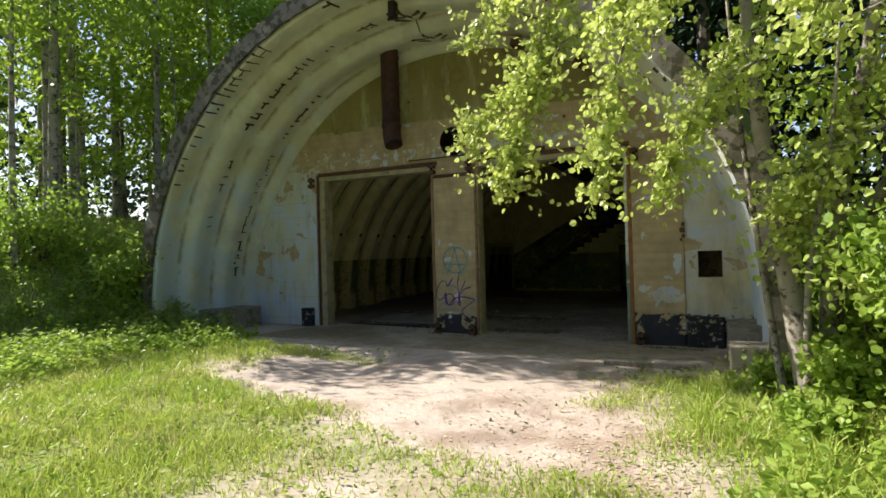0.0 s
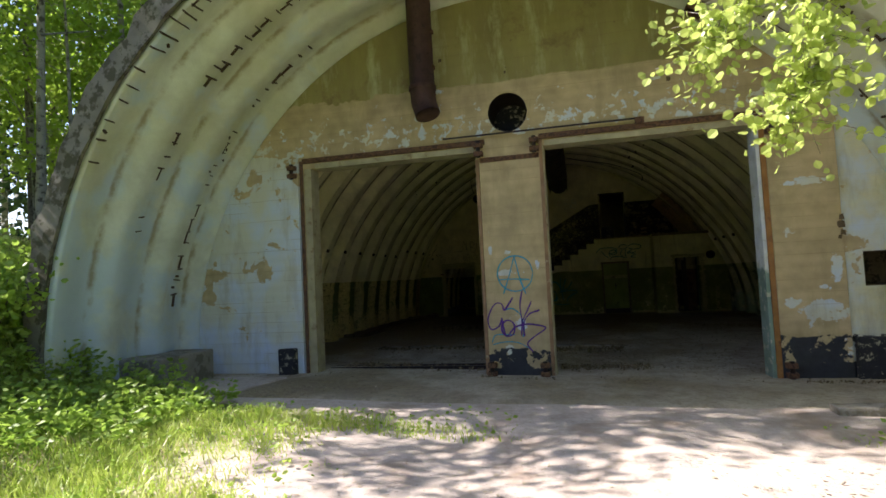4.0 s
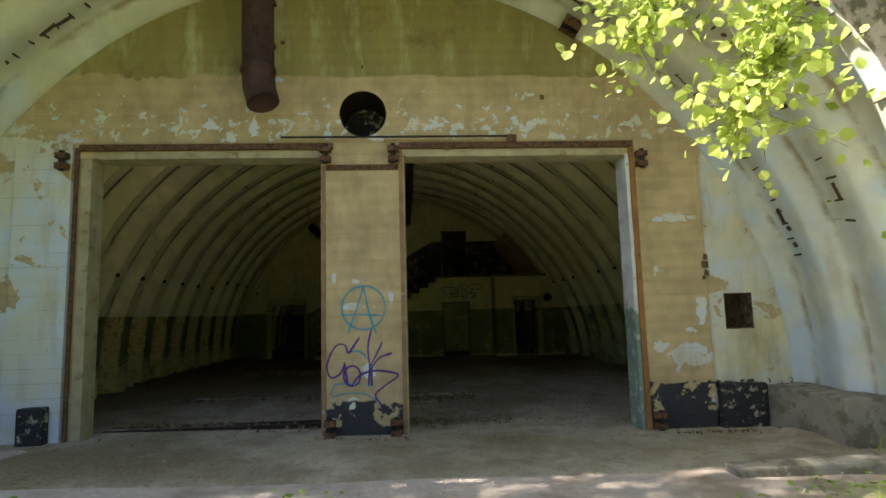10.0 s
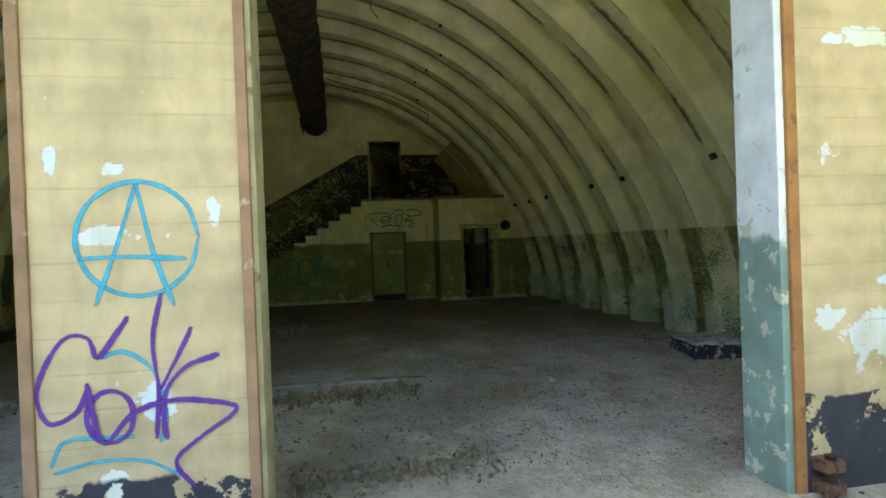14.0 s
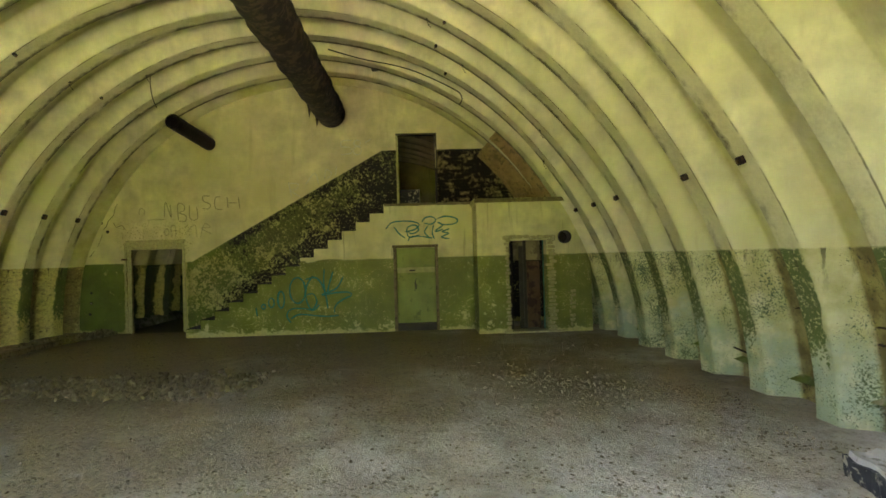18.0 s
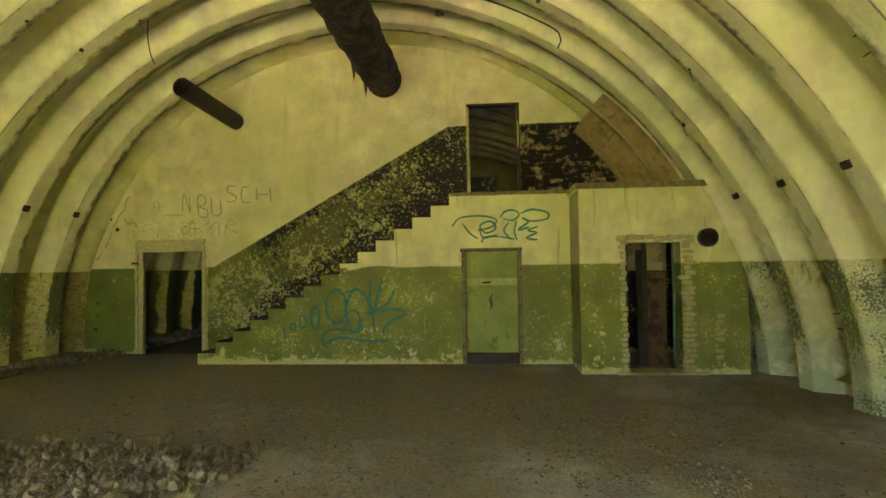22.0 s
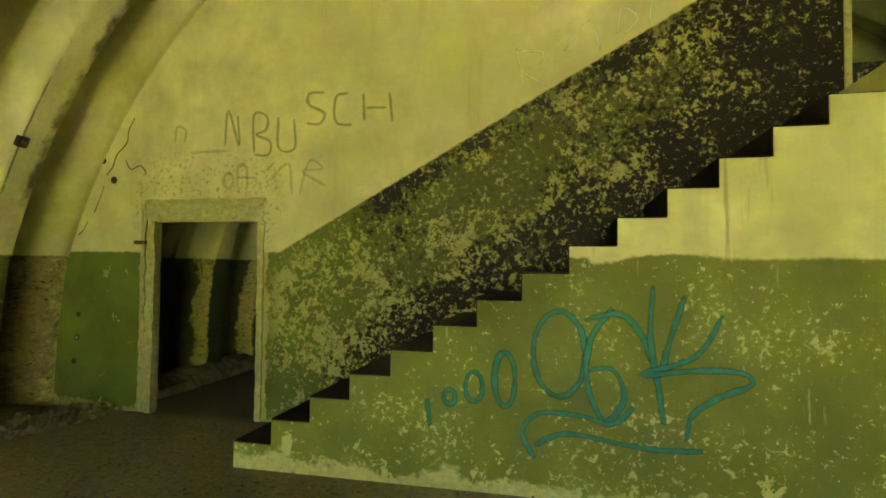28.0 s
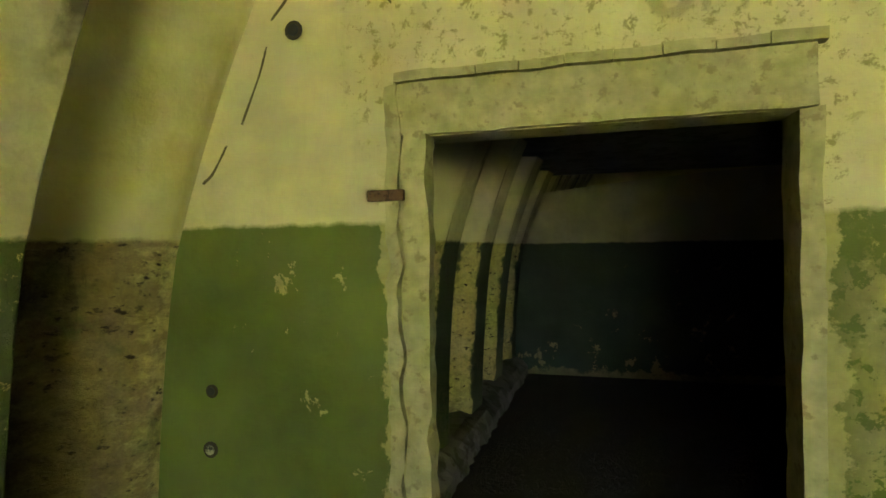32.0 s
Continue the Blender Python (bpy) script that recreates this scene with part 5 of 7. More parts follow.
def paint_mat(name, col, cover=1.0):
    """Thin paint: dense along the middle of a stroke, misty and broken at its edges."""
    m = Mat(name, 0.6)
    m.colour(m.tint(col, m.noise(14, 5), 0.3, 0.7))
    at = m.t.nodes.new("ShaderNodeAttribute")
    at.attribute_name = "cover"
    grain = m.math("ADD", m.math("MULTIPLY", m.noise(60, 5, 0.7), 0.7), m.math("MULTIPLY", m.noise(7, 4, 0.6, seed=3), 0.8))
    k = m.step(m.math("ADD", at.outputs["Fac"], m.math("SUBTRACT", grain, 0.75)), 0.22, 0.62)
    clear = m.t.nodes.new("ShaderNodeBsdfTransparent")
    mx = m.t.nodes.new("ShaderNodeMixShader")
    m.t.links.new(m.math("MULTIPLY", k, cover), mx.inputs[0])
    m.t.links.new(clear.outputs[0], mx.inputs[1])
    m.t.links.new(m.b.outputs[0], mx.inputs[2])
    m.t.links.new(mx.outputs[0], m.t.nodes["Material Output"].inputs[0])
    return m.m


class Tag:
    def __init__(self, name, label, mat, y, width):
        self.ob, self.mat, self.y, self.w = thing(name, label, "graffiti", "wall writing"), mat, y, width
        self.layer = 0


def loop(cx, cz, rx, rz):
    return [(cx + rx * math.cos(2 * math.pi * k / 10), cz + rz * math.sin(2 * math.pi * k / 10)) for k in range(11)]


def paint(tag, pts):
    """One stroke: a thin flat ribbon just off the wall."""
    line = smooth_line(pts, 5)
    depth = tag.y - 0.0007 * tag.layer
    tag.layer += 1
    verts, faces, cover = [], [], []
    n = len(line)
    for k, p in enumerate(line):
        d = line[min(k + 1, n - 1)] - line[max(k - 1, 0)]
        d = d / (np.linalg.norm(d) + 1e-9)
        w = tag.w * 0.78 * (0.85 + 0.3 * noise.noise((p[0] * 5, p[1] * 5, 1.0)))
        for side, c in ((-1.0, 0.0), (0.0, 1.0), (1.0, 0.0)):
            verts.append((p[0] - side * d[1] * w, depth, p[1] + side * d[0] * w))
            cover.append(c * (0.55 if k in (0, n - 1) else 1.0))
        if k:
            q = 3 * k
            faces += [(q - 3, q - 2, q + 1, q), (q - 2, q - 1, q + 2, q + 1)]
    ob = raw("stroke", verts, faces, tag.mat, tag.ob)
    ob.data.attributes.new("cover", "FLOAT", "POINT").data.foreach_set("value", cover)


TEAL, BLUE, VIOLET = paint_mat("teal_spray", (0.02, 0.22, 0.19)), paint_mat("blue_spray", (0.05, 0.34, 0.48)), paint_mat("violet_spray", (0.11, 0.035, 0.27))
FAINT = paint_mat("faint_line", (0.22, 0.19, 0.09), 0.24)
CHAR, CHALK = paint_mat("charcoal_line", (0.20, 0.17, 0.08), 0.42), paint_mat("chalk_line", (0.88, 0.85, 0.66), 0.9)
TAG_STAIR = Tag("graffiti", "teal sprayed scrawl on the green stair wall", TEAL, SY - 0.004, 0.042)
TAG_LANDING = Tag("graffiti", "teal sprayed tag on the cream landing wall", TEAL, SY - 0.004, 0.034)
TAG_A = Tag("graffiti", "blue sprayed letter A in a circle on the gate pillar", BLUE, -0.005, 0.026)
TAG_PILLAR = Tag("graffiti", "violet sprayed scrawl on the gate pillar", VIOLET, -0.0065, 0.030)
TAG_PILLAR_LOW = Tag("graffiti", "blue sprayed shadow strokes under the violet scrawl", BLUE, -0.0045, 0.022)
SCRAWL = Tag("charcoal_writing", "faint charcoal letters on the cream back wall", CHAR, HALL_END - 0.004, 0.034)
SMUDGE = Tag("charcoal_writing", "very faint rubbed charcoal letters above the doorway", FAINT, HALL_END - 0.004, 0.040)
SCRATCH = Tag("chalk_writing", "faint scratched number and letters above the stairs", CHALK, HALL_END - 0.004, 0.017)
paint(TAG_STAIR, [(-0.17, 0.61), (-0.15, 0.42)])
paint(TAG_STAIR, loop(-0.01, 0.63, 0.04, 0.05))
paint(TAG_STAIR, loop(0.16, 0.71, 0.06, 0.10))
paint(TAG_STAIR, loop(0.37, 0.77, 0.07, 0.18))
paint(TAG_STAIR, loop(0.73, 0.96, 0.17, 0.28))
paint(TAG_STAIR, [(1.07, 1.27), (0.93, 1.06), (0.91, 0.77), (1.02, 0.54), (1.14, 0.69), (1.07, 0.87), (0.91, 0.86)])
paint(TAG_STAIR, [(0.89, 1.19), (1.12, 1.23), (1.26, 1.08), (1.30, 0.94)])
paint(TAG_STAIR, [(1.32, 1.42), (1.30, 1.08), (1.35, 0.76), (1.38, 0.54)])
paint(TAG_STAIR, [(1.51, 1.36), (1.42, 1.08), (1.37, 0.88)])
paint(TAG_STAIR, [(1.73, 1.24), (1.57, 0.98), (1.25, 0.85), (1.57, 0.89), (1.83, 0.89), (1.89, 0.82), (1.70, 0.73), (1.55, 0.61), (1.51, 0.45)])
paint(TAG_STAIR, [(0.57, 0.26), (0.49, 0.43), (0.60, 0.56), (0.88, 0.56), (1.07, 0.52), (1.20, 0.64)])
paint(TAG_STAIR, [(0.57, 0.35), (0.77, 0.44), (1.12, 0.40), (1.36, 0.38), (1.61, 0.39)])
paint(TAG_LANDING, [(2.68, 2.25), (2.83, 2.39), (3.20, 2.41), (3.41, 2.34), (3.31, 2.22), (3.10, 2.18)])
paint(TAG_LANDING, [(2.86, 2.29), (2.97, 2.14), (3.10, 2.04)])
paint(TAG_LANDING, [(3.13, 2.22), (3.25, 2.13), (3.40, 2.21), (3.32, 2.32), (3.15, 2.26), (3.19, 2.06), (3.43, 2.10)])
paint(TAG_LANDING, [(3.47, 2.38), (3.56, 2.48), (3.71, 2.49), (3.78, 2.41), (3.67, 2.33), (3.52, 2.36)])
paint(TAG_LANDING, [(3.80, 2.44), (4.00, 2.50), (4.24, 2.44), (4.22, 2.34), (3.97, 2.31), (3.82, 2.37)])
paint(TAG_LANDING, [(3.62, 2.31), (3.53, 2.17), (3.61, 2.05)])
paint(TAG_LANDING, [(3.73, 2.32), (3.70, 2.14), (3.74, 2.00)])
paint(TAG_LANDING, [(3.94, 2.30), (3.76, 2.17), (3.94, 2.21)])
paint(TAG_LANDING, [(4.08, 2.22), (3.92, 2.16), (4.06, 2.12), (3.90, 2.04), (4.08, 2.00)])
paint(TAG_LANDING, [(3.16, 1.97), (3.22, 2.06), (3.43, 2.07), (3.70, 2.02)])
paint(TAG_A, loop(0.99, 1.58, 0.29, 0.29))
paint(TAG_A, [(0.78, 1.25), (0.88, 1.52), (0.99, 1.86)])
paint(TAG_A, [(0.99, 1.86), (1.06, 1.51), (1.15, 1.23)])
paint(TAG_A, [(0.71, 1.49), (0.96, 1.49), (1.22, 1.47)])
paint(TAG_PILLAR, [(0.93, 1.19), (0.86, 1.09), (0.78, 0.99), (0.74, 1.09), (0.64, 1.10), (0.55, 0.98), (0.50, 0.82), (0.55, 0.68), (0.67, 0.72), (0.73, 0.83)])
paint(TAG_PILLAR, loop(0.83, 0.69, 0.11, 0.13))
paint(TAG_PILLAR, [(1.09, 1.30), (1.04, 1.06), (1.06, 0.80), (1.04, 0.56)])
paint(TAG_PILLAR, [(1.23, 1.12), (1.15, 0.96), (1.07, 0.81)])
paint(TAG_PILLAR, [(1.36, 0.97), (1.20, 0.92), (1.10, 0.81), (1.08, 0.68), (1.09, 0.55)])
paint(TAG_PILLAR, [(0.73, 0.87), (0.75, 0.72), (0.80, 0.56), (0.94, 0.70), (1.14, 0.75), (1.39, 0.71), (1.42, 0.66), (1.24, 0.54), (1.13, 0.43), (1.22, 0.29)])
paint(TAG_PILLAR_LOW, [(0.79, 0.99), (0.91, 1.01), (1.04, 0.90), (1.09, 0.68), (1.06, 0.54)])
paint(TAG_PILLAR_LOW, [(0.55, 0.46), (0.61, 0.58), (0.76, 0.59), (0.94, 0.58)])
paint(TAG_PILLAR_LOW, [(0.56, 0.43), (0.77, 0.47), (0.99, 0.45), (1.15, 0.36)])
paint(SCRAWL, [(-2.61, 2.72), (-2.58, 3.08), (-2.45, 2.72), (-2.47, 3.02)])
paint(SCRAWL, [(-2.28, 2.63), (-2.29, 3.02), (-2.15, 3.00), (-2.15, 2.87), (-2.26, 2.82), (-2.11, 2.75), (-2.12, 2.62), (-2.28, 2.62)])
paint(SCRAWL, [(-2.02, 2.99), (-2.01, 2.68), (-1.84, 2.67), (-1.85, 2.96)])
paint(SCRAWL, [(-1.53, 3.20), (-1.69, 3.20), (-1.69, 3.09), (-1.53, 3.00), (-1.58, 2.90), (-1.72, 2.91)])
paint(SCRAWL, [(-1.28, 3.18), (-1.41, 3.15), (-1.41, 2.91), (-1.24, 2.87)])
paint(SCRAWL, [(-1.13, 3.17), (-1.12, 2.91)])
paint(SCRAWL, [(-1.10, 3.03), (-0.90, 3.02)])
paint(SCRAWL, [(-0.87, 3.17), (-0.84, 2.88)])
paint(SMUDGE, [(-3.19, 2.79), (-3.17, 2.94), (-3.07, 2.90), (-3.08, 2.78)])
paint(SMUDGE, [(-3.00, 2.67), (-2.57, 2.67)])
paint(SMUDGE, loop(-2.56, 2.37, 0.055, 0.075))
paint(SMUDGE, [(-2.46, 2.40), (-2.24, 2.39)])
paint(SMUDGE, [(-2.46, 2.29), (-2.45, 2.51), (-2.36, 2.49), (-2.35, 2.28)])
paint(SMUDGE, [(-2.10, 2.36), (-1.90, 2.52), (-1.86, 2.22)])
paint(SMUDGE, [(-1.78, 2.21), (-1.68, 2.54), (-1.54, 2.46), (-1.75, 2.44), (-1.50, 2.29)])
paint(SCRATCH, [(1.85, 4.46), (1.63, 4.45), (1.60, 4.32), (1.80, 4.29), (1.83, 4.16), (1.58, 4.12)])
paint(SCRATCH, loop(1.98, 4.39, 0.08, 0.07))
paint(SCRATCH, loop(1.98, 4.21, 0.10, 0.10))
paint(SCRATCH, [(2.15, 4.38), (2.33, 4.50)])
paint(SCRATCH, [(0.32, 3.49), (0.39, 3.13)])
paint(SCRATCH, [(0.34, 3.46), (0.55, 3.44), (0.50, 3.31), (0.36, 3.29), (0.59, 3.13)])
paint(SCRATCH, [(0.73, 3.43), (0.95, 3.69), (1.04, 3.42)])
paint(SCRATCH, [(1.18, 3.55), (1.22, 3.77), (1.35, 3.67), (1.24, 3.54)])
paint(SCRATCH, [(1.44, 3.62), (1.47, 3.84)])

CRACK = Tag("wall_crack", "jagged crack through the plaster beside the doorway", paint_mat("crack_line", (0.14, 0.11, 0.05), 0.9), HALL_END - 0.0035, 0.016)
for pts in ([(-3.69, 3.06), (-3.76, 2.93), (-3.78, 2.80), (-3.90, 2.68), (-3.95, 2.55), (-4.03, 2.46)], [(-4.05, 2.36), (-4.09, 2.24), (-4.17, 2.06)], [(-4.24, 1.98), (-4.31, 1.87), (-4.36, 1.83)], [(-3.79, 2.62), (-3.72, 2.52), (-3.60, 2.55), (-3.52, 2.46)]):
    paint(CRACK, pts)

# ---- the hall floor: slab, rubble, grit ----
slab = thing("concrete_block", "low tarred concrete block with pale broken top on the hall floor", "block")


def rough_block(hx, hy, z0, z1, amp, at, turn):
    """A broken-edged slab cut into small faces and worn uneven."""
    bm = one_box(-hx, hx, -hy, hy, z0, z1)
    for axis, h in ((0, hx), (1, hy)):
        for k in range(1, 10):
            co, no = Vector((0, 0, 0)), Vector((0, 0, 0))
            co[axis], no[axis] = -h + 2 * h * k / 10, 1.0
            bmesh.ops.bisect_plane(bm, geom=bm.verts[:] + bm.edges[:] + bm.faces[:], plane_co=co, plane_no=no)
    for v in bm.verts:
        q = v.co * 5
        v.co += Vector((noise.noise(q), noise.noise(q + Vector((7, 0, 0))), 0.5 * noise.noise(q * 1.3 + Vector((0, 5, 0))))) * amp
    bmesh.ops.transform(bm, matrix=pose(*at, 0, 0, turn), verts=bm.verts)
    return bm


SLAB_AT = (6.80, 3.66, floor_z(6.80, 3.66))
part("block", rough_block(0.37, 0.37, -0.06, 0.165, 0.05, SLAB_AT, -9), M_TAR, slab)
part("worn_top", rough_block(0.35, 0.35, 0.12, 0.205, 0.06, SLAB_AT, -9), simple("worn_concrete", (0.46, 0.44, 0.39), 0.9, scale=7, bump=0.9, fine=22, rust=(0.20, 0.185, 0.15), amount=0.54), slab, "pale broken concrete top")

ico = [(0, 0, 1), (0.894, 0, 0.447), (0.276, 0.851, 0.447), (-0.724, 0.526, 0.447), (-0.724, -0.526, 0.447), (0.276, -0.851, 0.447), (0.724, 0.526, -0.447), (-0.276, 0.851, -0.447), (-0.894, 0, -0.447), (-0.276, -0.851, -0.447), (0.724, -0.526, -0.447), (0, 0, -1)]
tri = [(0, 1, 2), (0, 2, 3), (0, 3, 4), (0, 4, 5), (0, 5, 1), (1, 6, 2), (2, 7, 3), (3, 8, 4), (4, 9, 5), (5, 10, 1), (6, 7, 2), (7, 8, 3), (8, 9, 4), (9, 10, 5), (10, 6, 1), (11, 7, 6), (11, 8, 7), (11, 9, 8), (11, 10, 9), (11, 6, 10)]


def stones(spots):
    """Broken stones: spots are x, y, z, size."""
    verts, faces = [], []
    for x, y, z, s in spots:
        m = Euler((random.uniform(0, 6), random.uniform(0, 6), random.uniform(0, 6))).to_matrix() @ Matrix.Diagonal((random.uniform(0.7, 1.3), random.uniform(0.6, 1.0), random.uniform(0.4, 0.8)))
        n = len(verts)
        for v in ico:
            p = m @ (Vector(v) * random.uniform(0.75, 1.1)) * s
            verts.append((x + p.x, y + p.y, z + p.z))
        faces += [tuple(n + k for k in t) for t in tri]
    return verts, faces


def heap_line(p, q, width, n, smin, smax, rise=0.05):
    out = []
    for _ in range(n):
        t, o = random.random(), random.gauss(0, 0.4)
        x, y = p[0] + (q[0] - p[0]) * t, p[1] + (q[1] - p[1]) * t + o * width
        s = smin + (smax - smin) * random.random() ** 3
        out.append((x, y, floor_z(x, y) + s * 0.3 + rise * max(0, 1 - abs(o)) * random.random(), s))
    return out


M_CHIP = Mat("floor_chips", 0.9)
cc = M_CHIP.mix(M_CHIP.island(), (0.12, 0.094, 0.058), (0.215, 0.172, 0.108))
M_CHIP.colour(cc)
M_CHIP = M_CHIP.m
M_RUBBLE = Mat("rubble_earth", 0.95)
M_RUBBLE.colour(M_RUBBLE.mix(M_RUBBLE.island(), (0.09, 0.07, 0.04), (0.25, 0.20, 0.12)))
M_RUBBLE = M_RUBBLE.m
spots = heap_line((-2.6, 7.7), (1.3, 7.6), 0.75, 2200, 0.010, 0.060, 0.07) + heap_line((-0.4, 7.2), (1.0, 7.1), 0.4, 700, 0.010, 0.05, 0.05)
tagged(raw("rubble_heap", *stones(spots), M_RUBBLE), "low heap of broken plaster and stones across the hall floor", "rubble", kind="stuff")
spots = heap_line((0.6, 2.75), (2.8, 2.95), 0.38, 700, 0.012, 0.05) + heap_line((-2.6, 3.1), (0.6, 3.2), 0.25, 250, 0.012, 0.05)
spots += heap_line((4.6, 7.4), (6.9, 5.9), 0.9, 900, 0.006, 0.020, 0.005) + heap_line((6.4, 4.9), (7.1, 4.4), 0.4, 120, 0.006, 0.022, 0.005)
spots += heap_line((-2.4, 0.9), (0.35, 0.6), 0.30, 900, 0.006, 0.040, 0.035) + heap_line((1.6, 0.75), (3.1, 0.95), 0.35, 1000, 0.006, 0.032, 0.02) + heap_line((3.0, 0.9), (4.6, 0.75), 0.25, 200, 0.005, 0.016, 0.004)
spots += heap_line((5.0, -0.35), (6.1, -0.4), 0.15, 120, 0.008, 0.028, 0.01) + heap_line((0.3, -0.25), (1.6, -0.3), 0.1, 40, 0.01, 0.04, 0.01)
tagged(raw("rubble_strip", *stones(spots), M_RUBBLE), "strips of crumbled plaster and grit on the floor", "rubble", kind="stuff")
spots = heap_line((-4.35, 11.2), (-3.75, 13.4), 0.3, 1500, 0.010, 0.055, 0.16) + heap_line((-4.6, 9.0), (-4.3, 11.6), 0.25, 600, 0.010, 0.05, 0.12)
tagged(raw("rubble_bank", *stones(spots), M_RUBBLE), "bank of rubble along the vault foot", "rubble", kind="stuff")
spots = []
for _ in range(5500):
    y = random.uniform(-0.5, 13.3) if random.random() < 0.6 else random.uniform(0.5, 7.5)
    x = random.uniform(-4.2, 6.9)
    spots.append((x, y, floor_z(x, y) + 0.002, 0.005 + 0.018 * random.random() ** 4))
tagged(raw("floor_grit", *stones(spots), M_CHIP), "scattered grit and plaster chips on the floor", "grit", kind="stuff")
M_PALE = simple("pale_chip", (0.42, 0.39, 0.30), 0.9)
spots = [(random.uniform(-2.5, 6.5), random.uniform(-0.3, 11.5), 0.006, random.uniform(0.004, 0.009)) for _ in range(90)] + [(4.30, 2.95, 0.01, 0.055), (5.0, 3.0, 0.01, 0.035), (6.0, 3.05, 0.01, 0.04), (0.5, 4.0, 0.02, 0.06)]
spots = [(x, y, z + floor_z(x, y), r) for x, y, z, r in spots]
tagged(raw("plaster_chips", *stones(spots), M_PALE), "pale chips of fallen plaster on the floor", "debris", kind="stuff")
tile = thing("tile_piece", "pale square piece of tile lying on the floor", "tile")
bm = one_box(-0.055, 0.055, -0.05, 0.05, -0.008, 0.012, bevel=0.004)
bmesh.ops.transform(bm, matrix=pose(5.67, 3.59, 0.008 + floor_z(5.67, 3.59), 3, 2, 12), verts=bm.verts)
part("slip", bm, M_PALE, tile)
M_PIT = simple("raw_pit", (0.13, 0.095, 0.055), 0.9, scale=20)
for gx, gz, gs in ((5.735, 2.16, 0.045), (5.715, 2.06, 0.06), (5.73, 1.93, 0.05), (5.70, 1.86, 0.03), (3.55, 4.5, 0.04), (1.0, 4.95, 0.03), (-0.1, 5.3, 0.035)):
    g = thing("wall_gouge", "dark broken gouge in the front wall plaster", "hole", "wall gouges")
    off = -0.046 if 4.8 < gx < 5.75 and gz < 3.9 else -0.006
    part("pit", rough_board(gx - gs * 0.6, gx + gs * 0.6, off, off + 0.03, gz - gs * 0.8, gz + gs * 0.8, 0.03, 0.022), M_PIT, g)
ledge("trim_left_kerb", -4.75, -4.05, 6.0, 13.2, 0.09, simple("earthy_concrete", (0.17, 0.135, 0.08), 0.95, scale=7, bump=0.9, fine=22, rust=(0.085, 0.065, 0.036), amount=0.5), "broken low kerb along the vault foot")
strip = ledge("trim_floor_strip", -2.6, 2.95, 3.42, 3.56, 0.022, M_CONC, "broken concrete strip across the floor", cuts=24)
track = thing("door_track", "rusted steel door track let into the gateway floor", "track")
part("rail", one_box(-2.6, 0.4, 0.52, 0.58, -0.06, 0.006, bevel=0.004), M_DARKIRON, track)
part("rail", one_box(-2.6, 0.4, 0.80, 0.85, -0.06, 0.004, bevel=0.004), M_DARKIRON, track)

# ---- iron in the vaults ----


def on_vault(a, y, r, cx=CX, cz=0.0):
    return Vector((cx + r * math.cos(a), y, cz + r * math.sin(a)))


def anchor(a, y, r=R_CREST + 0.02, s=0.038, cx=CX, cz=0.0):
    """A small square anchor plate with a dark hole."""
    t = thing("anchor_plate", "small dark square anchor plate in the vault rib", "anchor plate", "anchor plates")
    m = Matrix.Translation(on_vault(a, y, r, cx, cz)) @ Matrix.Rotation(-a + math.pi / 2, 4, "Y")
    t.matrix_basis = m
    part("plate", one_box(-s, s, -s, s, -0.03, 0.02, bevel=0.008), M_DARKIRON, t)
    part("boss", one_box(-s * 0.45, s * 0.45, -s * 0.45, s * 0.45, -0.045, -0.028), M_RUST, t)
    return t


for k in range(1, 12):
    y = 0.94 + PITCH * k - 0.25
    anchor(math.pi - (0.47 if k > 8 else 0.43), y, s=0.05 if k > 8 else 0.042)
    if k in (2, 4, 5, 7, 8, 9):
        anchor(0.43, y)
    if k in (3, 5, 6, 7, 8, 9):
        anchor(1.05 + 0.02 * (k % 3), y, s=0.024)
    if k in (5, 7, 9):
        anchor(2.2, y, s=0.024)


def bars(name, label, spec, cx, cz, mat, drift=(0, 0, 0), depth=0.012):
    """Short dark bars on the vault for rusted stirrups and cracks. spec: angle, y, radius, length, across, turn."""
    bm = bmesh.new()
    for a, y, r, ln, wd, turn in spec:
        m = Matrix.Translation(on_vault(a, y, r, cx, cz)) @ Matrix.Rotation(-a + math.pi / 2, 4, "Y") @ Matrix.Rotation(turn, 4, "Z")
        box(bm, -wd / 2, wd / 2, -ln / 2, ln / 2, -depth, depth, m=m)
    return tagged(part(name, bm, mat), label, "reinforcement", kind="stuff")


def porch_at(a, y):
    """Angle and depth on the portal vault to its centre and radius there."""
    t = (y - 0.02) / (LIP_Y - 0.02)
    r = PR + 0.17 * soft_rib((y + 0.95) / 0.94) + (LR - PR - 0.05) * t + 0.05 * max(0.0, math.cos(a)) ** 10
    return PCX + (LCX - PCX) * t, PCZ + (LCZ - PCZ) * t, r


def porch_bars(name, label, spec, mat, depth=0.012):
    bm = bmesh.new()
    for a, y, ln, wd, turn in spec:
        cx, cz, r = porch_at(a, y)
        slope = math.atan2(porch_at(a, y + 0.04)[2] - porch_at(a, y - 0.04)[2], 0.08)
        m = Matrix.Translation(on_vault(a, y, r, cx, cz)) @ Matrix.Rotation(-a + math.pi / 2, 4, "Y") @ Matrix.Rotation(slope, 4, "X") @ Matrix.Rotation(turn, 4, "Z")
        box(bm, -wd / 2, wd / 2, -ln / 2, ln / 2, -depth, depth, m=m)
    return tagged(part(name, bm, mat), label, "reinforcement", kind="stuff")


spec = []


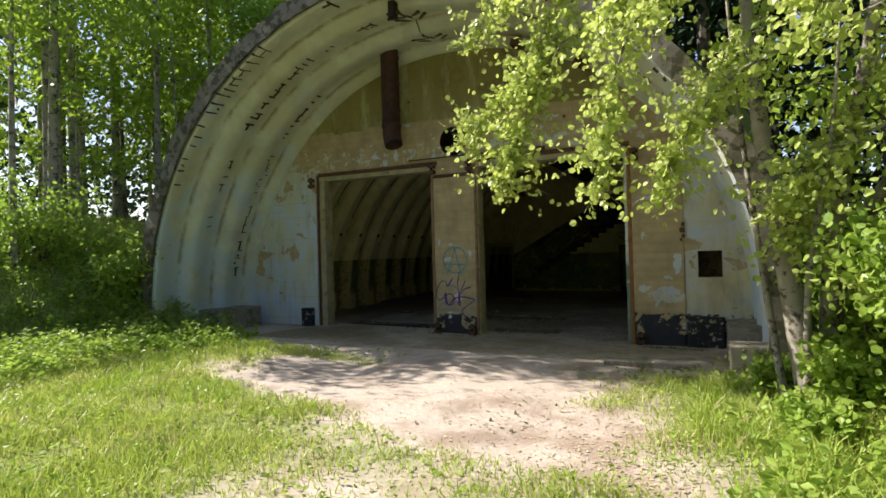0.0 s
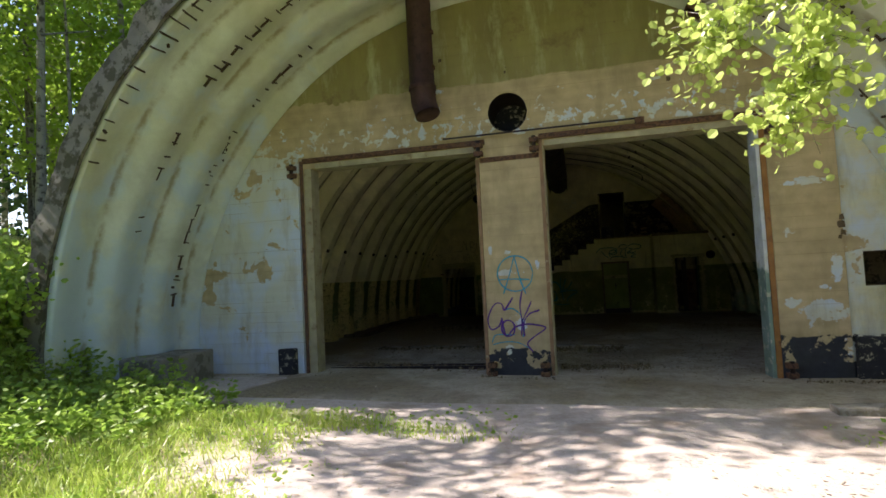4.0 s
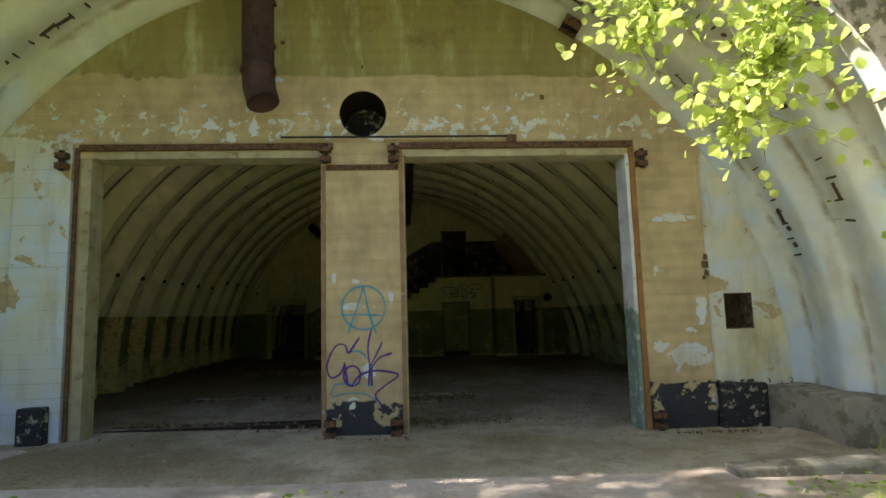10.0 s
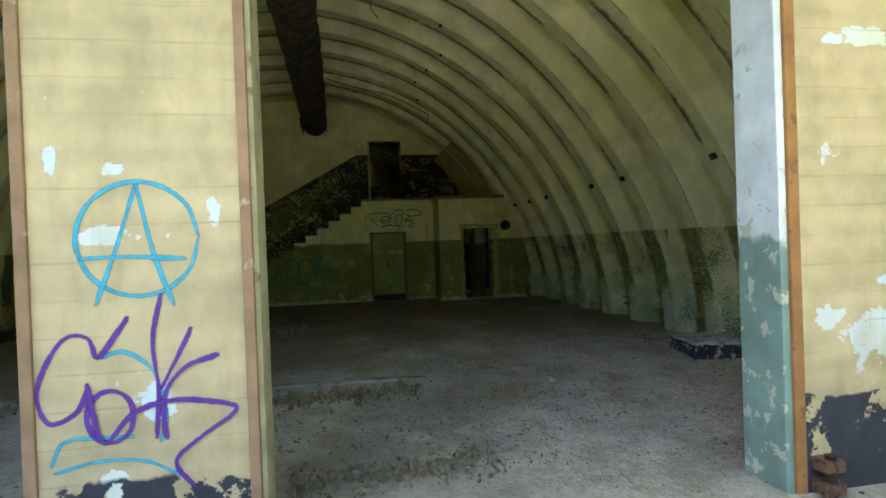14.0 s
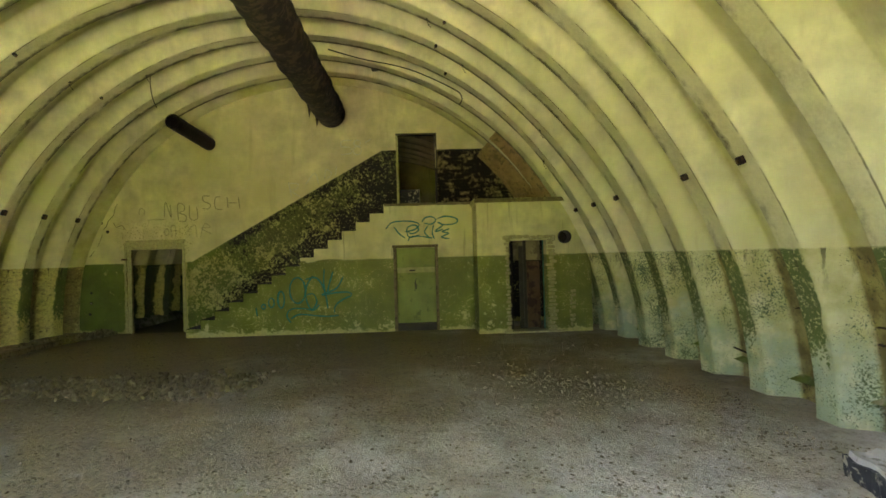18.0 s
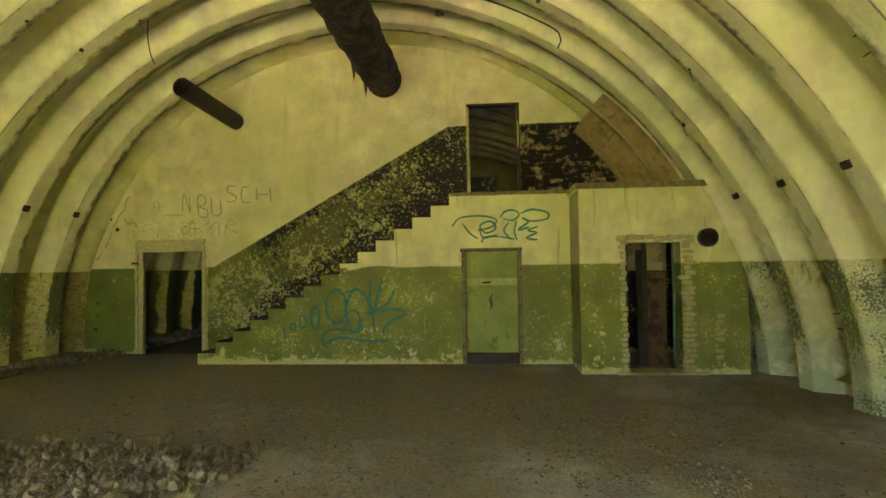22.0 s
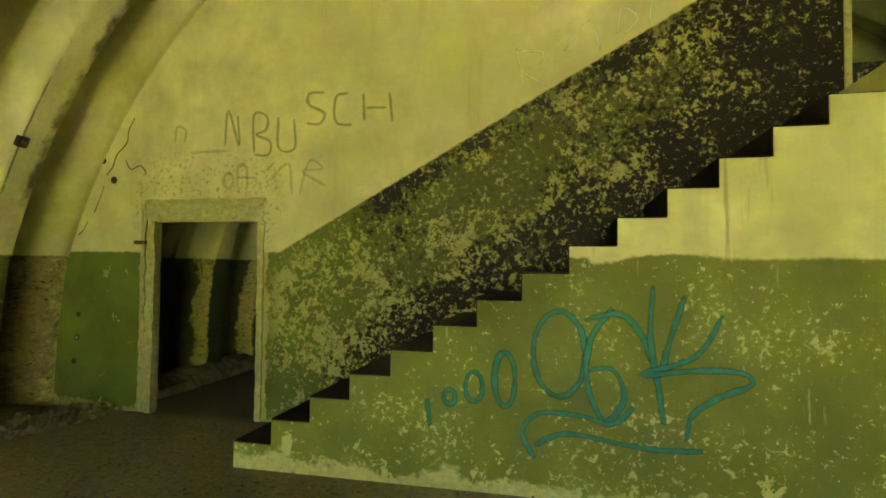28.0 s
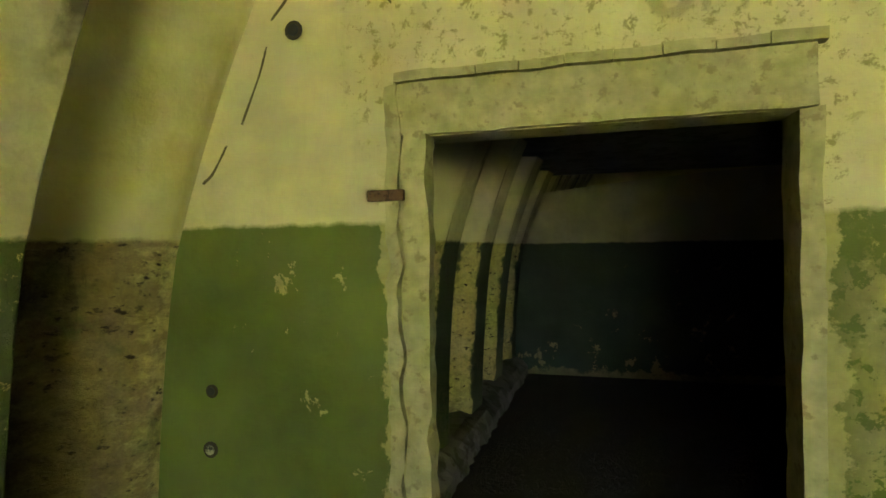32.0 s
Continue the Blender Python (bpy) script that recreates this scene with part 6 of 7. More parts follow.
def stirrups(base, ln, spans, gap, ladder=0.0):
    """A row of rusted strokes along one corrugation, some tied by short cross bars."""
    for lo, hi in spans:
        a = lo
        while a <= hi:
            y, one = base + random.uniform(-0.04, 0.04), ln * random.uniform(0.55, 1.1)
            spec.append((radians(a), y, one, random.uniform(0.014, 0.024), random.uniform(-0.10, 0.10)))
            if random.random() < ladder:
                spec.append((radians(a + gap * 0.5), y + random.uniform(-0.3, 0.3) * one, 0.105 * gap, 0.022, 1.57 + random.uniform(-0.1, 0.1)))
            if random.random() < 0.25:
                spec.append((radians(a + gap * 0.6), y + random.uniform(-0.12, 0.12), 0.06, 0.035, random.uniform(0, 1)))
            a += gap * random.uniform(0.75, 1.3)


stirrups(-2.68, 0.42, ((99.5, 101.5), (116.5, 135.5), (57, 62)), 1.9, 0.12)
stirrups(-2.72, 0.24, ((138, 153), (34, 52), (14, 28)), 2.6)
stirrups(-1.66, 0.30, ((97.5, 99.5), (113.5, 124.5), (126, 129), (131, 134.5), (53.5, 56), (63.5, 66)), 1.6, 0.75)
stirrups(-1.60, 0.18, ((108, 110.5), (144, 151), (158, 162), (32, 46), (18, 26)), 2.0, 0.3)
stirrups(-0.56, 0.20, ((121, 134), (140, 152), (154, 171), (40, 60), (16, 34)), 2.1, 0.25)
porch_bars("rebar_portal", "rusted stirrups exposed in the portal vault", spec, simple("rust_bleed", (0.075, 0.052, 0.035), 0.9, scale=12), 0.024)
spec = []
for k in (4, 5, 6, 7, 8, 9):
    for side in (1, 1, -1):
        a = random.uniform(24, 52)
        while a < 74 and random.random() < 0.90:
            a += random.uniform(1.0, 2.6)
            y = 0.94 + PITCH * k + 0.26 + random.uniform(-0.05, 0.05)
            ang = radians(a if side > 0 else 180 - a)
            spec.append((ang, y, hall_r(y), random.uniform(0.10, 0.26), random.uniform(0.008, 0.013), random.uniform(-0.15, 0.15)))
            if random.random() < 0.4:
                spec.append((ang + 0.016, y + random.uniform(-0.08, 0.08), hall_r(y), random.uniform(0.10, 0.22), 0.014, 1.57))
# lengthwise bars low on the vault stand for cracks in the hollows
for k in range(2, 10):
    for _ in range(3):
        y = 0.94 + PITCH * k + 0.36 + random.uniform(-0.05, 0.08)
        spec.append((radians(random.uniform(3, 22)), y, hall_r(y) + 0.20, random.uniform(0.2, 0.5), 0.010, random.uniform(-0.12, 0.12)))
bars("rebar_cracks_hall", "rusted stirrups and thin dark cracks in the hall vault", spec, CX, 0.0, simple("dark_rust_cracks", (0.05, 0.036, 0.024), 0.9, scale=12), depth=0.014)
gouge = []
for base, ln in ((-2.42, 0.50), (-1.42, 0.46), (-0.50, 0.40)):
    for side in (-1, 1):
        for k in (0, 1):
            gouge.append((math.pi / 2 + side * 0.036 + 0.012, base + 0.10 - 0.26 * k, ln * random.uniform(0.8, 1.05), 0.055, -side * 0.75))
gouge += [(math.pi / 2 + 0.012, -1.75 + 0.32 * k, 0.34, 0.016, random.uniform(-0.12, 0.12)) for k in range(5)] + [(math.pi / 2 + 0.012, -2.45, 0.60, 0.020, 0.05)]
porch_bars("crown_gouges", "chevron gouges along the crown joint of the portal vault", gouge, simple("raw_gouge", (0.11, 0.09, 0.055), 0.9), 0.03)
joint = thing("crown_bracket", "rusted iron bracket hanging in the crown joint of the portal", "bracket")
bm = bmesh.new()
box(bm, 0.73, 0.86, -2.26, -2.08, 6.30, 6.62, bevel=0.012)
part("plate", bm, M_DARKIRON, joint)
bm = bmesh.new()
tube(bm, [(0.66, -2.17, 6.40), (0.93, -2.17, 6.41)], 0.028, 8)
part("pin", bm, M_RUST, joint)
for a, y in ((1.26, -0.40), (1.03, -0.20)):
    v = thing("vent_box", "small rusted square vent in the portal vault", "vent", "portal vents")
    v.matrix_basis = Matrix.Translation(on_vault(a, y, PR - 0.02, PCX, PCZ)) @ Matrix.Rotation(-a + math.pi / 2, 4, "Y")
    bm = bmesh.new()
    box(bm, -0.13, 0.13, -0.12, -0.10, -0.05, 0.1)
    box(bm, -0.13, 0.13, 0.10, 0.12, -0.05, 0.1)
    box(bm, -0.13, -0.11, -0.10, 0.10, -0.05, 0.1)
    box(bm, 0.11, 0.13, -0.10, 0.10, -0.05, 0.1)
    part("frame", bm, M_RUST, v)
    part("grille", one_box(-0.11, 0.11, -0.10, 0.10, 0.02, 0.05), M_DARKIRON, v)


def hook(a, k, ln=0.14):
    """A bent rod hanging from a small plate in the vault."""
    y = 0.94 + PITCH * k - 0.08
    p = on_vault(a, y, R_CREST + 0.02)
    t = thing("ceiling_hook", "thin rusted hook hanging from a plate in the vault", "hook", "vault hooks", at=tuple(p))
    part("plate", one_box(-0.016, 0.016, -0.016, 0.016, -0.02, 0.03, bevel=0.004), M_DARKIRON, t)
    bm = bmesh.new()
    tube(bm, [(0, 0, -0.03), (0.01, 0.01, -ln * 0.6), (0.05, 0.02, -ln), (0.06, 0.02, -ln * 0.9)], 0.0045, 6)
    part("rod", bm, M_DARKIRON, t)


for a, k in ((2.20, 8), (2.05, 9), (2.30, 6), (1.12, 7), (1.0, 8), (0.62, 9), (0.70, 8)):
    hook(a, k)


def cable(pts, r=0.008):
    t = thing("cable", "thin black cable hanging loose from the vault", "cable", "loose cables")
    bm = bmesh.new()
    tube(bm, smooth_line(pts, 5), r, 6)
    part("wire", bm, M_DARKIRON, t)


cable([(-1.64, 11.0, 5.42), (-1.66, 11.0, 5.1), (-1.62, 11.0, 4.8), (-1.55, 11.0, 4.62)])
cable([(1.8, 10.6, 5.55), (2.4, 10.7, 5.40), (3.3, 10.8, 5.22), (4.15, 10.9, 4.86), (4.32, 11.0, 4.72), (4.28, 11.0, 4.58)], 0.011)
cable([(2.6, 5.0, 5.55), (2.65, 5.0, 5.2), (2.55, 5.0, 4.95), (2.66, 5.0, 4.75)])
cable([(-1.5, 3.2, 5.1), (-1.5, 3.2, 4.8), (-1.42, 3.2, 4.6)])

# ---- plants ----
rng = np.random.default_rng(7)


def leaf_mesh(name, centres, dirs, sizes, material, rounded=False, parent=None, flat=False):
    """Many leaves as one mesh. dirs: leaf axes; each leaf is a folded blade."""
    n = len(centres)
    c, d = np.asarray(centres, float), np.asarray(dirs, float)
    d /= np.linalg.norm(d, axis=1, keepdims=True) + 1e-9
    side = np.cross(d, rng.normal(size=(n, 3)) * 0.22 + np.array((0, 0, 1.0)) if flat else rng.normal(size=(n, 3)))
    side /= np.linalg.norm(side, axis=1, keepdims=True) + 1e-9
    up = np.cross(side, d)
    s = np.asarray(sizes, float)[:, None]
    if rounded:
        shape = ((0, 0, 0), (0.28, 0.40, 0.06), (0.68, 0.42, 0.05), (1.0, 0.0, -0.06), (0.68, -0.42, 0.05), (0.28, -0.40, 0.06))
        face = ((0, 1, 2, 3), (0, 3, 4, 5))
    else:
        shape = ((0, 0, 0), (0.5, 0.30, 0.04), (1.0, 0.0, -0.04), (0.5, -0.30, 0.04))
        face = ((0, 1, 2, 3),)
    k = len(shape)
    v = np.empty((n, k, 3))
    for j, (a, b, h) in enumerate(shape):
        v[:, j] = c + s * (a * d + b * side + h * up)
    base = np.arange(n)[:, None] * k
    f = np.concatenate([base + np.array(q)[None] for q in face])
    return raw(name, v.reshape(-1, 3).tolist(), f.tolist(), material, parent)


def clump_points(centres, radius, n):
    """Leaf places in soft clumps round centres."""
    c = np.asarray(centres, float)
    pick = rng.integers(0, len(c), n)
    off = rng.normal(size=(n, 3)) * radius * np.array((1, 1, 0.7))
    return c[pick] + off


bark_of = {"pale": M_BARK_PALE, "grey": M_BARK}


def broad_tree(x, y, h, r, leaves, lean=(0, 0), bark="grey", low=0.35, label="slender leafy broadleaf tree with bright spring leaves", mat=None, spread=1.0, size=0.16):
    z0 = ground_z(x, y) - 0.1
    t = thing("tree", label, "tree", "trees of the wood", at=(x, y, z0))
    bm = bmesh.new()
    pts = [(lean[0] * k * k + 0.10 * math.sin(3 * k + x), lean[1] * k * k + 0.10 * math.cos(2.3 * k + y), h * k) for k in np.linspace(0, 1, 9)]
    tube(bm, pts, [r * (1 - 0.85 * k) * (1.25 if k == 0 else 1) for k in np.linspace(0, 1, 9)], 9)
    tips = []
    for _ in range(13):
        k = random.uniform(low, 0.98)
        b = Vector((lean[0] * k * k, lean[1] * k * k, h * k))
        a = random.uniform(0, 6.28)
        ln = spread * (0.9 + 1.5 * (1 - k)) * random.uniform(0.7, 1.2)
        e = b + Vector((math.cos(a) * ln, math.sin(a) * ln, ln * random.uniform(0.15, 0.7)))
        m = b.lerp(e, 0.5) + Vector((0, 0, 0.12 * ln))
        tube(bm, [b, m, e], [r * 0.30 * (1.1 - k), r * 0.18 * (1.1 - k), 0.006], 5)
        tips += [e, m, b.lerp(e, 0.75)]
    part("trunk", bm, bark_of[bark], t, smooth=True)
    p = clump_points([tuple(v) for v in tips], 0.34 * spread, leaves)
    d = rng.normal(size=(leaves, 3)) + np.array((0, 0, -0.35))
    leaf_mesh("crown", p, d, rng.uniform(size * 0.6, size * 1.3, leaves), mat or M_FOREST, parent=t)
    return t


def spruce(x, y, h, leaves=2600, z0=None):
    over = z0 is not None
    z0 = z0 if over else ground_z(x, y) - 0.1
    t = thing("spruce", "tall dark green spruce at the wood's edge", "spruce", "spruces of the wood", at=(x, y, z0))
    bm = bmesh.new()
    tube(bm, [(0, 0, 0), (0, 0, h * 0.5), (0, 0, h)], [0.16, 0.10, 0.01], 8)
    part("trunk", bm, M_BARK, t)
    k = rng.uniform(0.06, 1.0, leaves) ** 0.8
    tier = np.round(k * 15) / 15
    a = np.round(rng.uniform(0, 6.28, leaves) * 1.6 + tier * 9) / 1.6
    a = a + rng.normal(size=leaves) * 0.10
    rad = rng.uniform(0.1, 1.0, leaves) * (1 - tier) * 0.26 * h + 0.05
    z = tier * h - rad * 0.35 + rng.normal(size=leaves) * 0.05
    p = np.stack([rad * np.cos(a), rad * np.sin(a), z], 1)
    d = np.stack([np.cos(a), np.sin(a), -0.5 + 0 * a], 1) + rng.normal(size=(leaves, 3)) * 0.3
    size = rng.uniform(0.18, 0.40, leaves)
    if over:
        clear = np.hypot(p[:, 0] + x - LCX, p[:, 2] + z0 - LCZ) > 7.3
        p, d, size = p[clear], d[clear], size[clear]
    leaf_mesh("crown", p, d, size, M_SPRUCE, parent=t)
    return t


for k in range(34):
    while True:
        x, y = random.uniform(-24, -7.2), random.uniform(-3.2, 16)
        if x < -7.2 - max(0.0, -y - 2) * 0.9:
            break
    broad_tree(x, y, random.uniform(9, 15), random.uniform(0.07, 0.15), 1500, (random.uniform(-1, 1), random.uniform(-1, 1)), random.choice(("pale", "grey")), low=random.uniform(0.12, 0.3), size=0.19)
for x, y in ((-8.3, 0.5), (-7.6, 3.5), (-9.2, -2.0), (-6.5, 6.5), (-10.5, 2.0), (-4, 9.5), (-1, 11), (2.5, 12), (-6.2, 1.5), (-6.8, 4.6), (-5.4, 7.4), (-4.6, 4.4), (-3.0, 6.6)):
    zt = 0.0 if abs(x - CX) > 6.5 else 5.8
    t = broad_tree(x, y, random.uniform(5.5, 8), 0.06, 2000, (random.uniform(-0.8, 0.8), random.uniform(-0.6, 0.6)), "pale", low=0.12, size=0.17)
    t.location.z += zt
# trunks at the view's edge; high unseen crowns added to dapple the apron
for x, y, h in ((-8.8, -2.9, 16.0), (-9.8, -2.2, 17.0), (-7.9, -3.3, 14.5), (-10.4, -1.5, 16.5)):
    broad_tree(x, y, h, 0.13, 3200, (random.uniform(-0.5, 0.5), random.uniform(-0.5, 0.5)), "pale", low=0.48, size=0.19, spread=1.3)
for x, y, h in ((-15, 6, 14), (-19, -1, 15), (-12.5, 11, 13), (-22, 8, 17), (-17, 15, 16), (10.8, 2.5, 11), (12.5, -1.2, 12), (9.6, 6.0, 11), (14, -5, 12), (16, 2, 14), (11.2, -3.6, 8)):
    spruce(x, y, h)
for x, y, h in ((10.2, -1.0, 8), (9.4, 1.8, 7), (12.8, -6.5, 9), (11.6, -8.8, 8), (15, -9, 10), (9.2, -2.6, 6)):
    broad_tree(x, y, h, 0.10, 2600, (random.uniform(-1, 0.3), random.uniform(-1, 0.3)), "grey", low=0.1, spread=1.25, size=0.15, label="dense leafy broadleaf tree beside the portal")

for x, y, h in ((-12.5, 1.6, 9.0), (-13.8, -2.6, 10), (-11.9, 4.4, 11), (-9.0, 3.2, 12), (-8.4, 7.4, 13), (-10.6, 6.4, 12.5), (-7.6, 10.2, 13)):
    broad_tree(x, y, h, 0.09, 2600, (random.uniform(-0.4, 0.4), random.uniform(-0.4, 0.4)), "grey", low=0.10, size=0.20, spread=1.4, label="dense leafy broadleaf tree on the bank beside the portal")

for x, y, h in ((-7.6, 1.2, 13.0), (-8.2, -0.4, 14.0), (-7.2, 3.8, 13.5)):
    broad_tree(x, y, h, 0.10, 4300, (random.uniform(-0.3, 0.3), random.uniform(-0.3, 0.3)), "pale", low=0.25, size=0.19, spread=1.5, label="tall leafy broadleaf tree on the bank above the portal")

# bushy tree added at the view's edge to shade the apron's left
broad_tree(-7.7, -4.3, 8.5, 0.09, 3400, (-0.2, 0.1), "pale", low=0.34, size=0.17, spread=1.3)

# trees rooted on the mound over the vault
for x, y, h in ((6.2, 1.6, 7.5), (4.6, 3.4, 9.0), (7.6, 3.6, 9.5), (3.0, 5.2, 9.0), (5.8, 6.4, 11.0)):
    spruce(x, y, h, 3600, LCZ - 0.4 + math.sqrt(7.2 ** 2 - (x - LCX) ** 2))
for x, y, h in ((5.4, 0.9, 4.5), (6.9, 2.4, 6.0), (3.6, 2.6, 5.0)):
    broad_tree(x, y, h, 0.06, 2000, (random.uniform(-0.5, 0.2), -0.4), "grey", low=0.42, size=0.15, label="bushy young broadleaf tree on the mound").location.z = LCZ - 0.4 + math.sqrt(7.2 ** 2 - (x - LCX) ** 2)

# the wood beyond, carried on unseen behind the camera to block light
n = 64000
ang = rng.uniform(0.0, 2 * math.pi, n)
rad = rng.uniform(26, 46, n)
p = np.stack([rad * np.cos(ang), rad * np.sin(ang), rng.uniform(0.0, 1.0, n) ** 1.4 * 15 + 0.2], 1)
# unseen belt opposite the gates, added to keep low sky light off the hall
near = np.stack([rng.uniform(-26, 24, 15000), rng.uniform(-27, -20, 15000), rng.uniform(0.0, 1.0, 15000) ** 1.2 * 15 - 0.5], 1)
p = np.concatenate([p, near])
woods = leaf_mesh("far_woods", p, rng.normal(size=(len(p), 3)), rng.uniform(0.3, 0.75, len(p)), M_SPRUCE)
tagged(woods, "dark dense wood round the clearing, with an added unseen belt blocking sky light", "woods", kind="stuff")

# the lime tree whose boughs hang before the portal
lime = thing("lime_tree", "lime tree with pale trunk and bright boughs hanging before the portal", "tree", at=(7.2, -4.1, ground_z(7.2, -4.1)))
G = lime.location.copy()
for pts, r in (
    ([(7.2, -4.1, -0.2), (6.98, -4.05, 1.5), (6.76, -4.0, 3.2), (6.62, -4.1, 5.0), (6.5, -4.3, 7.2)], 0.15),
    ([(7.35, -3.95, -0.2), (7.45, -4.0, 1.8), (7.8, -4.3, 4.0), (7.95, -4.5, 5.3), (7.65, -4.6, 7.1)], 0.11),
    ([(7.3, -3.8, -0.2), (7.7, -3.8, 1.8), (8.6, -4.2, 3.4), (9.25, -4.2, 4.6), (9.5, -4.4, 6.5)], 0.09),
    ([(6.95, -3.8, -0.2), (6.72, -3.7, 1.8), (6.55, -3.6, 3.6), (6.4, -3.5, 6.2)], 0.05),
    ([(7.1, -4.3, -0.2), (7.15, -4.4, 1.4), (7.35, -4.6, 2.8), (7.5, -4.7, 4.6)], 0.045),
):
    bm = bmesh.new()
    line = smooth_line(pts, 5)
    tube(bm, [Vector(p) - G for p in line], [r * (1 - 0.8 * k / len(line)) for k in range(len(line))], 9)
    part("trunk", bm, M_BARK_PALE, lime, smooth=True)
SPRAYS = (
    [(7.9, -4.5, 5.3), (6.2, -4.2, 5.1), (4.5, -3.8, 4.6), (3.3, -3.55, 3.9), (2.85, -3.5, 3.45)],
    [(6.2, -4.5, 5.1), (5.3, -4.6, 4.3), (4.95, -4.6, 3.3), (4.85, -4.6, 2.5)],
    [(4.3, -3.8, 4.5), (3.85, -3.75, 3.8), (3.6, -3.75, 3.1), (3.5, -3.7, 2.75)],
    [(8.0, -4.5, 4.2), (6.6, -4.5, 3.7), (5.95, -4.6, 3.0), (5.7, -4.6, 2.4)],
    [(7.7, -4.6, 6.8), (5.6, -4.2, 6.0), (4.0, -3.8, 5.4), (2.9, -3.6, 4.9)],
    [(5.0, -4.2, 5.6), (4.2, -3.8, 4.9), (3.9, -3.7, 4.3), (3.7, -3.7, 3.9)],
    [(8.2, -4.5, 4.4), (7.6, -4.4, 3.2), (7.2, -4.3, 2.3), (7.0, -4.3, 1.7)],
    [(8.0, -4.5, 3.0), (7.2, -4.6, 2.6), (6.8, -4.7, 2.2)],
    [(7.6, -4.6, 7.2), (6.2, -4.4, 6.2), (5.2, -4.3, 5.2), (4.9, -4.2, 4.3)],
    [(9.2, -4.2, 4.4), (8.6, -4.9, 3.6), (8.2, -5.3, 2.8), (8.0, -5.4, 2.0)],
    [(9.3, -4.2, 5.0), (8.2, -5.2, 4.9), (7.4, -5.8, 4.3), (7.0, -6.0, 3.6)],
    [(7.9, -4.5, 5.2), (7.0, -4.0, 4.6), (6.3, -3.7, 3.9), (6.1, -3.6, 3.3)],
    [(9.4, -4.3, 5.6), (9.2, -5.4, 4.6), (9.0, -6.0, 3.4), (8.9, -6.2, 2.4)],
    [(8.6, -4.5, 1.2), (8.0, -4.9, 1.5), (7.6, -5.0, 1.3)],
)
for pts in SPRAYS:
    pts = [(x + 0.24, y - 0.58, z - 0.1) if x < 5.6 else (x, y, z) for x, y, z in pts]
    line = [Vector(p) for p in smooth_line(pts, 6)]
    bm = bmesh.new()
    n = len(line)
    tube(bm, [p - G for p in line], [0.022 * (1 - 0.85 * k / n) for k in range(n)], 6)
    spots, axes = [], []
    for k in range(3, n):
        for _ in range(10):
            p = line[k]
            w = Vector((random.gauss(0, 0.19), random.gauss(0, 0.19), random.gauss(-0.02, 0.15)))
            e = p + w
            tube(bm, [p - G, p.lerp(e, 0.5) + Vector((0, 0, 0.02)) - G, e - G], [0.004, 0.003, 0.002], 3)
            for j in range(7):
                q = p.lerp(e, 0.25 + 0.19 * j) + Vector((random.gauss(0, 0.03), random.gauss(0, 0.03), random.gauss(0, 0.03)))
                spots.append(tuple(q - G))
                axes.append((random.gauss(0, 0.7) - 0.2, random.gauss(0, 0.7), random.gauss(-0.6, 0.4)))
    b = part("bough", bm, M_BARK_PALE, lime)
    leaf_mesh("leaves", spots, axes, rng.uniform(0.05, 0.098, len(spots)), M_LEAF, True, b)
# the crown above and behind
spots = clump_points([(8.3, -4.6, 5.5), (9.2, -4.4, 6.4), (7.3, -4.8, 6.9), (9.6, -5.2, 5.2), (8.8, -5.6, 4.4), (9.8, -4.0, 4.2), (9.4, -5.8, 3.2), (10.2, -4.8, 3.0), (9.9, -5.6, 2.2)], 0.55, 6500) - np.array(G)
leaf_mesh("crown", spots, rng.normal(size=(6500, 3)) + np.array((0, 0, -0.5)), rng.uniform(0.06, 0.12, 6500), M_LEAF, True, lime)


def way_edge(x, y):
    """How far a spot lies off the trodden way; above 0 it is overgrown."""
    left = min(-1.2 + 3.0 * max(0.0, -5.3 - y), 2.6)
    off = max(left - x, x - (4.45 - 0.25 * y))
    off = max(off, -3.0 + 2.9 * min(1.0, max(0.0, (-6.2 - y) / 0.8)))
    if y > -3.6:
        off = max(off, 0.45 - abs(x + 0.8) * 0.5)
    return off + 1.3 * noise.noise((x * 0.9, y * 0.9, 2.0))


# grass
verts, faces = [], []
count = 0
while count < 115000:
    x, y = (random.uniform(-12, 12), random.uniform(-12.5, 0.8)) if random.random() < 0.4 else (random.uniform(-6, 8.5), random.uniform(-9.5, -2.4))
    if y > LIP_Y - 0.3 and -5.3 < x < 6.6:
        continue
    e = way_edge(x, y)
    if e < random.uniform(-0.9, 0.7) * (1.0 if y > -6.5 else 1.6):
        continue
    if noise.noise((x * 1.1, y * 1.1, 11.0)) < random.uniform(-0.7, -0.05):
        continue
    thick = min(1.0, max(0.15, e + 0.6))
    h = random.uniform(0.04, 0.11) * (0.5 + 0.5 * thick) + 0.17 * thick * random.random() ** 1.5
    h *= 0.8
    if x < -4 or x > 6:
        h *= 1.7
    z = ground_z(x, y) - 0.01
    a, w = random.uniform(0, 6.28), random.uniform(0.003, 0.008) * (1 + h)
    bx, by = math.cos(a) * w, math.sin(a) * w
    lx, ly = random.gauss(0, 0.5) * h, random.gauss(0, 0.5) * h
    n = len(verts)
    verts += [(x - bx, y - by, z), (x + bx, y + by, z), (x + bx * 0.7 + lx * 0.4, y + by * 0.7 + ly * 0.4, z + h * 0.6), (x - bx * 0.7 + lx * 0.4, y - by * 0.7 + ly * 0.4, z + h * 0.6), (x + lx, y + ly, z + h)]
    faces += [(n, n + 1, n + 2, n + 3), (n + 3, n + 2, n + 4)]
    count += 1
tagged(raw("grass", verts, faces, M_GRASS), "fresh green grass over the banks and verges", "grass", kind="stuff")

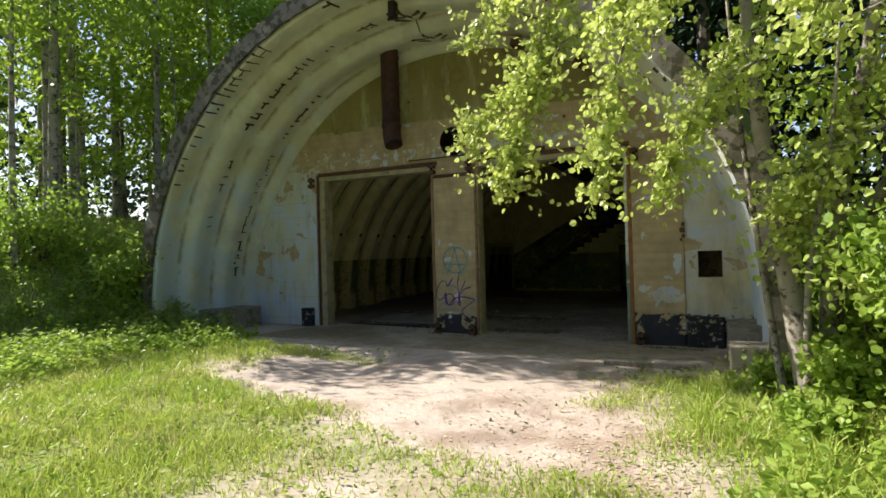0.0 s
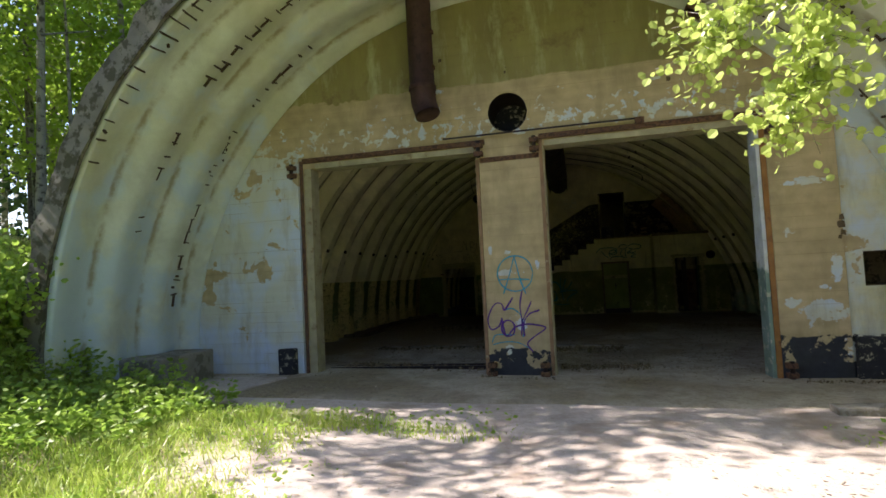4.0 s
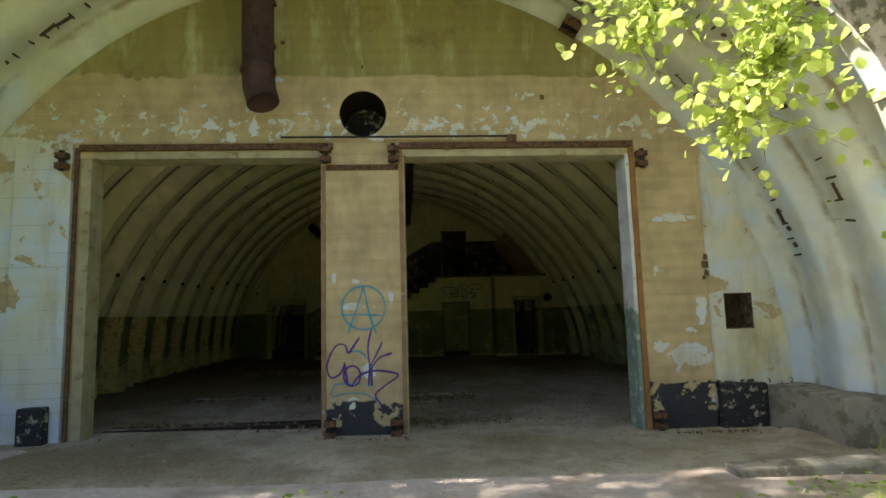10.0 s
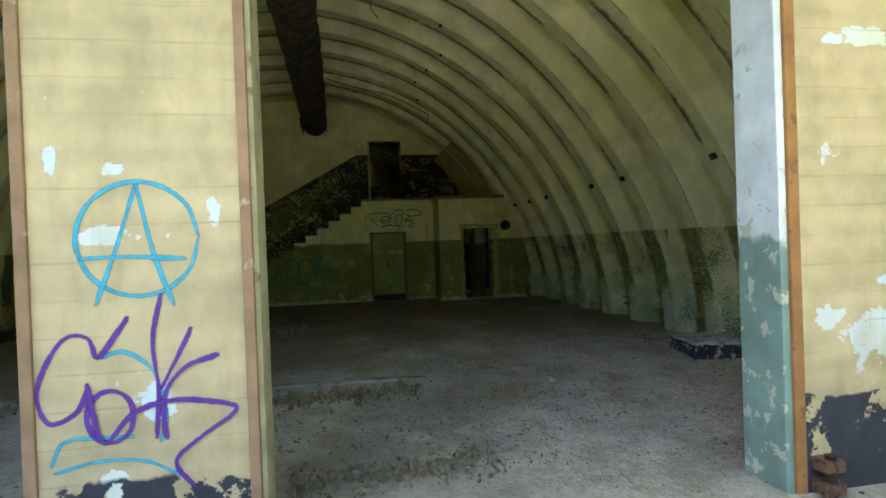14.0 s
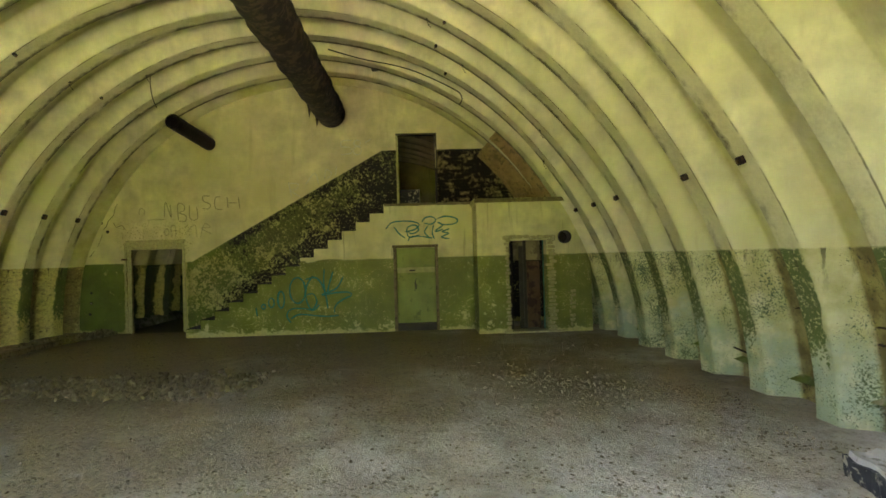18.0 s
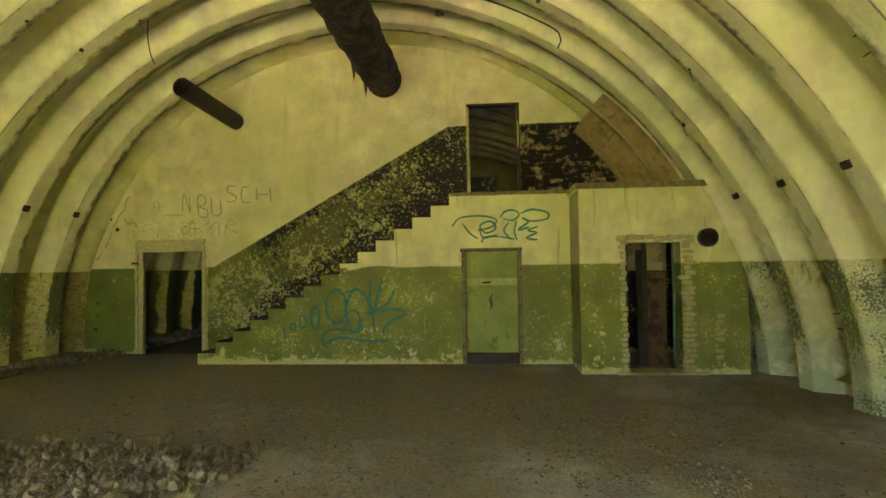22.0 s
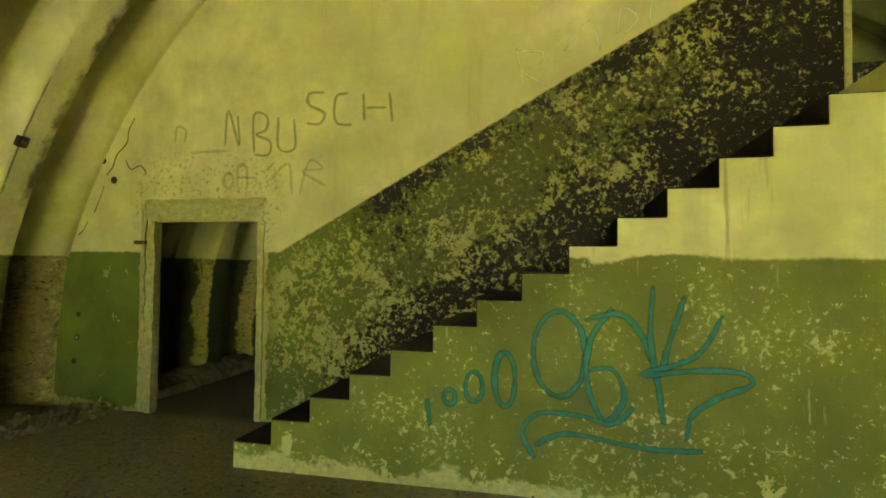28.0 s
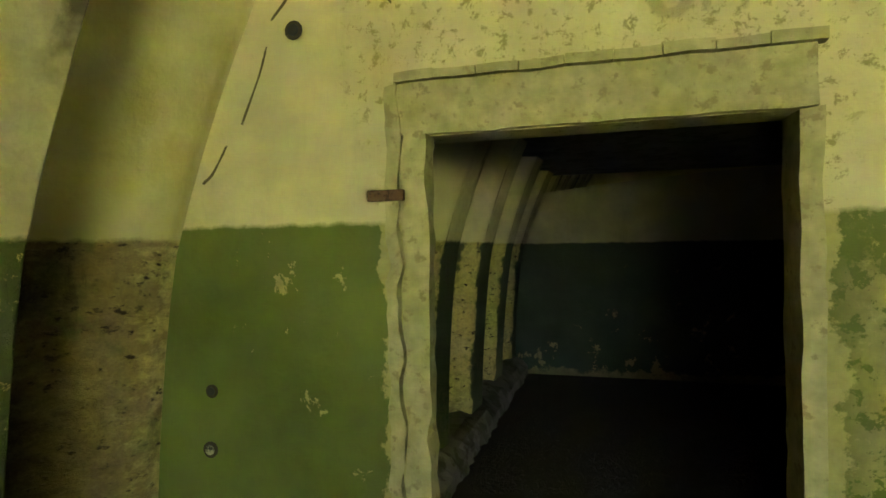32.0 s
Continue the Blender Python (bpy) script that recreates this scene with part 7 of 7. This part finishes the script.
# broad-leaved weeds and nettles
spots, axes, sizes = [], [], []
for _ in range(2600):
    if random.random() < 0.68:
        x, y = random.uniform(-9.5, -3.2), random.uniform(-7.5, -1.6)
        if x > -4.4 and y > -2.2:
            continue
    else:
        x, y = random.uniform(6.3, 10.5), random.uniform(-8, -2.6)
        if random.random() < 0.4:
            continue
    if way_edge(x, y) < 0.1:
        continue
    h = random.uniform(0.12, 0.55)
    z = ground_z(x, y)
    for k in range(random.randint(7, 13)):
        t = random.uniform(0.25, 1.0)
        a = random.uniform(0, 6.28)
        spots.append((x + 0.05 * math.cos(a), y + 0.05 * math.sin(a), z + h * t))
        axes.append((math.cos(a), math.sin(a), random.uniform(-0.2, 0.5)))
        sizes.append(random.uniform(0.05, 0.13))
for _ in range(620):
    x, y = random.uniform(-6.4, -2.6), random.uniform(-4.3, -1.9)
    if x > -3.6 and y > -2.4:
        continue
    h = random.uniform(0.15, 0.65) * (1.0 if x < -3.8 else 0.55)
    z = ground_z(x, y)
    for k in range(random.randint(9, 16)):
        t = random.uniform(0.2, 1.0)
        a = random.uniform(0, 6.28)
        spots.append((x + 0.06 * math.cos(a), y + 0.06 * math.sin(a), z + h * t))
        axes.append((math.cos(a), math.sin(a), random.uniform(-0.2, 0.5)))
        sizes.append(random.uniform(0.05, 0.12))
for _ in range(26000):
    x, y = random.uniform(-7, 9), random.uniform(-12, -2.5)
    e = way_edge(x, y)
    if e < random.uniform(-0.9, 0.3) or noise.noise((x * 1.4, y * 1.4, 7.0)) < random.uniform(-0.35, 0.15):
        continue
    a = random.uniform(0, 6.28)
    spots.append((x, y, ground_z(x, y) + random.uniform(0.01, 0.05) + 0.10 * random.random() * max(0.0, min(1.0, e))))
    axes.append((math.cos(a), math.sin(a), random.uniform(0.0, 0.5)))
    sizes.append(random.uniform(0.03, 0.08))
w = leaf_mesh("weeds", spots, axes, sizes, M_WEED)
tagged(w, "nettles and broad-leaved weeds at the portal's foot", "weeds", kind="stuff")

# shrubs on the banks
for x, y, h, n in ((-5.9, -3.2, 1.1, 2200), (-7.6, -3.9, 1.9, 3200), (-6.6, -1.8, 1.3, 2000), (-9.0, -6.0, 1.7, 2600), (7.9, -3.4, 1.4, 2400), (8.8, -5.6, 1.3, 2400), (8.3, -2.2, 2.0, 2600), (7.5, -4.6, 0.7, 1300), (7.1, -5.2, 0.45, 900), (8.3, -5.2, 1.5, 2600), (6.9, -3.3, 0.55, 900), (8.8, -6.4, 1.3, 2200), (9.8, -7.2, 1.6, 2600), (-6.6, 0.6, 1.4, 1800)):
    z = ground_z(x, y)
    s = thing("shrub", "leafy green shrub on the bank beside the portal", "shrub", "bank shrubs", at=(x, y, z))
    bm = bmesh.new()
    tips = []
    for _ in range(12):
        a, ln = random.uniform(0, 6.28), h * random.uniform(0.6, 1.1)
        e = Vector((math.cos(a) * ln * 0.5, math.sin(a) * ln * 0.5, ln * 0.85))
        tube(bm, [Vector((0, 0, -0.05)), e * 0.5 + Vector((0, 0, 0.08)), e], [0.018, 0.012, 0.004], 5)
        tips += [tuple(e), tuple(e * 0.7), tuple(e * 0.45)]
    part("stem", bm, M_BARK, s)
    leaf_mesh("crown", clump_points(tips, 0.16 * h, n), rng.normal(size=(n, 3)), rng.uniform(0.05, 0.11, n), M_WEED, True, s)

# litter on the bare ground
spots = []
for _ in range(450):
    x, y = random.uniform(-3, 6), random.uniform(-11, -1)
    spots.append((x, y, ground_z(x, y) + 0.004, 0.004 + 0.014 * random.random() ** 4))
tagged(raw("gravel", *stones(spots), simple("sandy_stone", (0.56, 0.50, 0.41), 0.9)), "small stones and crumbs on the trodden ground", "gravel", kind="stuff")
spots = [(x, y, ground_z(x, y) + 0.015, random.uniform(0.015, 0.035)) for x, y in ((random.gauss(4.2, 0.5), random.gauss(-5.6, 0.7)) for _ in range(12))]
tagged(raw("clods", *stones(spots), M_STONE), "dry clods of earth beside the way", "clods", kind="stuff")

M_DRY = leaf_mat("dry_leaf", ((0.42, 0.36, 0.25), (0.52, 0.46, 0.34), (0.34, 0.27, 0.17)), 0.8, 0.1)
spots, axes = [], []
for _ in range(5200):
    x, y = (random.gauss(6.1, 1.1), random.gauss(-6.2, 1.7)) if random.random() < 0.75 else (random.uniform(-3, 4), random.uniform(-10, -4))
    a = random.uniform(0, 6.28)
    if y > -2.4:
        continue
    spots.append((x, y, ground_z(x, y) + (random.uniform(0.004, 0.012) if way_edge(x, y) < 0 else random.uniform(0.008, 0.05))))
    axes.append((math.cos(a), math.sin(a), random.uniform(-0.1, 0.2)))
tagged(leaf_mesh("dry_leaves", spots, axes, rng.uniform(0.025, 0.06, len(spots)), M_DRY, flat=True), "pale dry leaves lying in the grass", "leaf litter", kind="stuff")

# flakes of paint, leaf and plaster strewn over the hall floor
M_FLAKE = leaf_mat("floor_flake", ((0.09, 0.07, 0.04), (0.17, 0.137, 0.08), (0.27, 0.225, 0.14)), 0.95, 0.0)
spots, axes = [], []
while len(spots) < 14000:
    x, y = random.uniform(-4.1, 6.8), random.uniform(0.6, 13.4)
    if noise.noise((x * 0.55, y * 0.8, 31.0)) + 0.6 * noise.noise((x * 1.9, y * 2.2, 33.0)) < random.uniform(-0.25, 0.45):
        continue
    if y > 11.4 and x > 4.4 or y > 12.3 and x > -1.8:
        continue
    a = random.uniform(0, 6.28)
    spots.append((x, y, floor_z(x, y) + random.uniform(0.003, 0.010)))
    axes.append((math.cos(a), math.sin(a), random.uniform(0.0, 0.04)))
tagged(leaf_mesh("floor_flakes", spots, axes, 0.010 + 0.034 * rng.random(len(spots)) ** 2.0, M_FLAKE, True, flat=True), "flakes of old paint, plaster and leaf strewn over the floor", "debris", kind="stuff")
